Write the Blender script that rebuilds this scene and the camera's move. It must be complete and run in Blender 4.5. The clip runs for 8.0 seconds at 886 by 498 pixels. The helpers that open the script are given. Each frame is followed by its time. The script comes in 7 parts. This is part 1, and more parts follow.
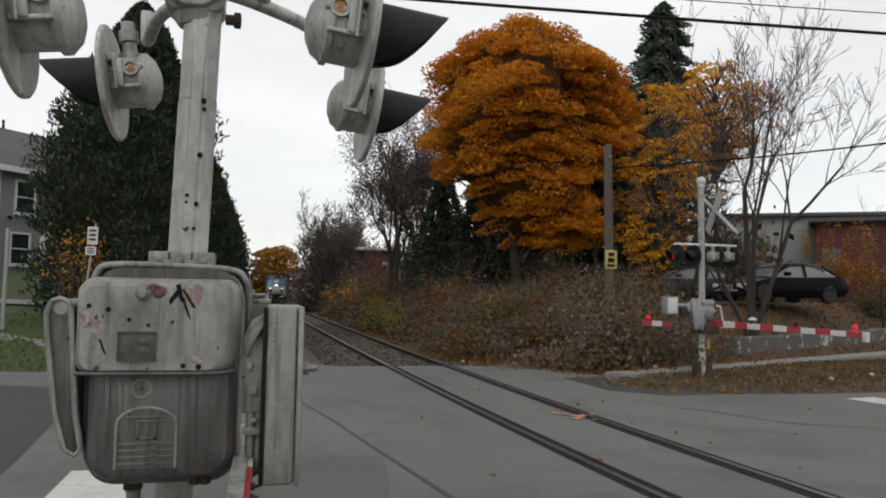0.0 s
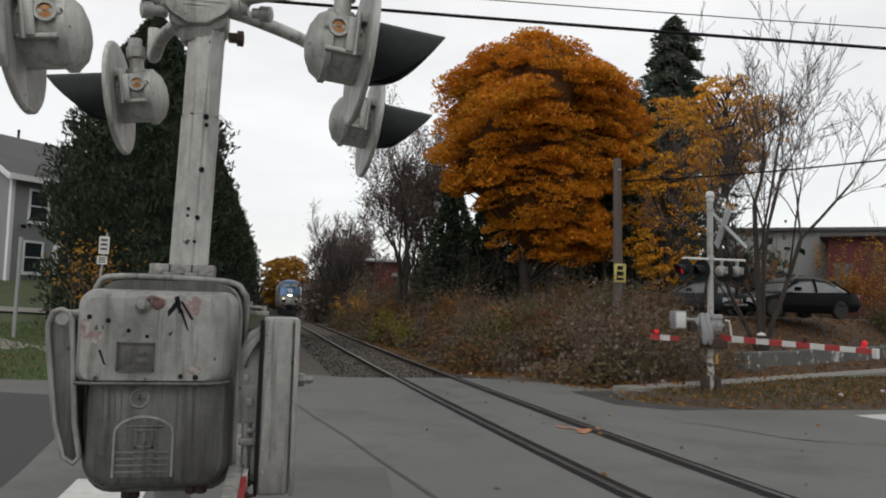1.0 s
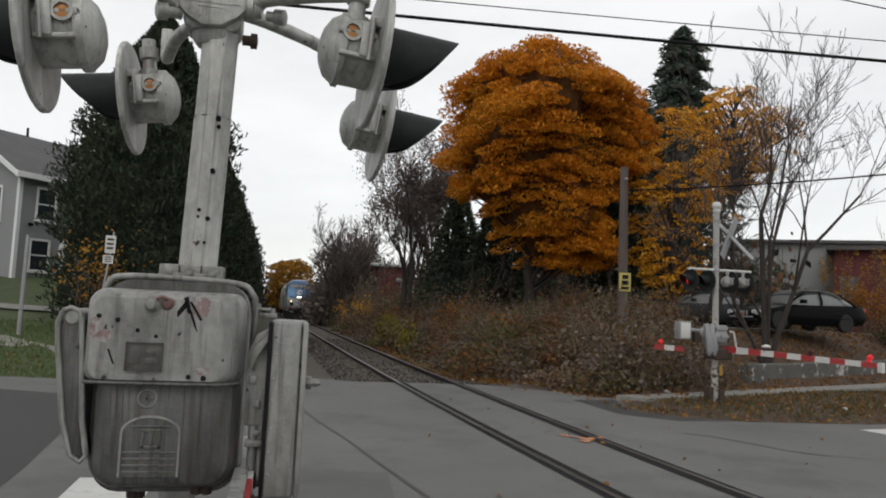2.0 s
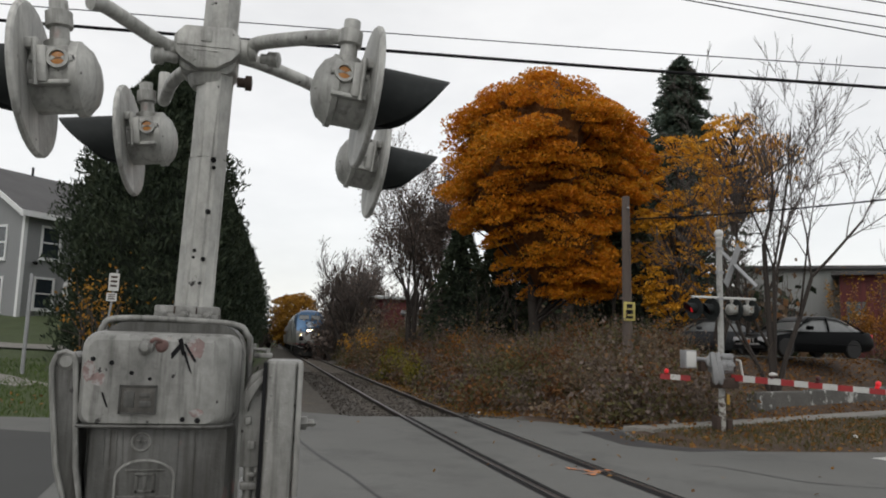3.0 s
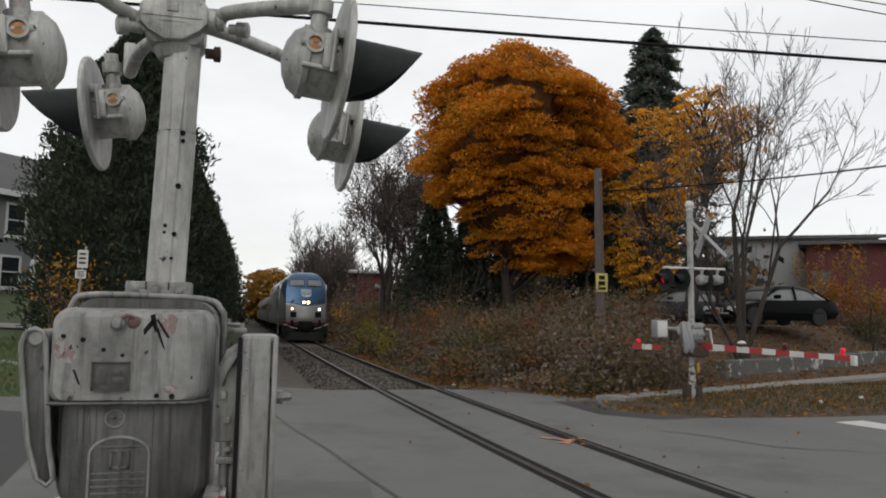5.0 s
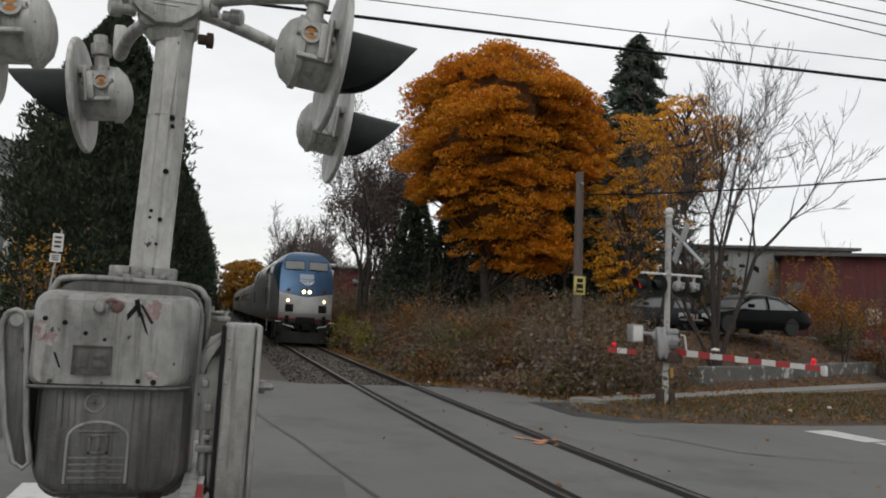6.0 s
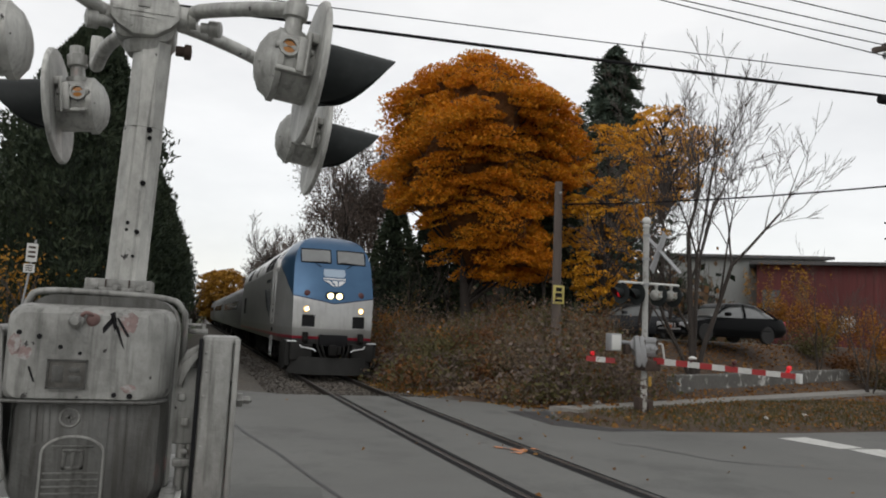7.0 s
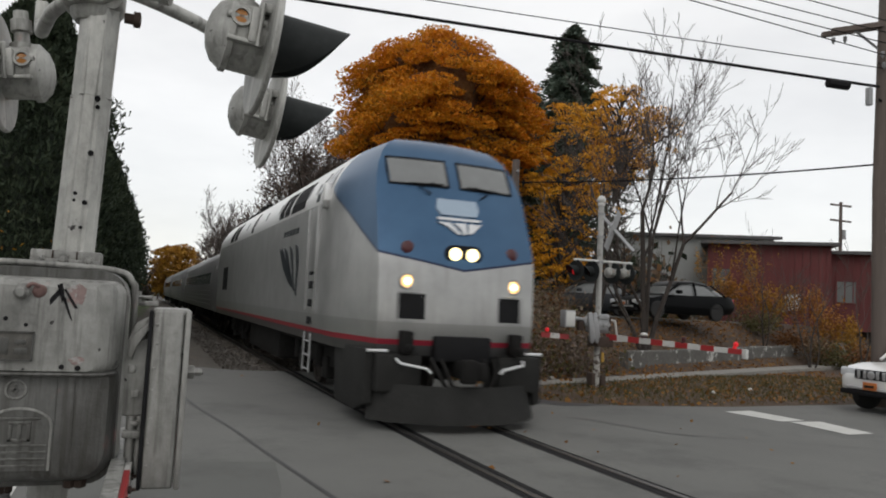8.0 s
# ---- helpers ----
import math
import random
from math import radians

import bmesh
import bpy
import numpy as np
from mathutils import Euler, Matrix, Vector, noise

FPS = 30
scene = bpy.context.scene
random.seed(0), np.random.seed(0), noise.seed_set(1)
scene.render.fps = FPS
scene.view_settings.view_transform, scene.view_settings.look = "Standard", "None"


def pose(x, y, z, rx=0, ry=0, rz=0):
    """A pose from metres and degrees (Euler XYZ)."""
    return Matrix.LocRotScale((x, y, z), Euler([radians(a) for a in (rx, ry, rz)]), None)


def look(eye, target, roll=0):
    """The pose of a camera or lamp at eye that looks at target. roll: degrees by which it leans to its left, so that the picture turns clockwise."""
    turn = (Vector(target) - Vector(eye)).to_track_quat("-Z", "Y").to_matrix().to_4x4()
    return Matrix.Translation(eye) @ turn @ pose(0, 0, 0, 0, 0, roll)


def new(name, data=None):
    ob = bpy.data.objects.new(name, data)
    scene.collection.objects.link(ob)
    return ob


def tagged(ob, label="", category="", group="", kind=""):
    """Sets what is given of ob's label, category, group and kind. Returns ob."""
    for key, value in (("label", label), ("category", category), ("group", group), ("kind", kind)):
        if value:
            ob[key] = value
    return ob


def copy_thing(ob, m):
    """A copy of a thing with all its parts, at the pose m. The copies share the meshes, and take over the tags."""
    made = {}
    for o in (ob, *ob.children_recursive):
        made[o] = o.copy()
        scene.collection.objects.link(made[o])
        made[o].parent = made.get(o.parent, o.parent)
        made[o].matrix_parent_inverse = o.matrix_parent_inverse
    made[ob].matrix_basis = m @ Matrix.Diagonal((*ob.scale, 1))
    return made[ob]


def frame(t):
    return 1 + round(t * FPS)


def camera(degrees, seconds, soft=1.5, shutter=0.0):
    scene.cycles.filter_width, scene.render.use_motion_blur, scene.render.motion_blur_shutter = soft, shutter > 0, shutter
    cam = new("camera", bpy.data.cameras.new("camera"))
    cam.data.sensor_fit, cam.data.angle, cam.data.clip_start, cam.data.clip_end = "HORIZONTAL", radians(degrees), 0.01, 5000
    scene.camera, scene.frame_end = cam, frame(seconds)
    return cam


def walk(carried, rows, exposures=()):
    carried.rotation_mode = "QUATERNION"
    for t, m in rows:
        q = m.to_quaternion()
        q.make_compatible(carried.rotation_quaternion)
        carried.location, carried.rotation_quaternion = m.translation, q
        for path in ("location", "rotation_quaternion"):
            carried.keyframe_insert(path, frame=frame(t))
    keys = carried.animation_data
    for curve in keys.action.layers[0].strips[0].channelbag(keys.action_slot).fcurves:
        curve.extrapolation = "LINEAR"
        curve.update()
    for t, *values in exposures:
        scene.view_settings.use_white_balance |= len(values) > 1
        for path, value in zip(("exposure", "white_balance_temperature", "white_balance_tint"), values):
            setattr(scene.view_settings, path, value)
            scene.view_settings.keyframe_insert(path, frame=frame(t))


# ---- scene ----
cam = camera(60.8, 8.0, 1.9, 0.35)
PATH = [
    (0, (-0.003, -0.057, 1.797), (0.4528, 1.8869, 1.9153), 1.10),
    (0.5, (0.038, -0.091, 1.801), (0.4997, 1.8508, 1.9310), 1.70),
    (1, (0.040, -0.111, 1.806), (0.4676, 1.8371, 1.9547), 1.61),
    (1.5, (0.028, -0.106, 1.808), (0.4196, 1.8481, 1.9767), 1.82),
    (1.7, (0.023, -0.108, 1.802), (0.4396, 1.8414, 1.9647), 2.91),
    (2.8, (0.041, -0.106, 1.824), (0.4464, 1.8403, 2.0407), 1.72),
    (3, (0.056, -0.122, 1.825), (0.4553, 1.8221, 2.0705), 1.82),
    (3.5, (0.076, -0.132, 1.815), (0.4735, 1.8159, 2.0325), 1.92),
    (4, (0.065, -0.126, 1.811), (0.4945, 1.8179, 2.0026), 1.41),
    (4.5, (0.062, -0.125, 1.823), (0.5154, 1.8112, 2.0345), 1.00),
    (4.7, (0.060, -0.118, 1.823), (0.5244, 1.8176, 2.0157), 0.79),
    (6, (0.024, -0.117, 1.814), (0.5486, 1.8051, 1.9876), 3.07),
    (6.5, (0.016, -0.116, 1.813), (0.5664, 1.7975, 2.0005), 3.76),
    (7, (0.024, -0.131, 1.823), (0.5986, 1.7740, 2.0234), 2.85),
    (7.5, (0.031, -0.149, 1.816), (0.6767, 1.7366, 1.9811), 2.62),
    (8, (0.033, -0.159, 1.810), (0.7177, 1.7145, 1.9559), 3.01),
]
walk(cam, [(t, look(eye, target, roll)) for t, eye, target, roll in PATH])

# ---- sky and light ----
sky_world = bpy.data.worlds.new("overcast_sky")
scene.world = sky_world
sky_world.use_nodes = True


def node(nt, kind, **sets):
    n = nt.nodes.new(kind)
    for k, v in sets.items():
        n.inputs[k.replace("_", " ")].default_value = v
    return n


def build_sky():
    nt = sky_world.node_tree
    nt.nodes.clear()
    out = nt.nodes.new("ShaderNodeOutputWorld")
    air = nt.nodes.new("ShaderNodeTexSky")
    air.sky_type, air.sun_disc = "NISHITA", False
    air.sun_elevation, air.sun_rotation = radians(38), radians(200)
    thin = node(nt, "ShaderNodeBackground", Strength=0.02)
    nt.links.new(air.outputs[0], thin.inputs["Color"])
    co = nt.nodes.new("ShaderNodeTexCoord")
    mp = nt.nodes.new("ShaderNodeMapping")
    mp.inputs["Scale"].default_value = (1.2, 1.2, 3.2)
    nt.links.new(co.outputs["Generated"], mp.inputs["Vector"])
    cl = node(nt, "ShaderNodeTexNoise", Scale=2.2, Detail=5.0, Roughness=0.55)
    nt.links.new(mp.outputs[0], cl.inputs["Vector"])
    ramp = nt.nodes.new("ShaderNodeValToRGB")
    ramp.color_ramp.elements[0].position, ramp.color_ramp.elements[0].color = 0.30, (0.81, 0.80, 0.785, 1)
    ramp.color_ramp.elements[1].position, ramp.color_ramp.elements[1].color = 0.62, (0.97, 0.955, 0.93, 1)
    nt.links.new(cl.outputs["Fac"], ramp.inputs[0])
    cloud = node(nt, "ShaderNodeBackground", Strength=0.94)
    nt.links.new(ramp.outputs[0], cloud.inputs["Color"])
    add = nt.nodes.new("ShaderNodeAddShader")
    nt.links.new(thin.outputs[0], add.inputs[0])
    nt.links.new(cloud.outputs[0], add.inputs[1])
    nt.links.new(add.outputs[0], out.inputs["Surface"])


build_sky()
sun = new("sun", bpy.data.lights.new("sun", "SUN"))
sun.data.energy, sun.data.angle, sun.data.color = 0.5, radians(25), (1.0, 0.97, 0.93)
sun.matrix_world = look((-20, -40, 40), (0, 0, 0))

# ---- materials ----


def bare(name):
    m = bpy.data.materials.new(name)
    m.use_nodes = True
    nt = m.node_tree
    return m, nt, nt.nodes["Principled BSDF"]


def mix_col(nt, fac, a, b, blend="MIX"):
    n = nt.nodes.new("ShaderNodeMix")
    n.data_type, n.blend_type = "RGBA", blend
    for sock, v in ((n.inputs[0], fac), (n.inputs[6], a), (n.inputs[7], b)):
        if isinstance(v, bpy.types.NodeSocket):
            nt.links.new(v, sock)
        else:
            sock.default_value = (*v, 1) if isinstance(v, tuple) else v
    return n.outputs[2]


def math_n(nt, op, a, b=0.0):
    n = nt.nodes.new("ShaderNodeMath")
    n.operation = op
    for i, v in enumerate((a, b)):
        if isinstance(v, bpy.types.NodeSocket):
            nt.links.new(v, n.inputs[i])
        else:
            n.inputs[i].default_value = v
    return n.outputs[0]


def noise_n(nt, scale, detail=4.0, stretch=(1, 1, 1), rough=0.6, shift=0.0):
    co = nt.nodes.new("ShaderNodeTexCoord")
    mp = nt.nodes.new("ShaderNodeMapping")
    mp.inputs["Scale"].default_value = stretch
    mp.inputs["Location"].default_value = (shift, shift * 1.7, shift * 0.6)
    nt.links.new(co.outputs["Object"], mp.inputs["Vector"])
    n = node(nt, "ShaderNodeTexNoise", Scale=scale, Detail=detail, Roughness=rough)
    nt.links.new(mp.outputs[0], n.inputs["Vector"])
    return n.outputs["Fac"]


def step_n(nt, v, lo, hi):
    n = nt.nodes.new("ShaderNodeMapRange")
    n.inputs[1].default_value, n.inputs[2].default_value = lo, hi
    nt.links.new(v, n.inputs[0])
    return n.outputs[0]


def bump_n(nt, bsdf, height, strength, distance=0.01):
    b = node(nt, "ShaderNodeBump", Strength=strength, Distance=distance)
    nt.links.new(height, b.inputs["Height"])
    nt.links.new(b.outputs[0], bsdf.inputs["Normal"])


def surface(name, col, rough=0.6, metal=0.0, var=0.25, big=1.5, fine=30.0, bump=0.2, depth=0.005, dirt=None, dirt_at=(0.55, 0.75), dirt_scale=3.0, stretch=(1, 1, 1), per_piece=0.0):
    """A plain material with variation at two scales, and dirt of its own colour."""
    m, nt, b = bare(name)
    a = noise_n(nt, big, 4, stretch)
    f = noise_n(nt, fine, 3, stretch, shift=3.1)
    dark = tuple(c * (1 - var) for c in col)
    light = tuple(min(1.0, c * (1 + var)) for c in col)
    c = mix_col(nt, step_n(nt, a, 0.3, 0.7), dark, light)
    c = mix_col(nt, step_n(nt, f, 0.25, 0.75), c, tuple(x * (1 - 0.6 * var) for x in col))
    if dirt:
        d = noise_n(nt, dirt_scale, 6, stretch, 0.7, 7.7)
        c = mix_col(nt, step_n(nt, d, *dirt_at), c, dirt)
    if per_piece:
        info = nt.nodes.new("ShaderNodeObjectInfo")
        c = mix_col(nt, per_piece, c, mix_col(nt, info.outputs["Random"], tuple(x * 0.6 for x in col), tuple(min(1, x * 1.35) for x in col)))
    nt.links.new(c, b.inputs["Base Color"])
    b.inputs["Roughness"].default_value, b.inputs["Metallic"].default_value = rough, metal
    if bump:
        bump_n(nt, b, f, bump, depth)
    return m


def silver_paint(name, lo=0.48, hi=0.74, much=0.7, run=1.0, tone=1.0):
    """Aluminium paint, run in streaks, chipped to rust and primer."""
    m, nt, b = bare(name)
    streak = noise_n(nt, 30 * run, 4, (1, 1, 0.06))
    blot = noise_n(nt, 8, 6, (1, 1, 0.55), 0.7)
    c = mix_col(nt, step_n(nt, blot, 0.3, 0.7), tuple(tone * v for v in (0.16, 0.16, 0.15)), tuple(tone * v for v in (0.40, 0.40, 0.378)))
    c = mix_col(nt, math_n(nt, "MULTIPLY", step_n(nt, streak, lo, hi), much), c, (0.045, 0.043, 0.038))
    pink = noise_n(nt, 7, 4, (1, 1, 0.7), 0.55, 11.0)
    c = mix_col(nt, math_n(nt, "MULTIPLY", step_n(nt, pink, 0.66, 0.74), 0.4), c, (0.30, 0.12, 0.11))
    chip = noise_n(nt, 22, 4, (1, 1, 0.8), 0.55, 5.0)
    c = mix_col(nt, step_n(nt, chip, 0.69, 0.705), c, (0.03, 0.028, 0.027))
    nt.links.new(c, b.inputs["Base Color"])
    b.inputs["Roughness"].default_value, b.inputs["Metallic"].default_value = 0.48, 0.25
    lump = noise_n(nt, 40, 4, shift=2.0)
    bump_n(nt, b, lump, 0.4, 0.008)
    return m


def leafy(name, cols, rough=0.6, through_light=0.25):
    m, nt, b = bare(name)
    geo = nt.nodes.new("ShaderNodeNewGeometry")
    ramp = nt.nodes.new("ShaderNodeValToRGB")
    while len(ramp.color_ramp.elements) < len(cols):
        ramp.color_ramp.elements.new(0.5)
    for i, c in enumerate(cols):
        e = ramp.color_ramp.elements[i]
        e.position, e.color = i / (len(cols) - 1), (*c, 1)
    blot = noise_n(nt, 0.45, 3)
    v = math_n(nt, "ADD", math_n(nt, "MULTIPLY", geo.outputs["Random Per Island"], 0.6), math_n(nt, "MULTIPLY", step_n(nt, blot, 0.3, 0.7), 0.4))
    nt.links.new(v, ramp.inputs[0])
    nt.links.new(ramp.outputs[0], b.inputs["Base Color"])
    b.inputs["Roughness"].default_value = rough
    b.inputs["Specular IOR Level"].default_value = 0.2
    tr = nt.nodes.new("ShaderNodeBsdfTranslucent")
    nt.links.new(ramp.outputs[0], tr.inputs["Color"])
    mx = nt.nodes.new("ShaderNodeMixShader")
    mx.inputs[0].default_value = through_light
    nt.links.new(b.outputs[0], mx.inputs[1])
    nt.links.new(tr.outputs[0], mx.inputs[2])
    nt.links.new(mx.outputs[0], nt.nodes["Material Output"].inputs["Surface"])
    return m


def glowing(name, col, strength):
    m, nt, b = bare(name)
    b.inputs["Base Color"].default_value = (*col, 1)
    b.inputs["Emission Color"].default_value = (*col, 1)
    b.inputs["Emission Strength"].default_value = strength
    return m


def glass(name, col=(0.02, 0.025, 0.03), rough=0.08):
    m, nt, b = bare(name)
    f = noise_n(nt, 3, 3)
    nt.links.new(mix_col(nt, f, col, tuple(c * 1.6 for c in col)), b.inputs["Base Color"])
    b.inputs["Roughness"].default_value, b.inputs["Specular IOR Level"].default_value = rough, 0.8
    return m


SILVER = silver_paint("worn_silver_paint", 0.50, 0.70, 0.72, 1.2, 0.84)
MAST_PAINT = silver_paint("mast_silver_paint", 0.58, 0.88, 0.45, 1.4, 1.35)
# streaks are wear; the low tone also paints in the parts' shade
STREAKED_SHADED = silver_paint("streaked_shaded_silver_paint", 0.46, 0.62, 0.88, 1.4, 0.31)
LAMP_SILVER = silver_paint("flasher_silver_paint", 0.50, 0.78, 0.65, 1.2, 1.3)
# same paint, toned down to sit with the shaded lower cover
CASTING = silver_paint("raised_silver_casting", 0.40, 0.66, 0.8, 1.0, 0.46)
PRIMER = surface("pink_primer", (0.24, 0.17, 0.16), 0.7, var=0.3, big=25, fine=60, dirt=(0.32, 0.31, 0.30), dirt_at=(0.5, 0.6), dirt_scale=40)
ASPHALT = surface("worn_asphalt", (0.122, 0.123, 0.116), 0.85, var=0.24, big=0.28, fine=60, bump=0.35, depth=0.006, dirt=(0.076, 0.077, 0.073), dirt_at=(0.52, 0.70), dirt_scale=0.5)
PATCH = surface("asphalt_patch", (0.036, 0.037, 0.036), 0.85, var=0.12, big=0.6, fine=60, bump=0.3)
SOFT_PATCH = surface("old_asphalt_patch", (0.094, 0.096, 0.09), 0.85, var=0.15, big=0.5, fine=60, bump=0.3, dirt=(0.07, 0.071, 0.067), dirt_at=(0.5, 0.7), dirt_scale=0.9)
TAR = surface("tar_seam", (0.035, 0.035, 0.036), 0.6, var=0.3, big=4, bump=0.2)
STRIPE = surface("worn_road_paint", (0.50, 0.50, 0.475), 0.7, var=0.1, big=3, fine=40, dirt=(0.22, 0.22, 0.22), dirt_at=(0.56, 0.72), dirt_scale=6)
ORANGE_MARK = surface("orange_marking_paint", (0.60, 0.21, 0.06), 0.8, var=0.25, big=5, dirt=(0.13, 0.12, 0.12), dirt_at=(0.46, 0.56), dirt_scale=8)
RAIL_STEEL = surface("rail_steel", (0.05, 0.043, 0.038), 0.5, 0.6, var=0.3, big=3, stretch=(1, 0.2, 1))
RAIL_HEAD = surface("polished_rail_head", (0.115, 0.11, 0.105), 0.35, 0.75, var=0.25, big=5, stretch=(1, 0.1, 1))
TIE_WOOD = surface("weathered_tie", (0.10, 0.085, 0.07), 0.9, var=0.35, big=4, fine=40, bump=0.5, depth=0.01, per_piece=0.5)
BALLAST = surface("ballast_ground", (0.072, 0.063, 0.053), 0.95, var=0.35, big=2, fine=18, bump=0.8, depth=0.03, dirt=(0.10, 0.075, 0.05), dirt_scale=0.8)
LAWN = surface("lawn_ground", (0.052, 0.072, 0.024), 0.95, var=0.3, big=1.2, fine=25, bump=0.6, depth=0.02, dirt=(0.13, 0.10, 0.05), dirt_at=(0.6, 0.8), dirt_scale=1.5)
LITTER = surface("leaf_litter_ground", (0.060, 0.037, 0.023), 0.95, var=0.4, big=1.2, fine=14, bump=0.8, depth=0.03, dirt=(0.105, 0.07, 0.045), dirt_at=(0.5, 0.7), dirt_scale=2.5)
CONCRETE = surface("pale_concrete", (0.23, 0.22, 0.20), 0.85, var=0.15, big=1.5, fine=35, bump=0.3, dirt=(0.14, 0.13, 0.115), dirt_at=(0.5, 0.7))
OLD_CONCRETE = surface("stained_old_concrete", (0.10, 0.096, 0.088), 0.9, var=0.35, big=1.3, fine=12, bump=0.7, depth=0.03, dirt=(0.42, 0.42, 0.40), dirt_at=(0.55, 0.62), dirt_scale=2.6)
BARK = surface("grey_brown_bark", (0.042, 0.034, 0.029), 0.95, var=0.35, big=3, fine=20, bump=0.8, depth=0.02, stretch=(1, 1, 0.25))
PALE_BARK = surface("pale_bark", (0.24, 0.22, 0.20), 0.95, var=0.3, big=3, fine=20, bump=0.6, depth=0.02, stretch=(1, 1, 0.25))
# lightened to put the haze over far branches into the colour
TWIG = surface("twig_bark", (0.082, 0.068, 0.061), 0.95, var=0.3, big=3, bump=0)
POLE_WOOD = surface("weathered_pole_wood", (0.115, 0.092, 0.08), 0.9, var=0.3, big=4, fine=30, bump=0.6, depth=0.01, stretch=(1, 1, 0.08))
BLACK = surface("black_rubber_paint", (0.011, 0.011, 0.012), 0.75, var=0.25, big=4)
MATT_BLACK = surface("matt_black_hood_paint", (0.022, 0.025, 0.025), 0.6, var=0.3, big=6, dirt=(0.07, 0.07, 0.065), dirt_at=(0.6, 0.8))
GALV = surface("dull_galvanised_steel", (0.30, 0.305, 0.31), 0.5, 0.4, var=0.2, big=6, fine=40, bump=0.15)
WHITE_PAINT = surface("white_enamel", (0.54, 0.54, 0.52), 0.45, var=0.08, big=4, dirt=(0.40, 0.39, 0.36), dirt_at=(0.6, 0.8))
RED_PAINT = surface("red_reflective_paint", (0.33, 0.028, 0.03), 0.45, var=0.15, big=5)
RUST = surface("rusty_steel", (0.065, 0.045, 0.036), 0.9, 0.2, var=0.4, big=6, fine=30, bump=0.5)
RED_LAMP = glowing("lit_red_lamp", (0.55, 0.012, 0.018), 0.5)
RED_DARK = surface("unlit_red_lens", (0.06, 0.008, 0.01), 0.4, var=0.2, big=8, bump=0)
AMBER = surface("amber_sight_glass", (0.42, 0.17, 0.03), 0.25, var=0.3, big=20, bump=0)
DARK_GLASS = glass("dark_window_glass")
# the grey base colour stands for reflected sky
GREY_GLASS = glass("sky_grey_windscreen_glass", (0.11, 0.115, 0.115), 0.15)

STALK = surface("straw_stalk", (0.15, 0.115, 0.08), 0.9, var=0.35, big=2, bump=0)
for dull in (BLACK, MATT_BLACK):
    dull.node_tree.nodes["Principled BSDF"].inputs["Specular IOR Level"].default_value = 0.15

# ---- building blocks ----


def grid_faces(bm, rings, closed=True, caps=True):
    """Skin rings of points of equal length."""
    vs = [[bm.verts.new(p) for p in r] for r in rings]
    n = len(vs[0])
    for a, b in zip(vs, vs[1:]):
        for i in range(n if closed else n - 1):
            j = (i + 1) % n
            bm.faces.new((a[i], a[j], b[j], b[i]))
    if caps and closed:
        bm.faces.new(vs[0][::-1])
        bm.faces.new(vs[-1])
    return vs


def box(bm, x0, x1, y0, y1, z0, z1, bev=0.0, seg=2):
    m = Matrix.Translation(((x0 + x1) / 2, (y0 + y1) / 2, (z0 + z1) / 2)) @ Matrix.Diagonal((abs(x1 - x0), abs(y1 - y0), abs(z1 - z0), 1))
    g = bmesh.ops.create_cube(bm, size=1, matrix=m)
    if bev:
        ed = {e for v in g["verts"] for e in v.link_edges}
        bmesh.ops.bevel(bm, geom=list(ed), offset=bev, segments=seg, profile=0.5, affect="EDGES")
    return bm


def basis(d):
    d = Vector(d).normalized()
    a = d.orthogonal().normalized() if abs(d.z) > 0.98 else d.cross(Vector((0, 0, 1))).normalized()
    return a, d.cross(a).normalized()


def tube(bm, pts, radii, seg=12, caps=True):
    pts = [Vector(p) for p in pts]
    if not isinstance(radii, (list, tuple)):
        radii = [radii] * len(pts)
    rings = []
    u = None
    for i, p in enumerate(pts):
        d = (pts[min(i + 1, len(pts) - 1)] - pts[max(i - 1, 0)]).normalized()
        if u is None:
            u, w = basis(d)
        else:
            u = (u - d * u.dot(d)).normalized()
            w = d.cross(u)
        rings.append([p + (u * math.cos(k * math.tau / seg) + w * math.sin(k * math.tau / seg)) * radii[i] for k in range(seg)])
    grid_faces(bm, rings, True, caps)
    return bm


def lathe(bm, base, axis, profile, seg=24, caps=True):
    """profile: (distance along the axis, radius)."""
    base, ax = Vector(base), Vector(axis).normalized()
    u, w = basis(ax)
    grid_faces(bm, [[base + ax * h + (u * math.cos(k * math.tau / seg) + w * math.sin(k * math.tau / seg)) * max(r, 0.0005) for k in range(seg)] for h, r in profile], True, caps)
    return bm


def prism(bm, poly, a0, a1, plane="xz", bev=0.0, seg=2):
    """A polygon in a plane, thickened along the third axis."""
    put = {"xz": lambda p, a: (p[0], a, p[1]), "yz": lambda p, a: (a, p[0], p[1]), "xy": lambda p, a: (p[0], p[1], a)}[plane]
    vs = grid_faces(bm, [[put(p, a0) for p in poly], [put(p, a1) for p in poly]])
    if bev:
        ed = {e for r in vs for v in r for e in v.link_edges}
        bmesh.ops.bevel(bm, geom=list(ed), offset=bev, segments=seg, profile=0.5, affect="EDGES")
    return bm


def round_rect(x0, x1, z0, z1, r, n=5):
    pts = []
    for cx, cz, a in ((x1 - r, z1 - r, 0), (x0 + r, z1 - r, 90), (x0 + r, z0 + r, 180), (x1 - r, z0 + r, 270)):
        for k in range(n + 1):
            t = radians(a + 90 * k / n)
            pts.append((cx + r * math.cos(t), cz + r * math.sin(t)))
    return pts


def smooth_by_angle(me, deg=40):
    me.set_sharp_from_angle(angle=radians(deg))
    me.polygons.foreach_set("use_smooth", [True] * len(me.polygons))


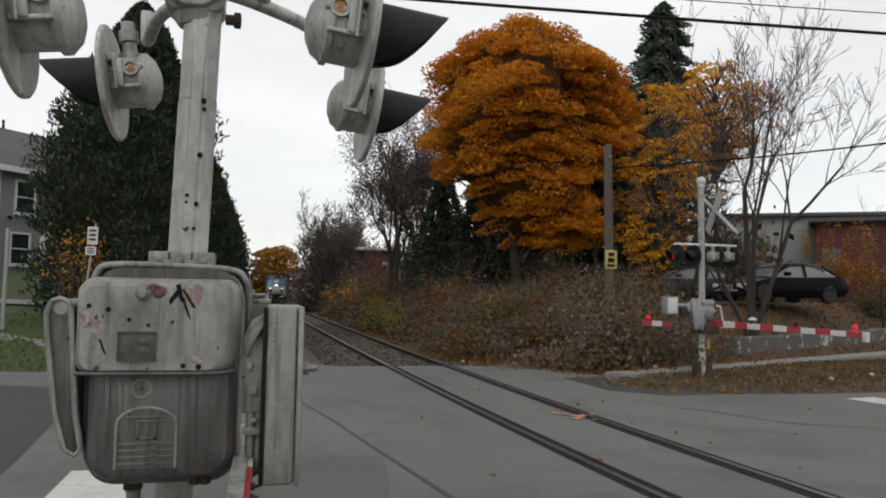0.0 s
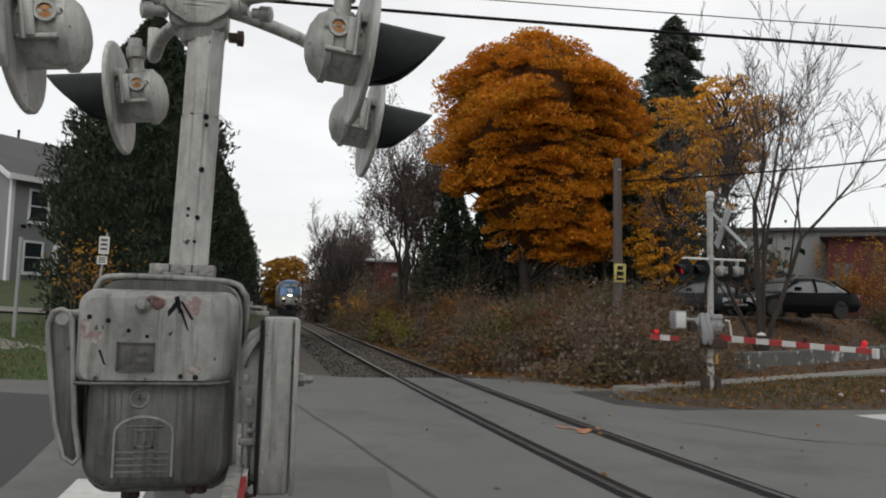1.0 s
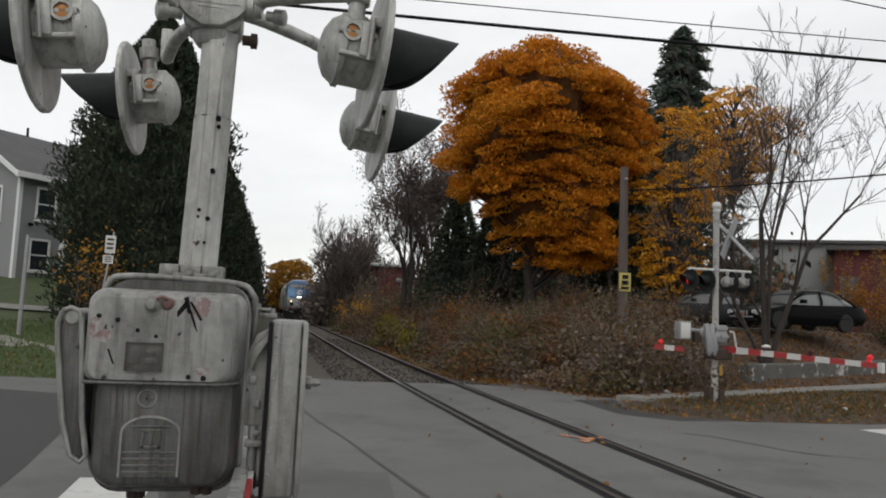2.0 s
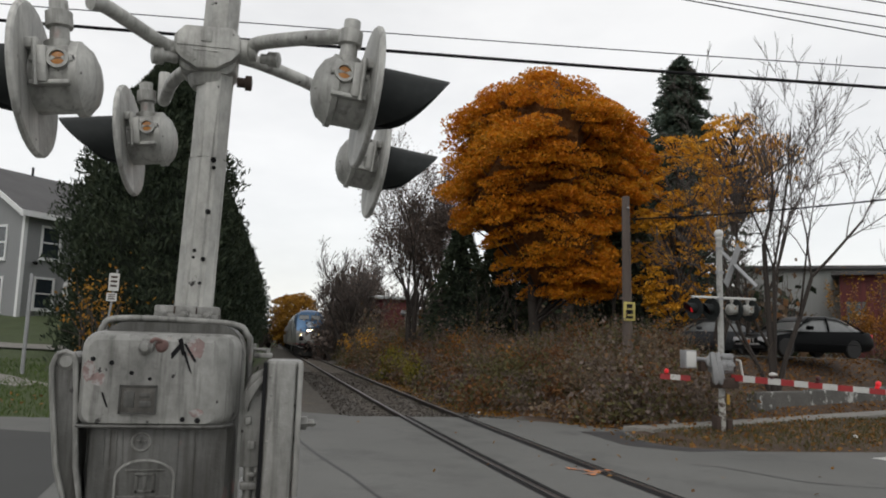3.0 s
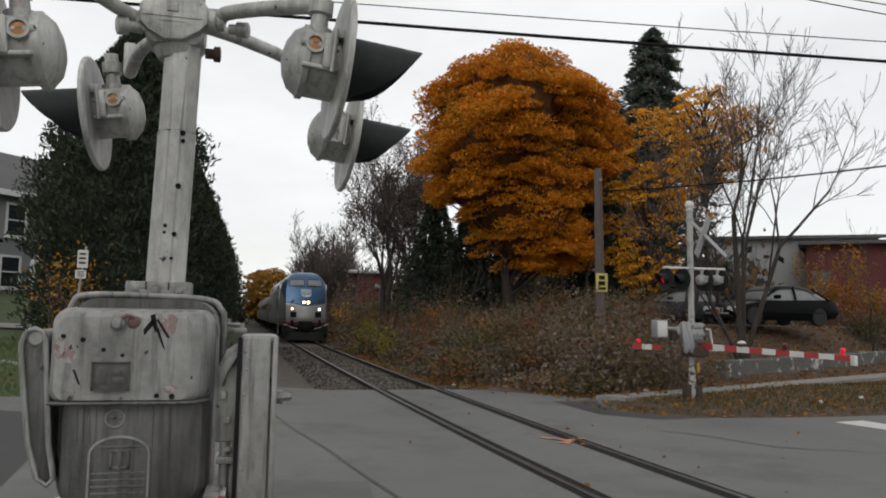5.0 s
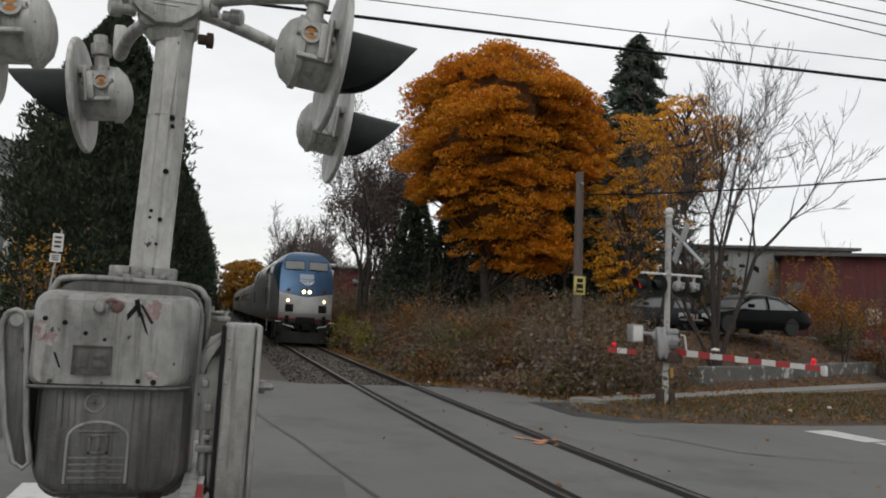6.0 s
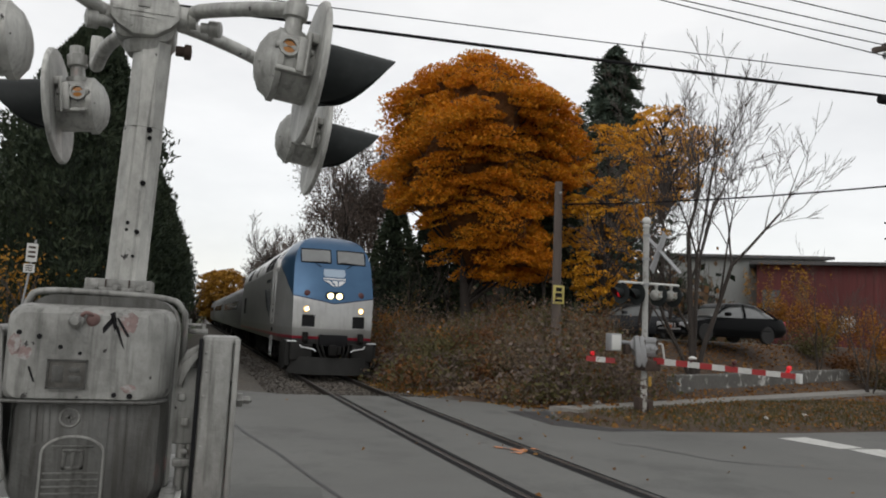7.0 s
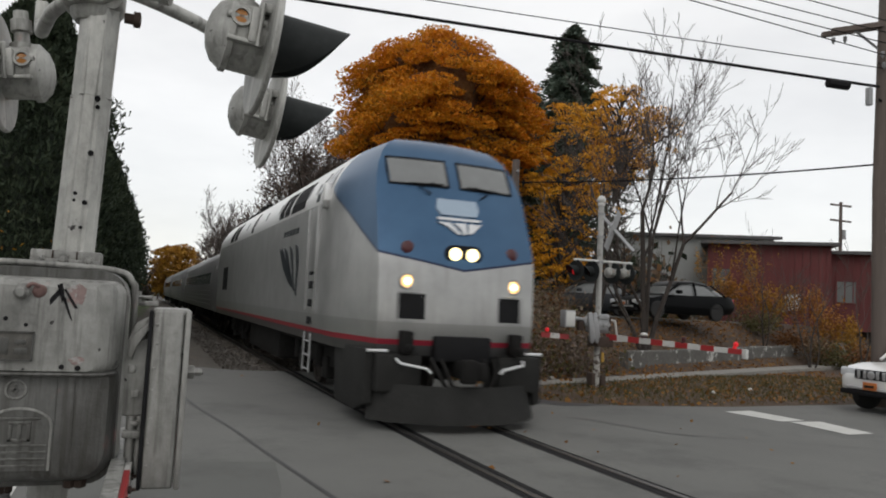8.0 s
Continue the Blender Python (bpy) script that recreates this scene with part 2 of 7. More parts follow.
def part(name, bm, material, parent=None, label="", smooth=True):
    me = bpy.data.meshes.new(name)
    bmesh.ops.recalc_face_normals(bm, faces=bm.faces)
    bm.to_mesh(me)
    bm.free()
    for m in material if isinstance(material, (list, tuple)) else (material,):
        me.materials.append(m)
    if smooth:
        smooth_by_angle(me)
    ob = new(name, me)
    if parent:
        ob.parent = parent
    return tagged(ob, label)


def thing(name, label, category, at=(0, 0, 0), rz=0.0, group="", kind=""):
    ob = new(name)
    ob.empty_display_size = 0.2
    ob.matrix_basis = pose(*at, 0, 0, rz)
    return tagged(ob, label, category, group, kind)


def raw_mesh(name, verts, faces, material, parent=None, label="", smooth=False):
    me = bpy.data.meshes.new(name)
    verts, faces = np.asarray(verts, np.float32), np.asarray(faces, np.int32)
    me.vertices.add(len(verts))
    me.vertices.foreach_set("co", verts.ravel())
    k = faces.shape[1]
    me.loops.add(faces.size)
    me.loops.foreach_set("vertex_index", faces.ravel())
    me.polygons.add(len(faces))
    me.polygons.foreach_set("loop_start", np.arange(0, faces.size, k, dtype=np.int32))
    me.update(calc_edges=True)
    me.validate()
    me.materials.append(material)
    if smooth:
        me.polygons.foreach_set("use_smooth", [True] * len(me.polygons))
    ob = new(name, me)
    if parent:
        ob.parent = parent
    return tagged(ob, label)


B = bmesh.new

# ---- the lie of the land ----


def sstep(v):
    v = min(1.0, max(0.0, v))
    return v * v * (3 - 2 * v)


def track_x(y):
    """The track's centre line."""
    return 4.145 - 0.0237 * y + 0.75 * math.exp(-y / 7)


def bank_foot(y):
    return track_x(y) + 1.55 + 2.1 * sstep((22 - y) / 5.5)


def walk_back(x):
    """The back edge of the pavement beside the road, across the track."""
    return 16.0 + 0.465 * (x - 7.7)


def ground_z(x, y):
    z = -0.03
    kerb = 12.62 + 0.11 * max(0, x - 11) + 0.9 * sstep((8.9 - x) / 1.2) + 4.2 * sstep((8.3 - x) / 0.7)
    if y > kerb and x > 6.0:
        z = -0.03 + 0.09 * sstep((y - kerb) / 0.5)
    if y > 18.6:
        d = abs(x - track_x(y))
        z = -0.13 if d < 1.75 else -0.13 + 0.1 * sstep((d - 1.75) / 1.0)
    right = min(x - bank_foot(y), (y - walk_back(x)) * 0.95)
    if right > 0:
        z += 1.55 * sstep((right + 0.4) / (8.5 - 4.4 * sstep((x - 9.5) / 5)))
        z += 0.0129 * min(12 if x > 8 else 60, max(0, y - 17)) * sstep(right / 3)
    if x < -2 and y > 17.6:
        z += (0.115 * min(20, max(0, y - 17.7)) + 0.0129 * min(100, y - 17.6)) * sstep((-2.2 - x) / 4.5)
    return z


def axis(lo, hi, fine_lo, fine_hi, fine, growth=1.22):
    pts = list(np.arange(fine_lo, fine_hi + 1e-6, fine))
    s = fine
    while pts[-1] < hi:
        s *= growth
        pts.append(pts[-1] + s)
    s = fine
    while pts[0] > lo:
        s *= growth
        pts.insert(0, pts[0] - s)
    return pts


def build_ground():
    xs, ys = axis(-1800, 1800, -14, 30, 0.4), axis(-900, 3000, 10, 46, 0.4)
    verts = [(x, y, ground_z(x, y) + (0.03 * noise.noise((x * 0.7, y * 0.7, 0)) if y > 13 and (x > 9 or x < -6) else 0)) for y in ys for x in xs]
    nx = len(xs)
    faces, slot = [], []
    for j in range(len(ys) - 1):
        for i in range(nx - 1):
            faces.append((j * nx + i, j * nx + i + 1, (j + 1) * nx + i + 1, (j + 1) * nx + i))
            x, y = (xs[i] + xs[i + 1]) / 2, (ys[j] + ys[j + 1]) / 2
            if x < -1.5 - 0.5 * noise.noise((x, y, 3)):
                slot.append(0)
            elif (abs(x - track_x(min(y, 300))) < 2.4 or x < track_x(min(y, 300))) and y > 15:
                slot.append(2)
            else:
                slot.append(1)
    ob = raw_mesh("ground", verts, faces, LAWN, None, "ground of lawn, leaf litter and ballast", True)
    ob.data.materials.append(LITTER)
    ob.data.materials.append(BALLAST)
    ob.data.polygons.foreach_set("material_index", slot)
    tagged(ob, "", "ground", "", "structure")


build_ground()

ROAD_EDGE = [(-90, -30), (-90, 30), (-15.25, 18.48), (-6.75, 17.64), (-4.49, 17.36), (-1.75, 17.78), (0.61, 19.31), (1.83, 18.42), (5.1, 18.48), (6.24, 17.6), (7.2, 16.85),
             (7.71, 16.0), (7.27, 14.77), (7.25, 13.66), (7.78, 13.03), (8.87, 12.72), (11.35, 12.65), (17.5, 13.34), (90, 21), (90, -30)]


def sheet(name, pts, z, material, label, cat, kind="structure", thick=0.0):
    bm = B()
    vs = [bm.verts.new((x, y, z)) for x, y in pts]
    f = bm.faces.new(vs)
    if f.normal.z < 0:
        f.normal_flip()
    bmesh.ops.triangulate(bm, faces=bm.faces)
    if thick:
        r = bmesh.ops.extrude_face_region(bm, geom=list(bm.faces))
        bmesh.ops.translate(bm, vec=(0, 0, -thick), verts=[v for v in r["geom"] if isinstance(v, bmesh.types.BMVert)])
    ob = part(name, bm, material, None, label, smooth=False)
    return tagged(ob, "", cat, "", kind)


def wavy(pts, amp, seed):
    return [(x + amp * noise.noise((i * 1.7, seed, 0)), y + amp * noise.noise((i * 1.7, seed, 5))) for i, (x, y) in enumerate(pts)]


sheet("road", ROAD_EDGE, 0.0, ASPHALT, "worn grey asphalt road over the level crossing", "road", thick=0.06)
sheet("road_patch", wavy([(-0.8, 8.5), (1.28, 8.35), (1.22, 7.23), (1.12, 6.6), (1.0, 4.0), (-0.6, 4.1)], 0.1, 2), 0.004, SOFT_PATCH, "darker square asphalt patch in the road", "road patch")
sheet("road_patch", wavy([(-11.2, 15.6), (-6, 15.9), (-3.05, 14.5), (-2.4, 8.6), (-1.95, 1.0), (-6, -4), (-16, 6)], 0.2, 3), 0.004, PATCH, "darker asphalt on the road beside the lawn", "road patch")
sheet("road_patch", wavy([(6.43, 15.64), (7.49, 15.71), (7.16, 14.65), (7.2, 13.65), (7.79, 13.08), (8.76, 12.81), (7.35, 12.67), (6.51, 13.46)], 0.06, 4), 0.0045, TAR, "dark tar patch at the road corner", "road patch")


def ribbon(name, pts, w, z, material, label, cat, kind="structure"):
    bm = B()
    rows = []
    for i, (x, y) in enumerate(pts):
        a, b = pts[max(0, i - 1)], pts[min(len(pts) - 1, i + 1)]
        d = Vector((b[0] - a[0], b[1] - a[1])).normalized()
        k = w * (1 + 0.25 * noise.noise((i * 0.9, x, y))) / 2
        rows.append([(x - d.y * k, y + d.x * k, z), (x + d.y * k, y - d.x * k, z)])
    grid_faces(bm, rows, closed=False)
    return tagged(part(name, bm, material, None, label, False), "", cat, "", kind)


ribbon("tar_seam", [(0.4, 14.2), (0.68, 12.24), (1.04, 10.37), (1.24, 9.02), (1.41, 8.02), (1.55, 7.18), (1.66, 6.51), (1.8, 5), (1.9, 3)], 0.05, 0.006, TAR, "dark sealed joint along the asphalt", "road seam")
ribbon("tar_seam", [(6.6, 11.28), (6.91, 11.02), (7.22, 10.36), (7.43, 9.79), (7.85, 9.43)], 0.03, 0.006, TAR, "dark curved skid mark on asphalt", "road seam")
ribbon("tar_seam", [(7.43, 9.69), (9.59, 8.58), (12.43, 6.95), (16, 5.26)], 0.018, 0.006, TAR, "thin crack across the asphalt lane", "road seam")
sheet("stop_line", wavy([(10.5, 11.95), (11.25, 12.1), (11.4, 10.85), (10.75, 10.75)], 0.04, 6), 0.006, STRIPE, "worn white stop line on asphalt", "stop line")
sheet("stop_line", wavy([(10.9, 10.7), (11.65, 10.75), (11.55, 9.5), (10.87, 9.42)], 0.04, 8), 0.006, STRIPE, "worn white stop line on asphalt", "stop line")
sheet("stop_line", wavy([(-1.78, 8.04), (-1.08, 8.02), (-0.9, 3.16), (-1.69, 3.13)], 0.05, 7), 0.006, STRIPE, "worn white stop line beside the gate mechanism", "stop line")
for mark in ([(4.30, 10.90), (4.36, 10.98), (4.72, 10.62), (4.64, 10.5)], [(4.40, 10.42), (4.62, 10.62), (4.72, 10.5), (4.52, 10.3)], [(4.62, 10.68), (4.95, 10.82), (4.99, 10.7), (4.70, 10.58)]):
    sheet("paint_mark", wavy(mark, 0.03, mark[0][0]), 0.008 + 0.001 * mark[0][0], ORANGE_MARK, "orange survey paint stroke beside the rail", "paint mark")
sheet("sidewalk", [(8.02, 15.34), (10.15, 16.21), (13.86, 17.93), (20.51, 21.0), (40, 30.0), (40, 31.0), (20.54, 21.94), (13.87, 18.75), (9.82, 16.83), (7.59, 15.92)], 0.10, CONCRETE, "pale concrete sidewalk strewn with leaves", "sidewalk", thick=0.12)


def lawn_strip(name, pts, w, label):
    bm = B()
    rows = []
    for i, (x, y) in enumerate(pts):
        a, b = pts[max(0, i - 1)], pts[min(len(pts) - 1, i + 1)]
        d = Vector((b[0] - a[0], b[1] - a[1])).normalized()
        l, r = (x - d.y * w / 2, y + d.x * w / 2), (x + d.y * w / 2, y - d.x * w / 2)
        rows.append([(*l, ground_z(*l) + 0.07), (*r, ground_z(*r) + 0.07)])
    grid_faces(bm, rows, closed=False)
    return tagged(part(name, bm, CONCRETE, None, label, False), "", "path", "", "structure")


lawn_strip("pavement", [(-40, 28.2), (-20, 24.4), (-12, 22.7), (-7.5, 21.8), (-3.5, 21.0)], 1.1, "pale concrete sidewalk across the lawn")
lawn_strip("path", [(-24, 31.5), (-14, 28.6), (-8.5, 27.4), (-7, 27.2)], 1.0, "pale concrete path to the grey house")


def build_track():
    ys = [-30 + 2.0 * k for k in range(36)] + [44 + 6 * k for k in range(60)]
    prof_head = [(-0.035, 0.0), (-0.036, 0.017), (-0.028, 0.022), (0.028, 0.022), (0.036, 0.017), (0.035, 0.0)]
    prof_web = [(-0.07, -0.16), (-0.07, -0.14), (-0.012, -0.11), (-0.012, -0.03), (-0.035, -0.002), (0.035, -0.002), (0.012, -0.03), (0.012, -0.11), (0.07, -0.14), (0.07, -0.16)]
    for side in (-0.7525, 0.7525):
        rail = thing("rail", "steel rail, worn bright on top, on wooden ties", "rail", group="track rails", kind="structure")
        for nm, prof, mat in (("rail_head", prof_head, RAIL_HEAD), ("rail_web", prof_web, RAIL_STEEL)):
            bm = B()
            grid_faces(bm, [[(track_x(max(y, -8)) + side + px, y, pz) for px, pz in prof] for y in ys])
            part(nm, bm, mat, rail)
        inward = -1 if side > 0 else 1
        for off, w in ((inward * 0.10, 0.12), (-inward * 0.085, 0.085)):
            bm = B()
            grid_faces(bm, [[(track_x(max(y, -8)) + side + off + s * w / 2, y, 0.008) for s in (-1, 1)] for y in np.linspace(-25, 18.4, 40)], closed=False)
            part("flangeway", bm, BLACK, rail, "flat black strip along the groove beside the rail", False)


build_track()

# ---- crossing signals ----


def lamp_unit(gate, at, facing, tilt=5, domed=False, lit=False, disc_mat=None, sg=-1):
    """A flasher: housing, round background disc and hood. Built along +x, then turned."""
    m = Matrix.Translation(at) @ pose(0, 0, 0, 0, 0, facing) @ pose(0, 0, 0, 0, tilt, 0)
    lamp = new("flasher_lamp")
    lamp.parent, lamp.matrix_basis = gate, m
    tagged(lamp, "round crossing flasher with a black background hood")
    bm = B()
    lathe(bm, (0, 0, 0), (1, 0, 0), [(-0.012, 0.05), (-0.012, 0.247), (-0.006, 0.254), (0.006, 0.254), (0.010, 0.247), (0.004, 0.235), (0.004, 0.05)], 40)
    part("disc", bm, disc_mat or LAMP_SILVER, lamp)
    bm = B()
    if domed:
        lathe(bm, (0, 0, 0), (-1, 0, 0), [(0.0, 0.112), (0.13, 0.112), (0.132, 0.124), (0.158, 0.124), (0.165, 0.115), (0.19, 0.09), (0.205, 0.05), (0.21, 0.01)], 28)
    else:
        lathe(bm, (0, 0, 0), (-1, 0, 0), [(0.0, 0.118), (0.11, 0.118), (0.115, 0.128), (0.135, 0.128), (0.14, 0.118), (0.168, 0.10), (0.19, 0.06), (0.198, 0.02)], 10)
    part("housing", bm, LAMP_SILVER, lamp)
    bm = B()
    # hinge lugs and latch on the housing
    box(bm, -0.15, -0.02, sg * 0.128, sg * 0.10, 0.02, 0.04, 0.006)
    box(bm, -0.075, -0.045, sg * 0.14, sg * 0.10, -0.05, 0.07, 0.006)
    box(bm, -0.14, -0.02, sg * 0.132, sg * 0.10, -0.055, -0.04, 0.004)
    box(bm, -0.05, 0.0, sg * 0.13, sg * 0.09, 0.065, 0.10, 0.006)
    tube(bm, [(-0.04, sg * 0.135, -0.06), (-0.04, sg * 0.135, 0.09)], 0.008, 8)
    part("latch", bm, LAMP_SILVER, lamp)
    bm = B()
    lathe(bm, (-0.105, sg * 0.108, 0.03), (0, sg, 0), [(0, 0.034), (0.026, 0.034), (0.026, 0.024), (0.016, 0.024)], 16)
    part("sight_ring", bm, LAMP_SILVER, lamp)
    bm = B()
    lathe(bm, (-0.105, sg * 0.122, 0.03), (0, sg, 0), [(0, 0.024), (0.004, 0.022), (0.006, 0.01)], 16)
    part("sight_glass", bm, AMBER, lamp, "small amber sight glass")
    bm = B()
    # hood: a tube cut slantwise, longest on top
    seg, rings = 28, ([], [], [], [])
    for k in range(seg):
        a = math.tau * k / seg
        c, s = math.cos(a), math.sin(a)
        reach = 0.03 + 0.265 * ((s + 1) / 2) ** 0.5
        for r, (rad, x) in zip(rings, ((0.118, 0.008), (0.108, reach), (0.103, reach), (0.112, 0.008))):
            r.append((x, rad * c, rad * s + (0.012 if x > 0.01 else 0)))
    grid_faces(bm, [*rings], True, False)
    part("hood", bm, MATT_BLACK, lamp, "matt black visor hood")
    bm = B()
    lathe(bm, (0.006, 0, 0), (1, 0, 0), [(0, 0.112), (0.01, 0.108), (0.025, 0.07), (0.03, 0.01)], 24)
    part("lens", bm, RED_LAMP if lit else RED_DARK, lamp, "red lens")
    bm = B()
    lathe(bm, (-0.085, 0, 0.10), (0, 0, 1), [(0, 0.05), (0.025, 0.05), (0.03, 0.032), (0.075, 0.03), (0.08, 0.043), (0.13, 0.043), (0.135, 0.03), (0.17, 0.03)], 16)
    part("neck", bm, LAMP_SILVER, lamp)
    return m


def arc(pts, n=6):
    """A smooth way through the points."""
    pts = [Vector(p) for p in pts]
    out = []
    for i in range(len(pts) - 1):
        p0, p1, p2, p3 = pts[max(0, i - 1)], pts[i], pts[i + 1], pts[min(len(pts) - 1, i + 2)]
        for k in range(n):
            t = k / n
            out.append(0.5 * ((2 * p1) + (p2 - p0) * t + (2 * p0 - 5 * p1 + 4 * p2 - p3) * t * t + (3 * p1 - p0 - 3 * p2 + p3) * t ** 3))
    return out + [pts[-1]]


def gate_arm(parent, pts0, pts1, height, n, first_red=True, taper=0.7, thick=0.035):
    """A striped arm in sections from one point to another."""
    a, b = Vector(pts0), Vector(pts1)
    d = (b - a).normalized()
    side = d.cross(Vector((0, 0, 1))).normalized()
    up = side.cross(d)
    for k in range(n):
        bm = B()
        rings = []
        for t in (k / n, (k + 1) / n):
            p, h = a.lerp(b, t), height * (1 - (1 - taper) * t) / 2
            rings.append([p + side * sx * thick / 2 + up * sz * h for sx, sz in ((-1, -1), (1, -1), (1, 1), (-1, 1))])
        grid_faces(bm, rings)
        part("stripe", bm, RED_PAINT if (k % 2 == 0) == first_red else WHITE_PAINT, parent, "red stripe" if (k % 2 == 0) == first_red else "white stripe", False)


def near_signal():
    g = thing("crossing_gate", "worn silver crossing gate mechanism with four flashers on a mast", "crossing gate", (-0.285, 2.87, 0))
    o = Vector((-0.285, 2.87, 0.2045))

    def loc(x, y, z):
        return Vector((x, y, z)) - o

    def add(name, bm, mat, label=""):
        bmesh.ops.translate(bm, vec=-o, verts=bm.verts)
        return part(name, bm, mat, g, label)

    bm = B()
    # the mast leans a little, and carries a seam
    lean = 0.025
    tube(bm, [(-0.325, 2.87, 0.2), (-0.2855, 2.87, 1.9)], 0.066, 16)
    add("lower_mast", bm, SILVER)
    bm = B()
    rings = []
    for z, r in ((2.02, 0.070), (2.70, 0.069), (2.702, 0.0665), (3.02, 0.066), (3.3, 0.065), (4.4, 0.063), (4.44, 0.04)):
        c = Vector((-0.2855 + lean * (z - 2.05), 2.87, z))
        rings.append([c + Vector((math.cos(math.tau * (k + 0.5) / 8) * r / 0.94, math.sin(math.tau * (k + 0.5) / 8) * r / 0.94, 0)) for k in range(8)])
    grid_faces(bm, rings)
    bmesh.ops.bevel(bm, geom=[e for e in bm.edges if abs((e.verts[0].co - e.verts[1].co).z) > 0.2], offset=0.012, segments=2, affect="EDGES")
    add("mast", bm, MAST_PAINT)
    # dark spots where old fittings sat on the mast
    for x, z, r in ((-0.243, 2.69, 0.008), (-0.240, 2.66, 0.006), (-0.250, 2.49, 0.008), (-0.288, 2.34, 0.006), (-0.256, 2.31, 0.007), (-0.262, 2.22, 0.005), (-0.29, 2.315, 0.005)):
        bm = B()
        lathe(bm, (x, 2.803, z), (0, -1, 0), [(-0.006, r * 1.3), (0.002, r * 1.2), (0.004, r * 0.7), (0.0015, r * 0.4)], 10)
        add("bolt_hole", bm, BLACK)
    bm = B()
    box(bm, -0.397, -0.178, 2.70, 2.80, 2.075, 2.13, 0.006)
    box(bm, -0.397, -0.178, 2.69, 2.72, 2.07, 2.10, 0.004)
    add("clamp", bm, SILVER, "bolted mast clamp")
    for x in (-0.366, -0.293, -0.215):
        bm = B()
        lathe(bm, (x, 2.701, 2.098), (0, -1, 0), [(0, 0.021), (0.008, 0.021), (0.009, 0.014), (0.026, 0.014), (0.027, 0.008), (0.04, 0.008)], 6)
        add("bolt", bm, SILVER)
    for x in (-0.329, -0.254):
        bm = B()
        box(bm, x - 0.002, x + 0.002, 2.694, 2.702, 2.08, 2.128)
        add("clamp_gap", bm, RUST)
    # gear case, its rim and the two-storey cover
    bm = B()
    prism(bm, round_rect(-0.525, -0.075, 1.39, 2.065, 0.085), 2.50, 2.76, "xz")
    add("gear_case", bm, STREAKED_SHADED)
    bm = B()
    tube(bm, arc([(-0.545, 2.585, 1.99), (-0.535, 2.585, 2.045), (-0.495, 2.585, 2.075), (-0.30, 2.585, 2.077), (-0.115, 2.585, 2.068), (-0.068, 2.585, 2.035), (-0.055, 2.585, 1.97), (-0.055, 2.585, 1.6)], 5), 0.011, 10)
    add("rim", bm, SILVER)
    bm = B()
    prism(bm, round_rect(-0.54, -0.065, 1.40, 2.05, 0.09, 6), 2.515, 2.54, "xz", 0.006)
    add("flange", bm, SILVER)

    def cover_ring(y, x0, x1, z0, z1, r):
        return [(x, y, z) for x, z in round_rect(x0, x1, z0, z1, r, 5)]

    # the darker copy paints in the shade below the upper cover
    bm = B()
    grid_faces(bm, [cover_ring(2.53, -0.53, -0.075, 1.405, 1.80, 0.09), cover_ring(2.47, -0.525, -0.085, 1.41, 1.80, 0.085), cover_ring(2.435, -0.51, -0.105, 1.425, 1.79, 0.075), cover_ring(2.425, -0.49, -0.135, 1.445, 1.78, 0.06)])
    add("lower_cover", bm, STREAKED_SHADED)
    bm = B()
    grid_faces(bm, [cover_ring(2.53, -0.557, -0.072, 1.742, 2.035, 0.045), cover_ring(2.46, -0.555, -0.085, 1.742, 2.032, 0.045), cover_ring(2.415, -0.55, -0.115, 1.742, 2.022, 0.04), cover_ring(2.398, -0.535, -0.14, 1.752, 2.005, 0.035)])
    add("upper_cover", bm, SILVER)
    # dark paint on the lip puts its shadow into the colour
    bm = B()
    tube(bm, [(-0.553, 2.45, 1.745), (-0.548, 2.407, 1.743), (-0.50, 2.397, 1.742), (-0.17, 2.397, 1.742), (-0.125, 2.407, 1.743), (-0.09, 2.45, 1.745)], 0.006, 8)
    add("cover_lip", bm, STREAKED_SHADED)
    # data plate
    bm = B()
    box(bm, -0.428, -0.322, 2.391, 2.40, 1.785, 1.865, 0.002)
    plate = add("data_plate", bm, surface("corroded_plate", (0.11, 0.105, 0.095), 0.7, 0.3, 0.5, 25, 80), "corroded data plate")
    bm = B()
    for x0, x1 in ((-0.43, -0.425), (-0.325, -0.32)):
        box(bm, x0, x1, 2.387, 2.398, 1.782, 1.868)
    box(bm, -0.43, -0.32, 2.387, 2.398, 1.864, 1.869)
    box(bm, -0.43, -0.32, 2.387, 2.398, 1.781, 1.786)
    add("plate_frame", bm, STREAKED_SHADED)
    for x0, x1, z0, z1 in ((-0.415, -0.385, 1.80, 1.85), (-0.37, -0.34, 1.83, 1.845), (-0.37, -0.335, 1.80, 1.82)):
        bm = B()
        box(bm, x0, x1, 2.389, 2.394, z0, z1, 0.001)
        add("plate_mark", bm, STREAKED_SHADED, "unreadable raised mark")
    # latch and lock
    bm = B()
    lathe(bm, (-0.362, 2.40, 1.985), (0, -1, 0), [(0, 0.022), (0.02, 0.022), (0.03, 0.012), (0.04, 0.012)], 12)
    box(bm, -0.375, -0.345, 2.38, 2.41, 1.995, 2.015, 0.004)
    add("latch", bm, SILVER)
    bm = B()
    lathe(bm, (-0.318, 2.405, 1.992), (0.3, -1, -0.2), [(0, 0.020), (0.010, 0.021), (0.015, 0.016), (0.016, 0.008)], 14)
    tube(bm, arc([(-0.35, 2.385, 2.0), (-0.335, 2.375, 2.012), (-0.315, 2.385, 2.005)], 4), 0.006, 8)
    add("padlock", bm, surface("red_brown_lock", (0.20, 0.12, 0.11), 0.6, 0.2, 0.5, 30), "weathered red padlock")
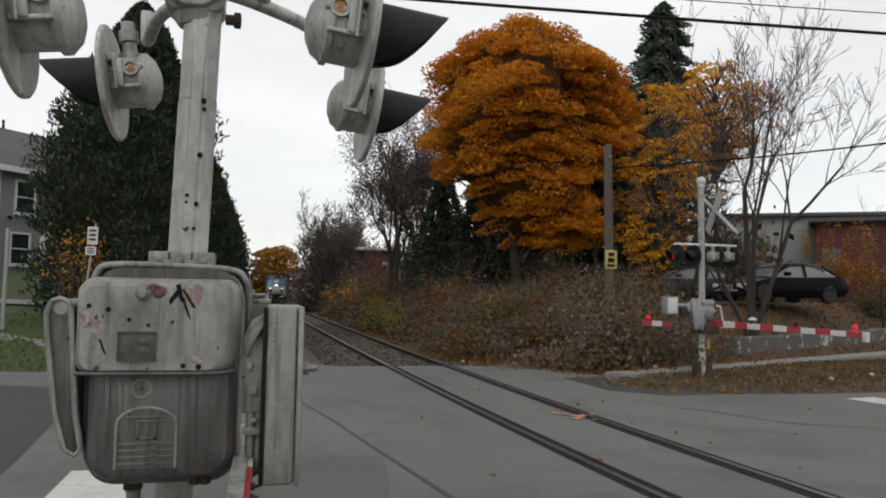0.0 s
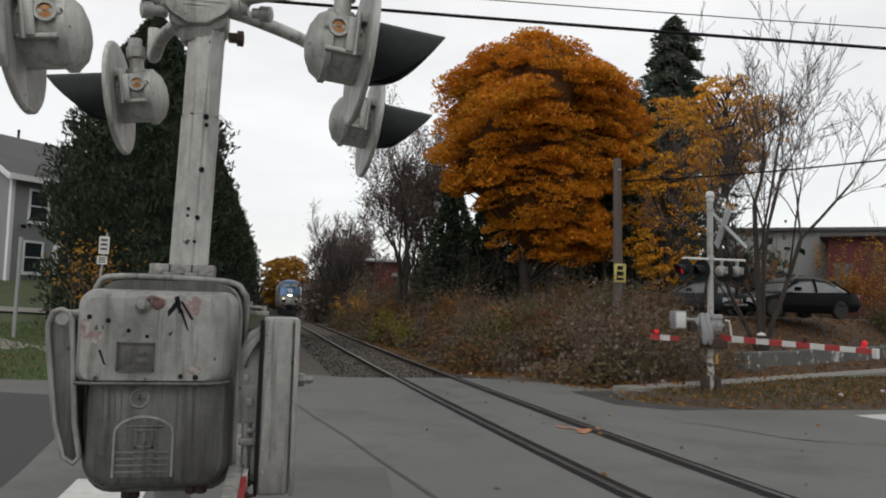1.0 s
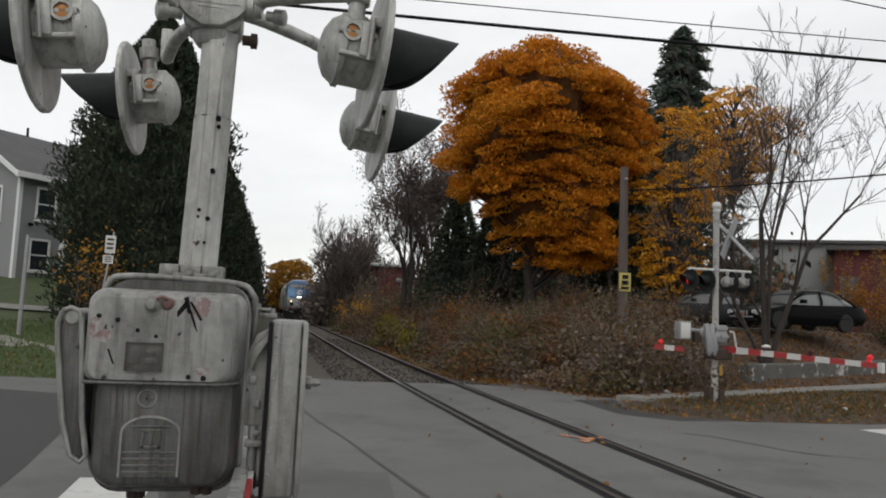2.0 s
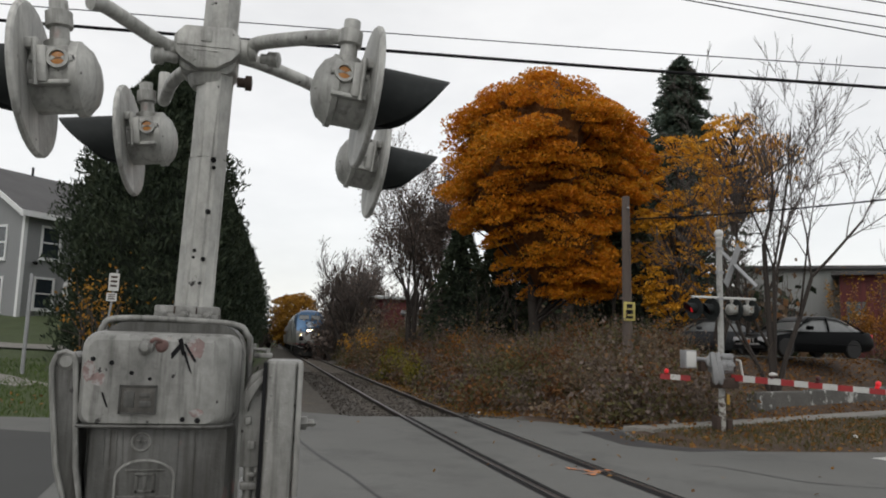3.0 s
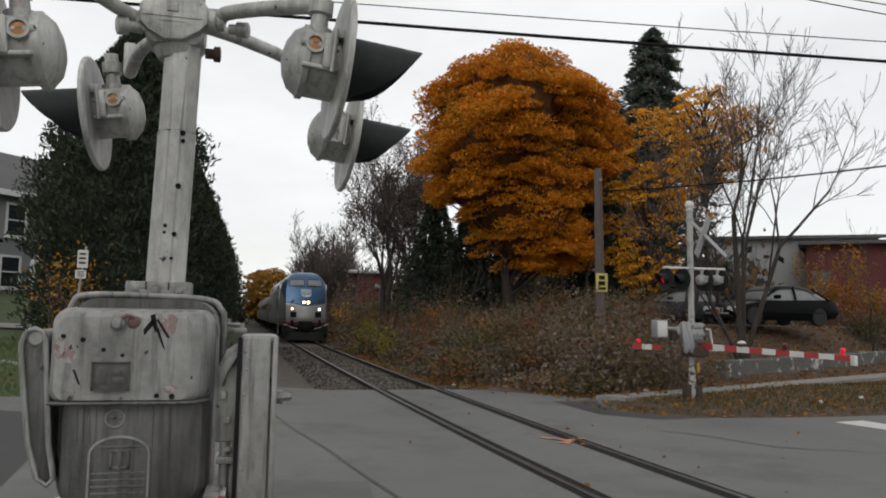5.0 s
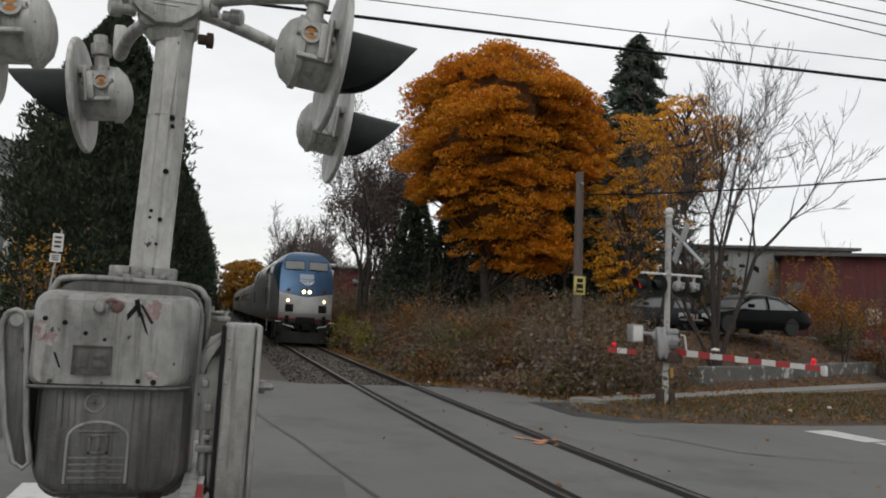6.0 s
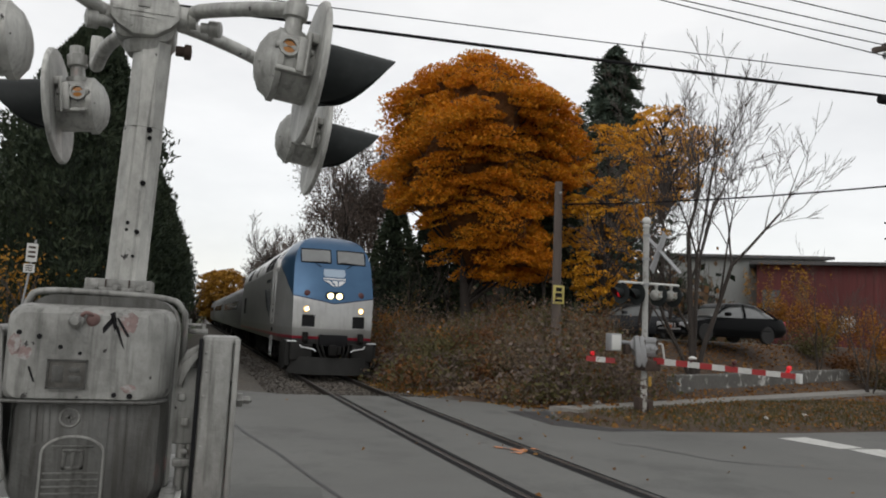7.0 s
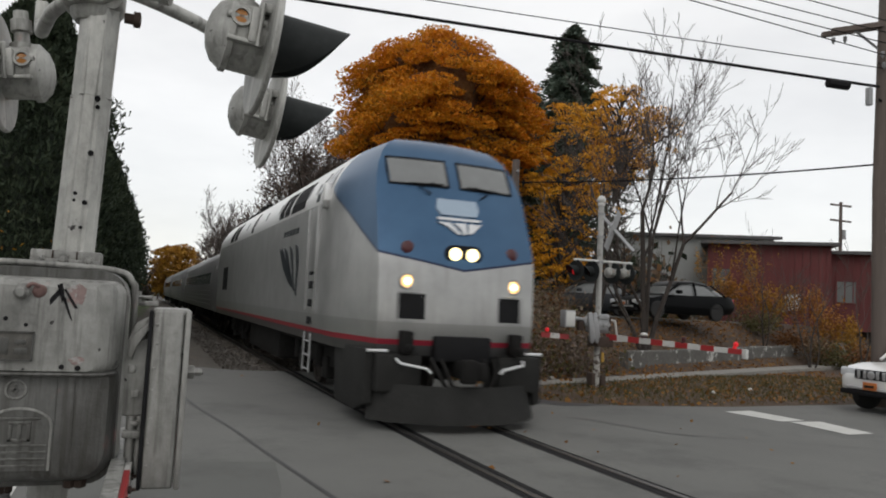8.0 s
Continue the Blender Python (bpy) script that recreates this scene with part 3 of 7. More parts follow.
    # black scrapes on the cover
    for pts in ([(-0.270, 2.012), (-0.256, 2.018), (-0.246, 1.97), (-0.254, 1.96)], [(-0.254, 1.975), (-0.244, 1.975), (-0.221, 1.905), (-0.229, 1.915)], [(-0.262, 2.005), (-0.258, 1.985), (-0.285, 1.950), (-0.288, 1.968)], [(-0.252, 2.0), (-0.244, 2.0), (-0.209, 1.945), (-0.216, 1.942)], [(-0.484, 1.845), (-0.478, 1.845), (-0.461, 1.80), (-0.466, 1.80)]):
        bm = B()
        grid_faces(bm, [[(x, 2.3975, z) for x, z in pts], [(x, 2.395, z) for x, z in pts]])
        add("scrape", bm, BLACK, "black torn tape and scraped paint")
    for cx, cz, rx, rz, sd in ((-0.215, 1.985, 0.028, 0.032, 1), (-0.525, 1.91, 0.018, 0.03, 4), (-0.495, 1.885, 0.02, 0.02, 5), (-0.20, 1.785, 0.022, 0.012, 6)):
        bm = B()
        blob = [(cx + rx * math.cos(a) * (1 + 0.5 * noise.noise((math.cos(a) * 2, math.sin(a) * 2, sd))), cz + rz * math.sin(a) * (1 + 0.5 * noise.noise((math.cos(a) * 2, math.sin(a) * 2, sd + 9)))) for a in np.linspace(0, math.tau, 18, endpoint=False)]
        grid_faces(bm, [[(x, 2.3985 + 0.12 * max(0, x + 0.14) ** 1.0, z) for x, z in blob], [(x, 2.3968 + 0.12 * max(0, x + 0.14), z) for x, z in blob]])
        add("peeled_patch", bm, PRIMER, "peeled pink primer patch")
    for x, z, r in ((-0.515, 1.945, 0.008), (-0.46, 1.935, 0.008), (-0.40, 1.905, 0.007), (-0.345, 1.888, 0.006), (-0.24, 1.765, 0.008), (-0.195, 1.762, 0.009)):
        bm = B()
        lathe(bm, (x, 2.399, z), (0, -1, 0), [(-0.004, r), (0.002, r), (0.003, r * 0.5)], 8)
        add("chip", bm, BLACK)
    # drip lines as thin tubes, round seal and arched badge on the lower cover
    for k, x in enumerate((-0.47, -0.452, -0.434, -0.416, -0.25, -0.20)):
        bm = B()
        tube(bm, [(x, 2.4255, 1.735), (x + 0.004, 2.4255, 1.62 if k < 4 else 1.46)], 0.0022, 6)
        add("drip_line", bm, STREAKED_SHADED)
    bm = B()
    ring = [(-0.36 + 0.027 * math.cos(a), 2.4235, 1.693 + 0.027 * math.sin(a)) for a in np.linspace(0, math.tau, 25)]
    tube(bm, ring, 0.0035, 6, False)
    add("seal_ring", bm, SILVER)
    bm = B()
    box(bm, -0.374, -0.346, 2.420, 2.425, 1.690, 1.697)
    box(bm, -0.364, -0.357, 2.420, 2.425, 1.677, 1.709)
    add("seal_mark", bm, CASTING)
    bm = B()
    arch_pts = [(-0.428, 2.4235, 1.452), (-0.428, 2.4235, 1.58)] + [(-0.342 + 0.086 * math.cos(a), 2.4235, 1.585 + 0.052 * math.sin(a)) for a in np.linspace(math.pi, 0, 13)] + [(-0.256, 2.4235, 1.58), (-0.256, 2.4235, 1.452)]
    tube(bm, arch_pts, 0.005, 6)
    add("badge_rim", bm, SILVER)
    bm = B()
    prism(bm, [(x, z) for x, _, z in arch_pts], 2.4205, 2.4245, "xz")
    add("badge", bm, STREAKED_SHADED)
    for z, x0, x1 in ((1.525, -0.42, -0.265), (1.505, -0.42, -0.265), (1.485, -0.42, -0.265), (1.465, -0.42, -0.265), (1.605, -0.40, -0.285)):
        bm = B()
        box(bm, x0, x1, 2.4175, 2.4215, z, z + 0.006, 0.001)
        add("badge_bar", bm, CASTING, "raised bar of unreadable casting")
    bm = B()
    for x0, x1, z0, z1 in ((-0.37, -0.31, 1.59, 1.60), (-0.37, -0.36, 1.54, 1.595), (-0.345, -0.335, 1.545, 1.595), (-0.32, -0.31, 1.54, 1.595), (-0.37, -0.31, 1.54, 1.548)):
        box(bm, x0, x1, 2.4165, 2.4215, z0, z1, 0.001)
    add("badge_mark", bm, CASTING)
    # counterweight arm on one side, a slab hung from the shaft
    # the slab's dark paint stands in for a shaded hollow inside bright edges
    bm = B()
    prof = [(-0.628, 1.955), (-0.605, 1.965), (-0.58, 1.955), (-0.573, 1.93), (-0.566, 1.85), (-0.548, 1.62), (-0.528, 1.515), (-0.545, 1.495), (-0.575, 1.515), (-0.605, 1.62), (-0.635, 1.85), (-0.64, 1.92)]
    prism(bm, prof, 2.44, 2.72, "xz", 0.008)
    add("counterweight_arm", bm, STREAKED_SHADED)
    bm = B()
    edge = [(x, 2.437, z) for x, z in prof]
    tube(bm, edge + edge[:1], 0.009, 8)
    add("arm_edge", bm, SILVER)
    bm = B()
    lathe(bm, (-0.60, 2.43, 1.935), (0, 1, 0), [(0, 0.018), (0.01, 0.028), (0.3, 0.028)], 16)
    add("arm_pin", bm, SILVER)
    bm = B()
    lathe(bm, (-0.585, 2.55, 1.905), (1, 0, 0), [(0, 0.032), (0.02, 0.032), (0.06, 0.018)], 14)
    add("shaft_end", bm, SILVER)
    # arm bracket on the other side: channel plate, curved cheek and bolt
    bm = B()
    box(bm, 0.005, 0.105, 2.46, 2.50, 1.375, 1.952, 0.012, 3)
    box(bm, 0.005, 0.122, 2.465, 2.72, 1.93, 1.952, 0.008)
    add("arm_bracket", bm, SILVER)
    for z in (1.90, 1.84, 1.76, 1.69, 1.60, 1.52, 1.45):
        bm = B()
        lathe(bm, (0.022 + 0.01 * noise.noise((z * 9, 0, 0)), 2.461, z), (0, -1, 0), [(-0.003, 0.006), (0.003, 0.005), (0.005, 0.002)], 8)
        add("weld_bead", bm, SILVER)
    bm = B()
    box(bm, 0.108, 0.126, 2.455, 2.72, 1.372, 1.950, 0.006)
    add("bracket_cheek", bm, SILVER)
    bm = B()
    box(bm, -0.004, 0.008, 2.455, 2.60, 1.375, 1.945, 0.003)
    add("bracket_web", bm, BLACK, "dark web of the bracket")
    bm = B()
    prism(bm, [(-0.062, 1.80), (-0.05, 1.86), (-0.005, 1.905), (0.0, 1.88), (-0.04, 1.83), (-0.045, 1.78)], 2.49, 2.52, "xz", 0.004)
    add("crank_edge", bm, SILVER)
    for z0, z1, x in ((1.66, 1.685, -0.03), (1.74, 1.765, -0.045), (1.57, 1.585, -0.025)):
        bm = B()
        box(bm, x - 0.012, x + 0.012, 2.505, 2.53, z0, z1, 0.003)
        add("crank_nut", bm, SILVER)
    bm = B()
    prof = [(-0.07, 1.84), (-0.045, 1.90), (0.0, 1.925), (0.0, 1.60), (-0.02, 1.60), (-0.07, 1.63)]
    prism(bm, prof, 2.53, 2.58, "xz", 0.008)
    box(bm, -0.068, 0.0, 2.52, 2.535, 1.60, 1.85, 0.006)
    add("crank", bm, SILVER)
    bm = B()
    tube(bm, [(-0.08, 2.62, 1.75), (0.12, 2.62, 1.75)], 0.05, 16)
    add("shaft", bm, SILVER)
    bm = B()
    box(bm, -0.06, 0.005, 2.50, 2.53, 1.53, 1.555, 0.006)
    tube(bm, [(-0.035, 2.53, 1.60), (-0.035, 2.53, 1.40)], 0.016, 10)
    tube(bm, [(-0.01, 2.53, 1.60), (-0.01, 2.53, 1.40)], 0.010, 10)
    add("adjuster", bm, SILVER)
    bm = B()
    lathe(bm, (0.126, 2.52, 1.745), (1, 0, 0), [(0, 0.024), (0.022, 0.024), (0.023, 0.014), (0.045, 0.014), (0.046, 0.009), (0.052, 0.009)], 6)
    add("bolt", bm, SILVER)
    bm = B()
    box(bm, -0.045, 0.02, 2.63, 2.69, 1.955, 1.972, 0.004)
    tube(bm, [(-0.045, 2.66, 1.965), (-0.045, 2.66, 2.005)], 0.008, 8)
    tube(bm, [(0.0, 2.66, 1.97), (0.0, 2.66, 1.99)], 0.012, 8)
    tube(bm, [(-0.06, 2.64, 1.985), (-0.005, 2.64, 1.985)], 0.006, 8)
    add("lamp_connector", bm, SILVER)
    # conduit below the case
    bm = B()
    pts = arc([(-0.40, 2.60, 1.41), (-0.395, 2.60, 1.30), (-0.37, 2.64, 1.1), (-0.36, 2.75, 0.7), (-0.36, 2.80, 0.2)], 30)
    tube(bm, pts, [0.026 if k % 2 else 0.021 for k in range(len(pts))], 10)
    add("conduit", bm, GALV, "ribbed flexible conduit")
    bm = B()
    lathe(bm, (-0.40, 2.60, 1.40), (0, 0, -1), [(-0.02, 0.04), (0.02, 0.04), (0.03, 0.03), (0.05, 0.03)], 8)
    add("conduit_nut", bm, RUST)
    for x in (-0.20, -0.17):
        bm = B()
        lathe(bm, (x, 2.50, 1.40), (0, 0, -1), [(-0.01, 0.02), (0.015, 0.02), (0.02, 0.01)], 6)
        add("case_foot", bm, RUST)
    # lowered arm, seen end on
    bm = B()
    box(bm, -0.085, -0.06, 1.98, 3.1, 1.425, 1.465, 0.004)
    box(bm, -0.085, -0.04, 1.98, 3.1, 1.455, 1.468, 0.004)
    add("arm_channel", bm, SILVER)
    gate_arm(g, loc(-0.045, 2.0, 1.405), loc(0.0, 6.4, 1.40), 0.10, 11)
    for y in (2.08, 2.2, 2.33, 2.5):
        bm = B()
        lathe(bm, (-0.026, y, 1.41), (1, 0, 0), [(0, 0.012), (0.012, 0.012), (0.013, 0.006), (0.024, 0.006)], 6)
        add("bolt", bm, RUST)
    # junction box and its cover plate
    bm = B()
    prism(bm, [(-0.375, 3.195), (-0.20, 3.20), (-0.17, 3.165), (-0.168, 3.10), (-0.20, 3.07), (-0.25, 3.035), (-0.325, 3.03), (-0.375, 3.06), (-0.41, 3.09), (-0.412, 3.155)], 2.76, 2.80, "xz", 0.006)
    add("junction_cover", bm, LAMP_SILVER, "silver junction cover with unreadable casting")
    bm = B()
    prism(bm, round_rect(-0.395, -0.185, 3.03, 3.19, 0.03), 2.80, 2.96, "xz", 0.01)
    lathe(bm, (-0.28, 2.88, 2.985), (0, 0, 1), [(0, 0.07), (0.02, 0.085), (0.05, 0.09)], 16)
    add("junction_box", bm, LAMP_SILVER)
    bm = B()
    box(bm, -0.315, -0.275, 2.755, 2.761, 3.135, 3.18, 0.002)
    add("cover_badge", bm, LAMP_SILVER)
    for z, x0, x1 in ((3.115, -0.40, -0.19), (3.098, -0.34, -0.25)):
        bm = B()
        box(bm, x0, x1, 2.7565, 2.761, z, z + 0.007)
        add("cover_bar", bm, LAMP_SILVER, "raised bar of unreadable casting")
    bm = B()
    lathe(bm, (-0.18, 2.86, 3.02), (1, 0, 0), [(0, 0.02), (0.03, 0.02), (0.032, 0.03), (0.055, 0.03), (0.058, 0.015)], 12)
    add("plug", bm, RUST)
    bm = B()
    tube(bm, arc([(-0.2, 2.82, 3.12), (-0.13, 2.80, 3.14), (-0.10, 2.76, 3.15), (0.05, 2.62, 3.13), (0.21, 2.505, 3.11)], 5), 0.027, 12)
    lathe(bm, (-0.17, 2.81, 3.13), (1, -0.1, 0), [(0, 0.045), (0.03, 0.045), (0.035, 0.036), (0.06, 0.036)], 12)
    lathe(bm, (-0.09, 2.79, 3.10), (1, -0.35, -0.1), [(0, 0.02), (0.03, 0.02), (0.032, 0.03), (0.07, 0.03), (0.075, 0.018)], 12)
    add("arm_pipe", bm, LAMP_SILVER)
    bm = B()
    tube(bm, arc([(-0.19, 2.90, 3.14), (-0.12, 2.93, 3.135), (-0.04, 2.98, 3.13), (0.10, 3.10, 3.125), (0.22, 3.28, 3.13), (0.365, 3.5, 3.15)], 5), 0.027, 12)
    add("arm_pipe", bm, LAMP_SILVER)
    bm = B()
    tube(bm, arc([(-0.38, 2.82, 3.10), (-0.47, 2.76, 3.12), (-0.60, 2.56, 3.14), (-0.645, 2.50, 3.13)], 5), 0.026, 12)
    lathe(bm, (-0.40, 2.82, 3.10), (-1, -0.2, 0.1), [(0, 0.043), (0.03, 0.043), (0.035, 0.034), (0.07, 0.034)], 12)
    lathe(bm, (-0.40, 2.80, 3.075), (-1, -0.3, -0.1), [(0, 0.02), (0.05, 0.022), (0.052, 0.034), (0.09, 0.034), (0.095, 0.02)], 12)
    add("arm_pipe", bm, LAMP_SILVER)
    bm = B()
    tube(bm, arc([(-0.37, 2.92, 3.08), (-0.45, 3.05, 3.06), (-0.52, 3.3, 3.05), (-0.555, 3.48, 3.14)], 5), 0.026, 12)
    box(bm, -0.58, -0.53, 3.46, 3.52, 3.12, 3.24, 0.01)
    add("arm_pipe", bm, LAMP_SILVER)
    # near pair and far pair, back to back
    lamp_unit(g, loc(0.297, 2.50, 2.888), 5, 5)
    lamp_unit(g, loc(0.452, 3.50, 2.87), 5, 7)
    lamp_unit(g, loc(-0.795, 2.50, 2.84), 181, 7, True, sg=1)
    lamp_unit(g, loc(-0.69, 3.50, 2.905), 177, 7, True, sg=1)


near_signal()


def far_signal():
    dull_white = surface("dirty_white_mast_paint", (0.36, 0.36, 0.345), 0.6, var=0.15, big=3, fine=30, dirt=(0.17, 0.165, 0.15), dirt_at=(0.52, 0.66), dirt_scale=7)
    g = thing("crossing_gate", "white crossing gate with lowered red and white striped arm", "crossing gate", (9.76, 15.46, 0.03))
    bm = B()
    tube(bm, [(0, 0, 0.75), (-0.03, 0, 4.35)], 0.07, 12)
    part("mast", bm, dull_white, g)
    bm = B()
    tube(bm, [(0, 0, -0.05), (0, 0, 0.8)], 0.08, 12)
    part("lower_mast", bm, surface("flaking_white_paint", (0.42, 0.41, 0.38), 0.7, 0, 0.2, 5, 30, dirt=(0.06, 0.04, 0.03), dirt_at=(0.48, 0.55), dirt_scale=9), g)
    bm = B()
    lathe(bm, (-0.03, 0, 4.34), (0, 0, 1), [(0, 0.085), (0.04, 0.09), (0.06, 0.06), (0.10, 0.10), (0.16, 0.105), (0.22, 0.07), (0.24, 0.02)], 14)
    part("finial", bm, WHITE_PAINT, g)
    for z in (2.95, 3.55, 4.1):
        bm = B()
        lathe(bm, (-0.02, 0, z), (0, 0, 1), [(0, 0.08), (0.0, 0.095), (0.06, 0.095), (0.06, 0.08)], 12)
        part("clamp", bm, GALV, g)
    bm = B()
    box(bm, -0.20, -0.09, -0.12, 0.12, -0.05, 0.36, 0.02)
    box(bm, 0.06, 0.19, -0.12, 0.12, -0.05, 0.30, 0.02)
    part("base", bm, RUST, g, "weathered concrete and steel base")
    bm = B()
    box(bm, 0.05, 0.13, -0.11, -0.09, 0.62, 0.85, 0.01)
    part("warning_tag", bm, surface("faded_yellow_tag", (0.42, 0.25, 0.04), 0.6, 0, 0.4, 9), g, "faded yellow tag")
    # gear case
    bm = B()
    box(bm, -0.26, 0.22, -0.20, 0.18, 1.30, 1.72, 0.05)
    box(bm, -0.2, 0.16, -0.26, -0.18, 1.36, 1.66, 0.03)
    part("gear_case", bm, GALV, g)
    bm = B()
    for x in (-0.12, 0.02, 0.12):
        lathe(bm, (x, -0.25, 1.5), (0, -1, 0), [(0, 0.06), (0.03, 0.06), (0.04, 0.02)], 12)
    box(bm, -0.16, 0.12, -0.29, -0.25, 1.62, 1.75, 0.02)
    part("gear_cover", bm, GALV, g)
    bm = B()
    box(bm, -0.98, -0.70, -0.16, 0.10, 1.40, 1.80, 0.02)
    part("relay_box", bm, GALV, g, "small grey relay box")
    bm = B()
    box(bm, -0.955, -0.725, -0.168, -0.158, 1.43, 1.77, 0.004)
    part("relay_door", bm, WHITE_PAINT, g)
    bm = B()
    lathe(bm, (-0.34, -0.05, 1.55), (0, -1, 0), [(0, 0.13), (0.12, 0.13), (0.14, 0.10), (0.15, 0.03)], 16)
    part("counterweight", bm, GALV, g, "round grey counterweight")
    bm = B()
    box(bm, -0.58, -0.44, -0.12, 0.02, 1.34, 1.56, 0.02)
    part("motor_box", bm, RUST, g, "rusty motor housing")
    for x in (-0.19, 0.15):
        bm = B()
        box(bm, x - 0.02, x + 0.02, -0.285, -0.26, 1.36, 1.68, 0.006)
        part("case_strap", bm, RUST, g)
    bm = B()
    tube(bm, [(-0.72, -0.03, 1.62), (-0.24, -0.03, 1.58)], 0.05, 10)
    part("conduit", bm, GALV, g)
    for x0, x1 in ((-0.45, -0.25), (-0.33, -0.12)):
        bm = B()
        prism(bm, [(x0, 1.75), (x0 + 0.1, 1.78), (x1 + 0.02, 1.2), (x1 - 0.05, 1.05), (x1 - 0.12, 1.1)], -0.30, -0.22, "xz", 0.01)
        part("counterweight_arm", bm, GALV, g)
    bm = B()
    tube(bm, [(0.22, -0.1, 1.62), (0.4, -0.1, 1.6), (0.48, -0.1, 1.15)], 0.025, 8)
    tube(bm, [(0.1, -0.1, 1.15), (0.62, -0.1, 1.13)], 0.03, 8)
    part("arm_yoke", bm, WHITE_PAINT, g)
    bm = B()
    box(bm, -0.18, 0.25, -0.3, 0.2, 0.98, 1.22, 0.03)
    part("arm_mount", bm, RUST, g)
    gate_arm(g, (0.12, -0.2, 1.22), (1.20, -3.45, 1.14), 0.14, 11)
    for t, lit in ((0.3, False), (0.6, False), (0.95, True)):
        p = Vector((0.12, -0.2, 1.22)).lerp(Vector((1.20, -3.45, 1.14)), t)
        bm = B()
        box(bm, p.x - 0.03, p.x + 0.03, p.y - 0.03, p.y + 0.03, p.z + 0.05, p.z + 0.10, 0.008)
        lathe(bm, (p.x, p.y - 0.03, p.z + 0.14), (0.3, -1, 0), [(-0.03, 0.04), (0.0, 0.055), (0.03, 0.05), (0.04, 0.02)], 12)
        part("arm_lamp", bm, RED_LAMP if lit else RED_DARK, g, "red arm lamp")
    p = Vector((1.20, -3.45, 1.14))
    bm = B()
    box(bm, p.x - 0.02, p.x + 0.05, p.y - 0.12, p.y, p.z - 0.13, p.z + 0.06, 0.01)
    part("arm_tip", bm, WHITE_PAINT, g)
    bm = B()
    lathe(bm, (0.45, -1.2, 1.31), (0, 0, 1), [(0, 0.07), (0.03, 0.1), (0.06, 0.06), (0.08, 0.02)], 12)
    part("arm_cap", bm, WHITE_PAINT, g)
    # short arm towards the path
    gate_arm(g, (-0.72, 0.1, 1.17), (-1.35, 0.3, 1.20), 0.12, 3, True, 1.0)
    bm = B()
    lathe(bm, (-1.25, 0.2, 1.32), (0.3, -1, 0), [(-0.03, 0.04), (0.0, 0.055), (0.03, 0.05), (0.04, 0.02)], 12)
    part("arm_lamp", bm, RED_LAMP, g, "red arm lamp")
    # cross arm with four flashers
    bm = B()
    tube(bm, [(-0.72, 0, 3.0), (0.85, -0.05, 3.0)], 0.03, 10)
    part("cross_arm", bm, WHITE_PAINT, g)
    for x, face, dom, lit in ((-0.66, 196, False, True), (-0.24, 196, False, False), (0.34, 16, True, False), (0.74, 16, True, False)):
        lamp_unit(g, (x, 0, 2.74), face, 0, dom, lit, MATT_BLACK)
    # crossbuck, edge on
    for a, b in (((0.10, -0.05, 3.3), (0.58, 0.15, 4.25)), ((0.14, 0.25, 4.15), (0.85, -0.1, 3.3))):
        a, b = Vector(a), Vector(b)
        d = (b - a).normalized()
        s = Vector((0.85, 0.5, 0)).cross(d).normalized()
        w = s.cross(d)
        bm = B()
        grid_faces(bm, [[p + s * i * 0.012 + w * j * 0.11 for i, j in ((-1, -1), (1, -1), (1, 1), (-1, 1))] for p in (a, b)])
        part("crossbuck_blade", bm, GALV, g, "", False)


far_signal()

# ---- the train ----


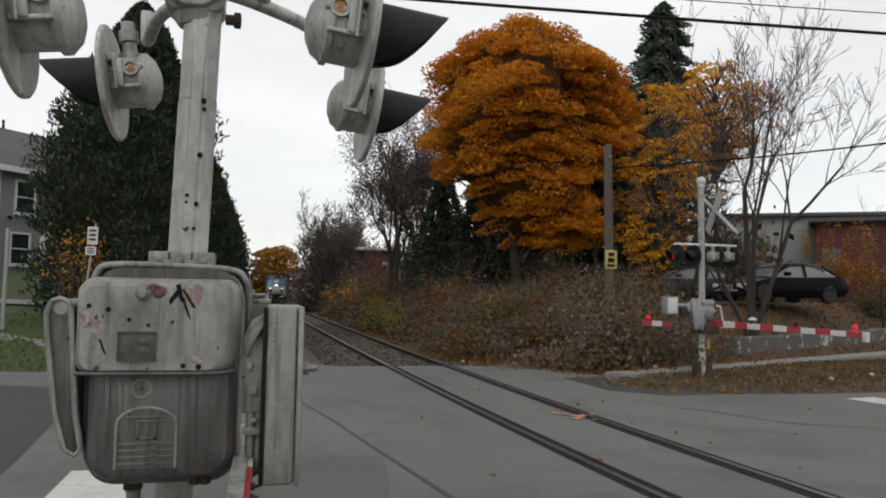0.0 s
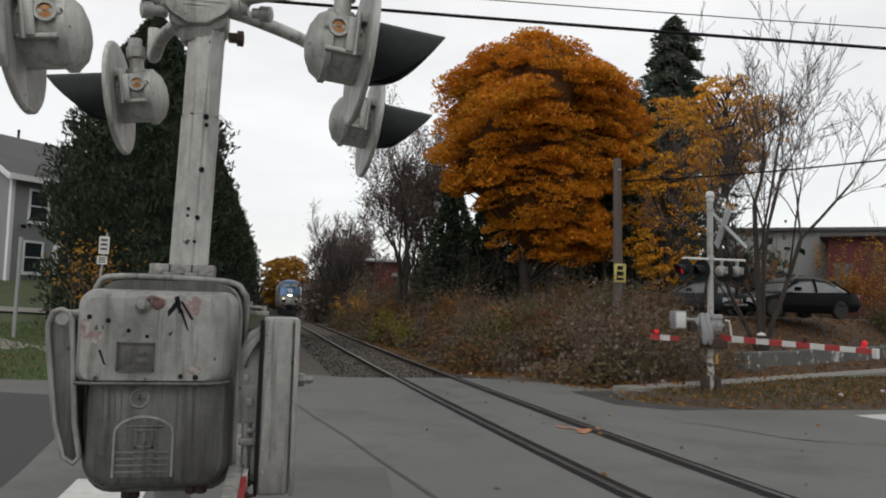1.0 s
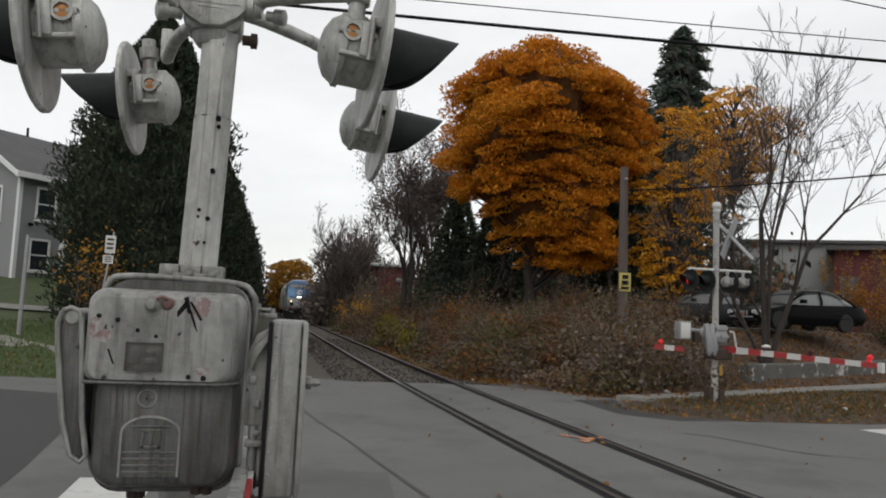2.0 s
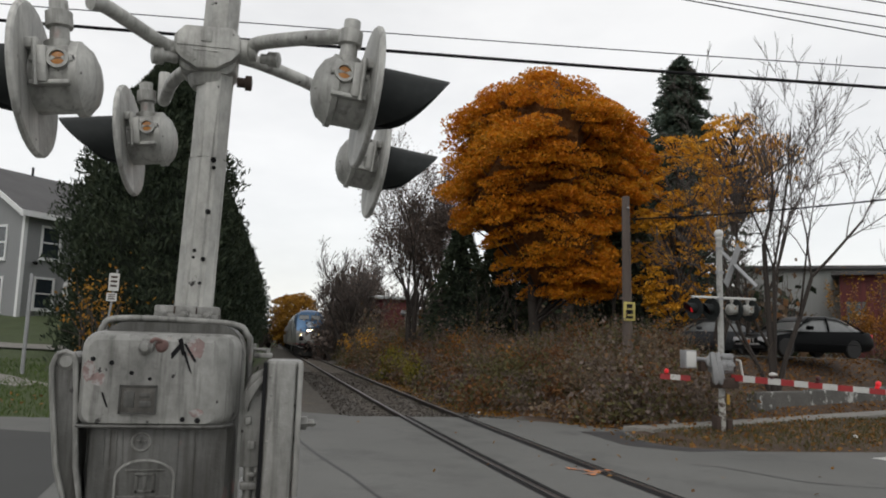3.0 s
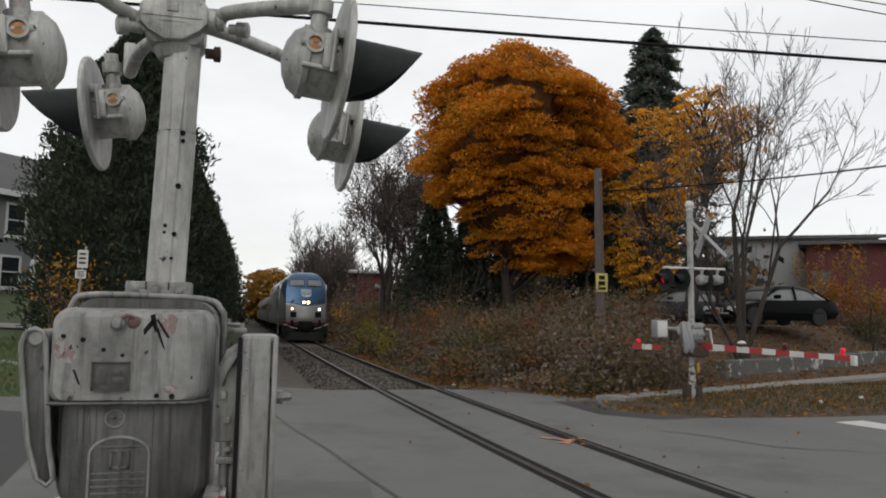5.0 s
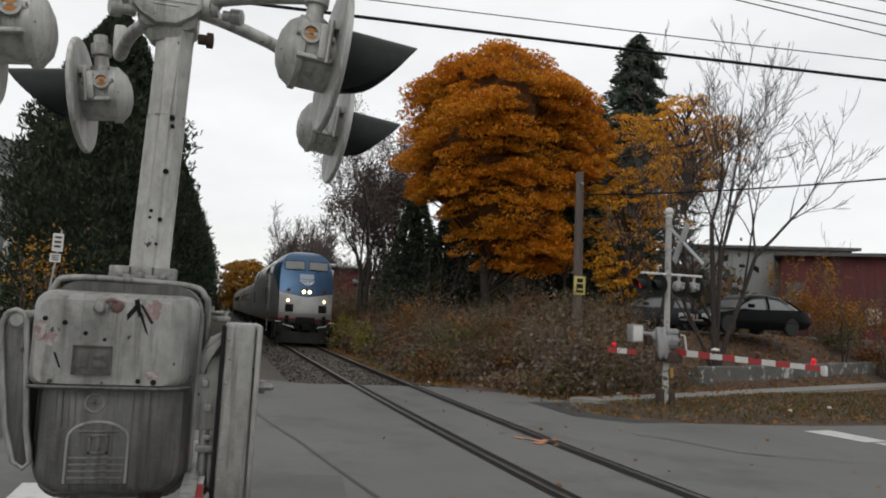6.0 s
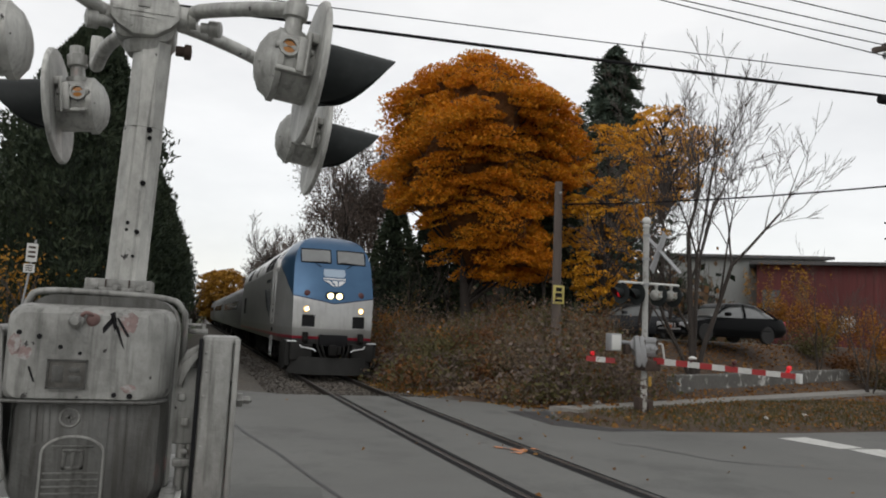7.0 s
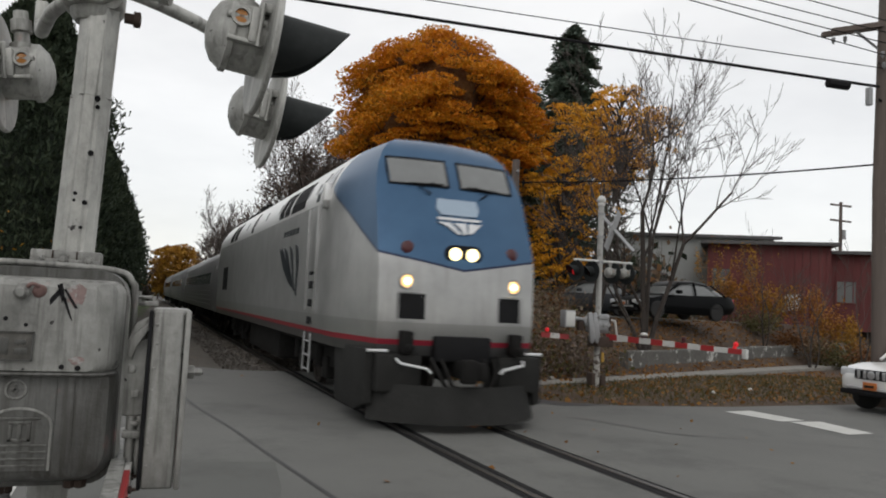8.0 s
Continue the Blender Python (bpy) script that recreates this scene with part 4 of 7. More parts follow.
def loco_paint():
    m, nt, b = bare("silver_and_blue_livery")
    co = nt.nodes.new("ShaderNodeTexCoord")
    sp = nt.nodes.new("ShaderNodeSeparateXYZ")
    nt.links.new(co.outputs["Object"], sp.inputs[0])
    x, y, z = sp.outputs
    ax = math_n(nt, "ABSOLUTE", x)
    line = math_n(nt, "ADD", 2.30, math_n(nt, "ADD", math_n(nt, "MULTIPLY", ax, 0.17), math_n(nt, "MULTIPLY", math_n(nt, "MAXIMUM", math_n(nt, "SUBTRACT", y, 0.30), 0.0), 0.52)))
    over = math_n(nt, "SUBTRACT", z, line)
    # on the raked front the slope of the side does not count
    front = math_n(nt, "LESS_THAN", y, math_n(nt, "ADD", 0.28, math_n(nt, "MULTIPLY", math_n(nt, "MAXIMUM", math_n(nt, "SUBTRACT", z, 2.45), 0.0), 0.85)))
    high = math_n(nt, "GREATER_THAN", z, math_n(nt, "ADD", 2.30, math_n(nt, "MULTIPLY", ax, 0.17)))
    blue = math_n(nt, "MAXIMUM", math_n(nt, "GREATER_THAN", over, 0.0), math_n(nt, "MULTIPLY", front, high))
    blue = math_n(nt, "MULTIPLY", blue, math_n(nt, "LESS_THAN", y, 2.42))
    edge = math_n(nt, "MULTIPLY", math_n(nt, "LESS_THAN", math_n(nt, "ABSOLUTE", over), 0.018), math_n(nt, "LESS_THAN", y, 2.42))
    grime = noise_n(nt, 1.4, 5)
    run = noise_n(nt, 9, 4, (1, 1, 0.08), shift=4)
    silver = mix_col(nt, step_n(nt, grime, 0.3, 0.7), (0.28, 0.282, 0.277), (0.39, 0.392, 0.386))
    silver = mix_col(nt, math_n(nt, "MULTIPLY", step_n(nt, run, 0.52, 0.8), 0.35), silver, (0.14, 0.13, 0.115))
    bluec = mix_col(nt, step_n(nt, grime, 0.3, 0.7), (0.034, 0.084, 0.160), (0.047, 0.108, 0.195))
    c = mix_col(nt, blue, silver, bluec)
    c = mix_col(nt, edge, c, (0.012, 0.02, 0.05))
    red = math_n(nt, "MULTIPLY", math_n(nt, "GREATER_THAN", z, 1.17), math_n(nt, "LESS_THAN", z, 1.25))
    c = mix_col(nt, red, c, (0.30, 0.02, 0.04))
    band = math_n(nt, "MULTIPLY", math_n(nt, "GREATER_THAN", z, 1.25), math_n(nt, "LESS_THAN", z, 1.50))
    c = mix_col(nt, math_n(nt, "MULTIPLY", band, 0.55), c, (0.20, 0.20, 0.19))
    # sky reflection on the raked upper side, painted as a paler band
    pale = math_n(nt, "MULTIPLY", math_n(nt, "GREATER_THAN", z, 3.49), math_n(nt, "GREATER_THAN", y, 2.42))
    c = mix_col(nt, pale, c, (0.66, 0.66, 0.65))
    c = mix_col(nt, math_n(nt, "LESS_THAN", z, 1.17), c, (0.07, 0.07, 0.07))
    nt.links.new(c, b.inputs["Base Color"])
    b.inputs["Roughness"].default_value, b.inputs["Metallic"].default_value = 0.30, 0.45
    bump_n(nt, b, noise_n(nt, 2.5, 3), 0.08, 0.01)
    return m


LIVERY = loco_paint()
UNDER = surface("dusty_black_running_gear", (0.016, 0.0155, 0.015), 0.85, var=0.4, big=3, fine=20, bump=0.3)
PLOW = surface("dusty_dark_plow", (0.026, 0.026, 0.025), 0.75, var=0.3, big=2, fine=20)
for dull in (UNDER, PLOW):
    dull.node_tree.nodes["Principled BSDF"].inputs["Specular IOR Level"].default_value = 0.1
HEADLIGHT = glowing("lit_lamp_reflector", (1.0, 0.62, 0.25), 1.3)
HEADLIGHT_HOT = glowing("lit_headlamp", (1.0, 0.82, 0.40), 2.7)
# over-bright discs added so the lit lamps glare from afar
LAMP_CORE = glowing("lit_lamp_glare", (1.0, 0.86, 0.55), 30.0)
COACH = surface("fluted_coach_steel", (0.20, 0.20, 0.20), 0.4, 0.35, var=0.2, big=1.2, fine=12, bump=0.15, stretch=(1, 0.1, 1))
MARK_WHITE = surface("white_vinyl", (0.62, 0.63, 0.64), 0.4, var=0.06, big=3)
MARK_GREY = surface("grey_vinyl", (0.30, 0.38, 0.47), 0.4, var=0.06, big=3)
MARK_DARK = surface("dark_vinyl", (0.014, 0.018, 0.022), 0.4, var=0.2, big=3)

# height, nose, half width of the front, setback of the front's corner, where the side begins, half width of the side
LOCO_LEVELS = [(1.02, 0.10, 1.24, 0.24, 1.9, 1.52), (1.25, 0.02, 1.26, 0.20, 2.0, 1.55), (1.55, 0.0, 1.27, 0.19, 2.05, 1.56), (2.36, 0.05, 1.28, 0.24, 2.15, 1.56),
               (2.58, 0.12, 1.29, 0.30, 2.2, 1.56), (3.48, 0.52, 1.26, 0.68, 2.35, 1.53), (3.72, 0.64, 1.23, 0.80, 2.38, 1.49), (3.96, 0.78, 1.17, 0.94, 2.40, 1.38), (4.20, 0.95, 1.06, 1.10, 2.44, 1.21), (4.38, 1.16, 0.90, 1.30, 2.5, 1.02), (4.51, 1.52, 0.68, 1.64, 2.6, 0.78), (4.59, 1.95, 0.44, 2.05, 2.75, 0.52), (4.62, 2.5, 0.2, 2.55, 2.9, 0.24)]


def front_y(x, z):
    """Where the nose's front lies at a place across and up."""
    for a, b in zip(LOCO_LEVELS, LOCO_LEVELS[1:]):
        if a[0] <= z <= b[0]:
            t = (z - a[0]) / (b[0] - a[0])
            nose, wf, set_back = (a[i] + (b[i] - a[i]) * t for i in (1, 2, 3))
            k = min(1.0, abs(x) / wf)
            return nose + (set_back - nose) * (k * 0.4 if k < 0.5 else 0.2 + (k - 0.5) * 1.6)
    return 0.0


def side_x(z):
    for a, b in zip(LOCO_LEVELS, LOCO_LEVELS[1:]):
        if a[0] <= z <= b[0]:
            return a[5] + (b[5] - a[5]) * (z - a[0]) / (b[0] - a[0])
    return 1.5


def on_front(poly, out):
    return [(x, front_y(x, z) - out, z) for x, z in poly]


def front_plate(name, poly, mat, loco, label="", out=0.012, thick=0.03):
    bm = B()
    grid_faces(bm, [on_front(poly, -thick), on_front(poly, out)])
    return part(name, bm, mat, loco, label, False)


def truck(loco, y, axles, name="truck"):
    t = new(name)
    t.parent = loco
    t.matrix_basis = pose(0, y, 0)
    for s in (-1, 1):
        bm = B()
        span = (axles - 1) * 2.1 / 2
        prism(bm, [(-span - 0.8, 0.75), (-span - 0.6, 0.95), (span + 0.6, 0.95), (span + 0.8, 0.75), (span + 0.5, 0.55), (-span - 0.5, 0.55)], s * 1.02, s * 1.14, "yz", 0.02)
        for a in range(axles):
            ya = (a - (axles - 1) / 2) * 2.1
            box(bm, s * 1.02, s * 1.2, ya - 0.2, ya + 0.2, 0.32, 0.72, 0.03)
            tube(bm, [(s * 1.16, ya + 0.45, 0.5), (s * 1.16, ya + 0.45, 0.95)], 0.1, 10)
        part("side_frame", bm, UNDER, t)
    for a in range(axles):
        ya = (a - (axles - 1) / 2) * 2.1
        bm = B()
        for s in (-1, 1):
            lathe(bm, (s * 0.69, ya, 0.5), (s, 0, 0), [(0, 0.53), (0.03, 0.52), (0.035, 0.50), (0.13, 0.49), (0.13, 0.40), (0.09, 0.38), (0.11, 0.12), (0.16, 0.1)], 28)
        tube(bm, [(-0.7, ya, 0.5), (0.7, ya, 0.5)], 0.09, 10)
        part("wheelset", bm, RAIL_STEEL, t)


def locomotive():
    g = thing("locomotive", "silver and blue passenger diesel locomotive with lit headlights", "locomotive")
    bm = B()
    L = 20.6
    rings = []
    for z, nose, wf, cy, sy, ws in LOCO_LEVELS:
        half = [(0, nose), (wf * 0.5, nose + (cy - nose) * 0.2), (wf, cy), (wf + (ws - wf) * 0.35, cy + (sy - cy) * 0.28), (ws - (ws - wf) * 0.06, sy - 0.25), (ws, sy), (ws, 7.0), (ws, 13.0), (ws, L)]
        rings.append([(x, y, z) for x, y in half] + [(-x, y, z) for x, y in half[:0:-1]])
    grid_faces(bm, rings)
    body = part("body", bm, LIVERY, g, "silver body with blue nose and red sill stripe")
    smooth_by_angle(body.data, 24)
    for s in (-1, 1):
        bm = B()
        cols = [0.12, 0.36, 0.61, 0.82, 1.03]
        skins = []
        for out in (-0.03, 0.014):
            skins.append([[bm.verts.new((s * x, front_y(x, z) - out, z)) for x in cols] for z in (3.64, 3.72, 3.96, 4.05)])
        for i in range(3):
            for j in range(4):
                for k in skins:
                    bm.faces.new((k[i][j], k[i][j + 1], k[i + 1][j + 1], k[i + 1][j]))
        part("windshield", bm, GREY_GLASS, g, "grey windshield pane")
        bm = B()
        fr = on_front([(s * 0.10, 3.62), (s * 0.61, 3.62), (s * 1.05, 3.62), (s * 1.06, 3.86), (s * 1.05, 4.07), (s * 0.61, 4.07), (s * 0.10, 4.07)], 0.012)
        tube(bm, fr + fr[:1], 0.02, 6)
        part("windshield_seal", bm, BLACK, g)
        bm = B()
        tube(bm, on_front([(s * 0.42, 3.48), (s * 0.62, 3.60)], 0.04) + on_front([(s * 0.35, 3.66)], 0.05), 0.014, 6)
        tube(bm, on_front([(s * 0.20, 3.65), (s * 0.75, 3.63)], 0.05), 0.013, 6)
        part("wiper", bm, BLACK, g)
        # marker lamp, ditch light, grille
        bm = B()
        lathe(bm, (s * 0.86, front_y(0.86, 2.60) + 0.05, 2.60), (0, -1, 0.1), [(0, 0.10), (0.06, 0.10), (0.075, 0.08), (0.08, 0.02)], 18)
        part("marker_lamp", bm, RED_DARK, g, "unlit dark red marker lamp")
        yf = front_y(0.87, 2.10)
        bm = B()
        lathe(bm, (s * 0.87, yf + 0.05, 2.10), (0, -1, 0), [(0, 0.125), (0.07, 0.125), (0.075, 0.11), (0.055, 0.10)], 22)
        ring = part("ditch_light", bm, GALV, g)
        bm = B()
        lathe(bm, (s * 0.87, yf, 2.10), (0, -1, 0), [(0, 0.095), (0.015, 0.09), (0.024, 0.06)], 20)
        part("reflector", bm, HEADLIGHT, ring, "lit amber reflector ring")
        bm = B()
        lathe(bm, (s * 0.87, yf - 0.024, 2.10), (0, -1, 0), [(-0.01, 0.064), (0.006, 0.055), (0.012, 0.01)], 20)
        part("lens", bm, HEADLIGHT_HOT, ring, "lit warm white ditch light lens")
        bm = B()
        lathe(bm, (s * 0.87, yf - 0.034, 2.10), (0, -1, 0), [(-0.004, 0.036), (0.004, 0.032), (0.007, 0.01)], 14)
        part("glare_core", bm, LAMP_CORE, ring, "glaring lamp core")
        front_plate("step_box", [(s * 0.60, 1.55), (s * 1.0, 1.55), (s * 1.0, 1.92), (s * 0.60, 1.92)][::s], BLACK, g, "black recessed step box", 0.006)
        bm = B()
        yb = front_y(0.8, 1.5)
        tube(bm, [(s * 0.60, yb - 0.01, 1.53), (s * 0.60, yb - 0.01, 1.94), (s * 1.0, yb - 0.01, 1.94), (s * 1.0, yb - 0.01, 1.53), (s * 0.60, yb - 0.01, 1.53)], 0.012, 6)
        part("step_frame", bm, LIVERY, g)
        bm = B()
        box(bm, s * 0.88 - 0.08, s * 0.88 + 0.08, -0.12, 0.14, 1.05, 1.38, 0.03)
        lathe(bm, (s * 0.88, -0.12, 1.15), (0, -1, 0), [(0, 0.05), (0.1, 0.05), (0.11, 0.03)], 10)
        part("hose_box", bm, UNDER, g)
        # bright grab rails
        bm = B()
        tube(bm, [(s * 1.02, -0.02, 0.98), (s * 0.98, -0.1, 0.92), (s * 0.62, -0.2, 0.86), (s * 0.55, -0.2, 0.80)], 0.02, 8)
        tube(bm, [(s * 1.12, 0.1, 1.08), (s * 1.42, 0.12, 1.08)], 0.022, 8)
        part("grab_rail", bm, MARK_WHITE, g, "bright white grab rail")
        bm = B()
        box(bm, s * 1.50, s * 1.62, 2.55, 2.70, 3.35, 3.80, 0.02)
        part("mirror", bm, LIVERY, g)
    # twin headlamps in an oval
    bm = B()
    prism(bm, round_rect(-0.30, 0.30, 2.41, 2.68, 0.13, 6), front_y(0, 2.54) - 0.02, front_y(0, 2.54) + 0.2, "xz", 0.01)
    head = part("headlight", bm, BLACK, g, "black oval headlight frame")
    for x in (-0.14, 0.14):
        bm = B()
        lathe(bm, (x, front_y(0, 2.54) - 0.02, 2.545), (0, -1, 0), [(-0.02, 0.102), (0.005, 0.098), (0.02, 0.07), (0.028, 0.01)], 22)
        part("lens", bm, HEADLIGHT_HOT, head, "lit warm white headlight lens")
        bm = B()
        lathe(bm, (x, front_y(0, 2.54) - 0.045, 2.545), (0, -1, 0), [(-0.004, 0.055), (0.004, 0.05), (0.008, 0.01)], 16)
        part("glare_core", bm, LAMP_CORE, head, "glaring lamp core")
    # nose emblem in plain shapes
    front_plate("emblem", [(-0.36, 3.26), (-0.30, 3.16), (0.30, 3.16), (0.36, 3.26), (0.33, 3.42), (-0.33, 3.42)], MARK_GREY, g, "pale grey plate on the nose", 0.03)
    for pts in ([(-0.36, 3.12), (0.36, 3.12), (0.36, 3.08), (-0.36, 3.08)], [(-0.37, 3.04), (-0.16, 3.04), (0.0, 2.86), (-0.06, 2.86), (-0.2, 2.97)], [(-0.10, 3.04), (0.10, 3.04), (0.09, 2.86), (0.03, 2.86), (0.0, 2.95)], [(0.15, 3.04), (0.37, 3.04), (0.18, 2.88), (0.12, 2.88)]):
        front_plate("emblem_bar", pts, MARK_WHITE, g, "white emblem stripe", 0.032)
    # coupler pocket, coupler, plow
    bm = B()
    box(bm, -0.45, 0.45, -0.08, 0.3, 0.95, 1.32, 0.03)
    part("coupler_pocket", bm, BLACK, g)
    bm = B()
    box(bm, -0.13, 0.13, -0.42, 0.2, 0.72, 0.98, 0.05)
    box(bm, -0.2, 0.05, -0.55, -0.38, 0.68, 1.02, 0.05)
    box(bm, 0.05, 0.2, -0.5, -0.36, 0.72, 0.98, 0.04)
    for x in (-0.5, -0.35, 0.35, 0.5):
        tube(bm, arc([(x, -0.05, 1.0), (x * 0.9, -0.25, 0.8), (x * 0.6, -0.3, 0.55), (x * 0.4, -0.2, 0.6)], 4), 0.03, 8)
    part("coupler", bm, UNDER, g)
    bm = B()
    prism_pts = [(-1.36, 0.30), (-1.10, -0.05), (-0.45, -0.42), (0.45, -0.42), (1.10, -0.05), (1.36, 0.30)]
    rings = []
    for z, k, dy in ((0.10, 1.0, -0.08), (0.45, 0.98, 0.0), (0.62, 0.97, 0.05)):
        outer = [(x * k, y + dy, z) for x, y in prism_pts]
        inner = [(x * k * 0.96, y + dy + 0.05, z) for x, y in prism_pts[::-1]]
        rings.append(outer + inner)
    grid_faces(bm, rings)
    part("plow", bm, PLOW, g, "dusty dark pilot plow")
    for s in (-1, 1):
        bm = B()
        box(bm, s * 0.62, s * 1.30, -0.02, 0.5, 0.5, 1.04, 0.04)
        prism(bm, [(0.15, 1.1), (0.15, 0.32), (0.6, 0.18), (1.75, 0.18), (1.95, 1.1)], s * 1.30, s * 1.44, "yz", 0.02)
        part("pilot_skirt", bm, PLOW, g)
    # side doors, ladder, windows in the raked band
    for s in (-1, 1):
        bm = B()
        for y0, y1 in ((3.05, 3.12), (3.82, 3.89)):
            box(bm, s * 1.54, s * 1.60, y0, y1, 1.55, 3.45, 0.008)
        part("grab_rail", bm, LIVERY, g)
        bm = B()
        box(bm, s * 1.53, s * 1.572, 3.16, 3.78, 2.25, 3.44, 0.02)
        part("side_door", bm, LIVERY, g)
        bm = B()
        for z in (1.30, 1.62, 1.95, 2.2):
            box(bm, s * 1.54, s * 1.57, 3.28, 3.66, z, z + 0.14, 0.01)
        part("step_hole", bm, BLACK, g)
        bm = B()
        for y in (3.2, 3.72):
            tube(bm, [(s * 1.57, y, 0.45), (s * 1.57, y, 1.15)], 0.02, 6)
        for z in (0.5, 0.75, 1.0):
            tube(bm, [(s * 1.57, 3.2, z), (s * 1.57, 3.72, z)], 0.018, 6)
        part("ladder", bm, GALV, g)

        def band(y0, y1, z0, z1, mat, name, out=0.01):
            bm = B()
            grid_faces(bm, [[(s * (side_x(z) + o), y, z) for y, z in ((y0, z0), (y1, z0), (y1, z1), (y0, z1))] for o in (-0.02, out)])
            part(name, bm, mat, g, "", False)

        for z0, z1 in ((3.56, 3.715), (3.722, 3.955), (3.962, 4.12)):
            band(2.7, 3.15, z0, z1, DARK_GLASS, "cab_window")
            band(3.4, 3.62, z0, z1, DARK_GLASS, "cab_window")
            for y0, y1 in ((4.7, 6.1), (6.35, 6.9), (7.05, 7.6), (11.9, 12.2), (15.5, 16.3), (16.6, 17.4)):
                band(y0, y1, z0, z1, BLACK, "vent_panel")
        for y in (2.6, 3.3, 3.75, 4.55, 7.8, 9.8, 11.7, 13.5):
            band(y, y + 0.05, 3.73, 3.95, GALV, "roof_rib", 0.02)
        band(17.2, 18.6, 1.9, 2.7, BLACK, "intake_grille")
        # side emblem in plain bars
        for k in range(5):
            band(5.0 + k * 0.36, 5.24 + k * 0.36, 3.08, 3.2, MARK_DARK, "lettering_bar")
        for k in range(4):
            y0, y1 = 4.75 + k * 0.62, 5.15 + k * 0.62
            bm = B()
            fan = [(y0, 2.55 + 0.10 * k), (y0 + 0.12, 2.78), (y1, 2.86), (y1 - 0.2 - 0.12 * k, 2.4), (4.95 + 0.22 * k, 1.85 + 0.06 * k), (4.80 + 0.20 * k, 1.80 + 0.10 * k)]
            grid_faces(bm, [[(s * (1.558 + o), yy, zz) for yy, zz in fan] for o in (-0.01, 0.012)])
            part("emblem_bar", bm, MARK_DARK, g, "dark emblem stripe", False)
    bm = B()
    box(bm, -1.3, 1.3, 7.9, 12.7, 0.3, 1.1, 0.12)
    part("fuel_tank", bm, UNDER, g)
    bm = B()
    box(bm, -1.25, 1.25, 1.4, 20.3, 0.9, 1.12, 0.03)
    part("underframe", bm, UNDER, g)
    bm = B()
    box(bm, -0.9, 0.9, 13.6, 15.2, 4.45, 4.66, 0.05)
    box(bm, -0.8, 0.8, 16.4, 19.5, 4.45, 4.66, 0.05)
    part("roof_fan", bm, UNDER, g)
    bm = B()
    for x in (-0.25, 0, 0.25):
        lathe(bm, (x, 3.1, 4.66), (0, -1, 0), [(-0.2, 0.02), (0.1, 0.03), (0.25, 0.07)], 12)
    box(bm, -0.35, 0.35, 3.0, 3.2, 4.55, 4.64, 0.02)
    part("horn", bm, UNDER, g)
    truck(g, 4.6, 2)
    truck(g, 16.2, 2)
    return g


def coach():
    g = thing("passenger_coach", "silver round-sided passenger coach with dark window band", "train coach", group="coaches")
    L = 25.5
    half = [(0.0, 3.86), (0.6, 3.80), (1.1, 3.58), (1.42, 3.15), (1.56, 2.5), (1.58, 2.0), (1.54, 1.4), (1.45, 1.0), (1.2, 0.92)]
    ring = half + [(-x, z) for x, z in half[:0:-1]]
    bm = B()
    rings = []
    for y, k in ((0.0, 0.97), (0.12, 1.0), (L - 0.12, 1.0), (L, 0.97)):
        rings.append([(x * k, y, 0.92 + (z - 0.92) * k) for x, z in ring])
    grid_faces(bm, rings)
    part("body", bm, COACH, g)
    for s in (-1, 1):
        for k in range(18):
            y = 3.1 + k * 1.1
            bm = B()
            grid_faces(bm, [[(s * (xx + o), yy, zz) for yy, zz, xx in ((y, 2.15, 1.575), (y + 0.85, 2.15, 1.575), (y + 0.85, 2.65, 1.54), (y, 2.65, 1.54))] for o in (-0.03, 0.012)])
            part("window", bm, DARK_GLASS, g, "", False)
        for y in (1.1, L - 1.9):
            bm = B()
            grid_faces(bm, [[(s * (xx + o), yy, zz) for yy, zz, xx in ((y, 1.05, 1.47), (y + 0.8, 1.05, 1.47), (y + 0.8, 2.9, 1.50), (y, 2.9, 1.50))] for o in (-0.03, 0.02)])
            part("door", bm, COACH, g, "", False)
        for z in (1.25, 1.45, 1.65, 1.85):
            bm = B()
            tube(bm, [(s * (1.545 + (z - 1.25) * 0.05), 2.2, z), (s * (1.545 + (z - 1.25) * 0.05), L - 2.2, z)], 0.02, 6)
            part("flute", bm, COACH, g)
    bm = B()
    box(bm, -1.1, 1.1, 7.5, 18, 0.45, 0.95, 0.1)
    part("equipment_box", bm, UNDER, g)
    for y in (-0.55, L - 0.0):
        bm = B()
        box(bm, -0.75, 0.75, y, y + 0.55, 1.05, 3.45, 0.08)
        part("gangway", bm, UNDER, g, "black gangway bellows")
    truck(g, 3.9, 2)
    truck(g, L - 3.9, 2)
    return g


TRAIN = [(locomotive(), 0.0, 17.0)]
first_coach = coach()
for k in range(4):
    c = first_coach if k == 0 else copy_thing(first_coach, pose(0, 0, 0))
    TRAIN.append((c, 21.4 + 26.6 * k, 24.0))

# ---- trees and brush ----
RNG = np.random.default_rng(11)


def leaf_mesh(centres, sizes, lie=0.0, aspect=0.6, lean=None):
    """Rhombic leaves, one island each. lie: 0 any way, 1 flat."""
    n = len(centres)
    a = RNG.normal(size=(n, 3))
    a[:, 2] *= 1 - 0.8 * lie
    if lean is not None:
        a = a * 0.45 + lean
    a /= np.linalg.norm(a, axis=1)[:, None]
    b = RNG.normal(size=(n, 3))
    b[:, 2] *= 1 - 0.8 * lie
    b -= a * (a * b).sum(1)[:, None]
    b /= np.linalg.norm(b, axis=1)[:, None]
    s = np.asarray(sizes)[:, None]
    v = np.stack([centres - a * s * 0.5, centres + b * s * aspect * 0.5, centres + a * s * 0.5, centres - b * s * aspect * 0.5], 1).reshape(-1, 3)
    return v, np.arange(4 * n).reshape(-1, 4)


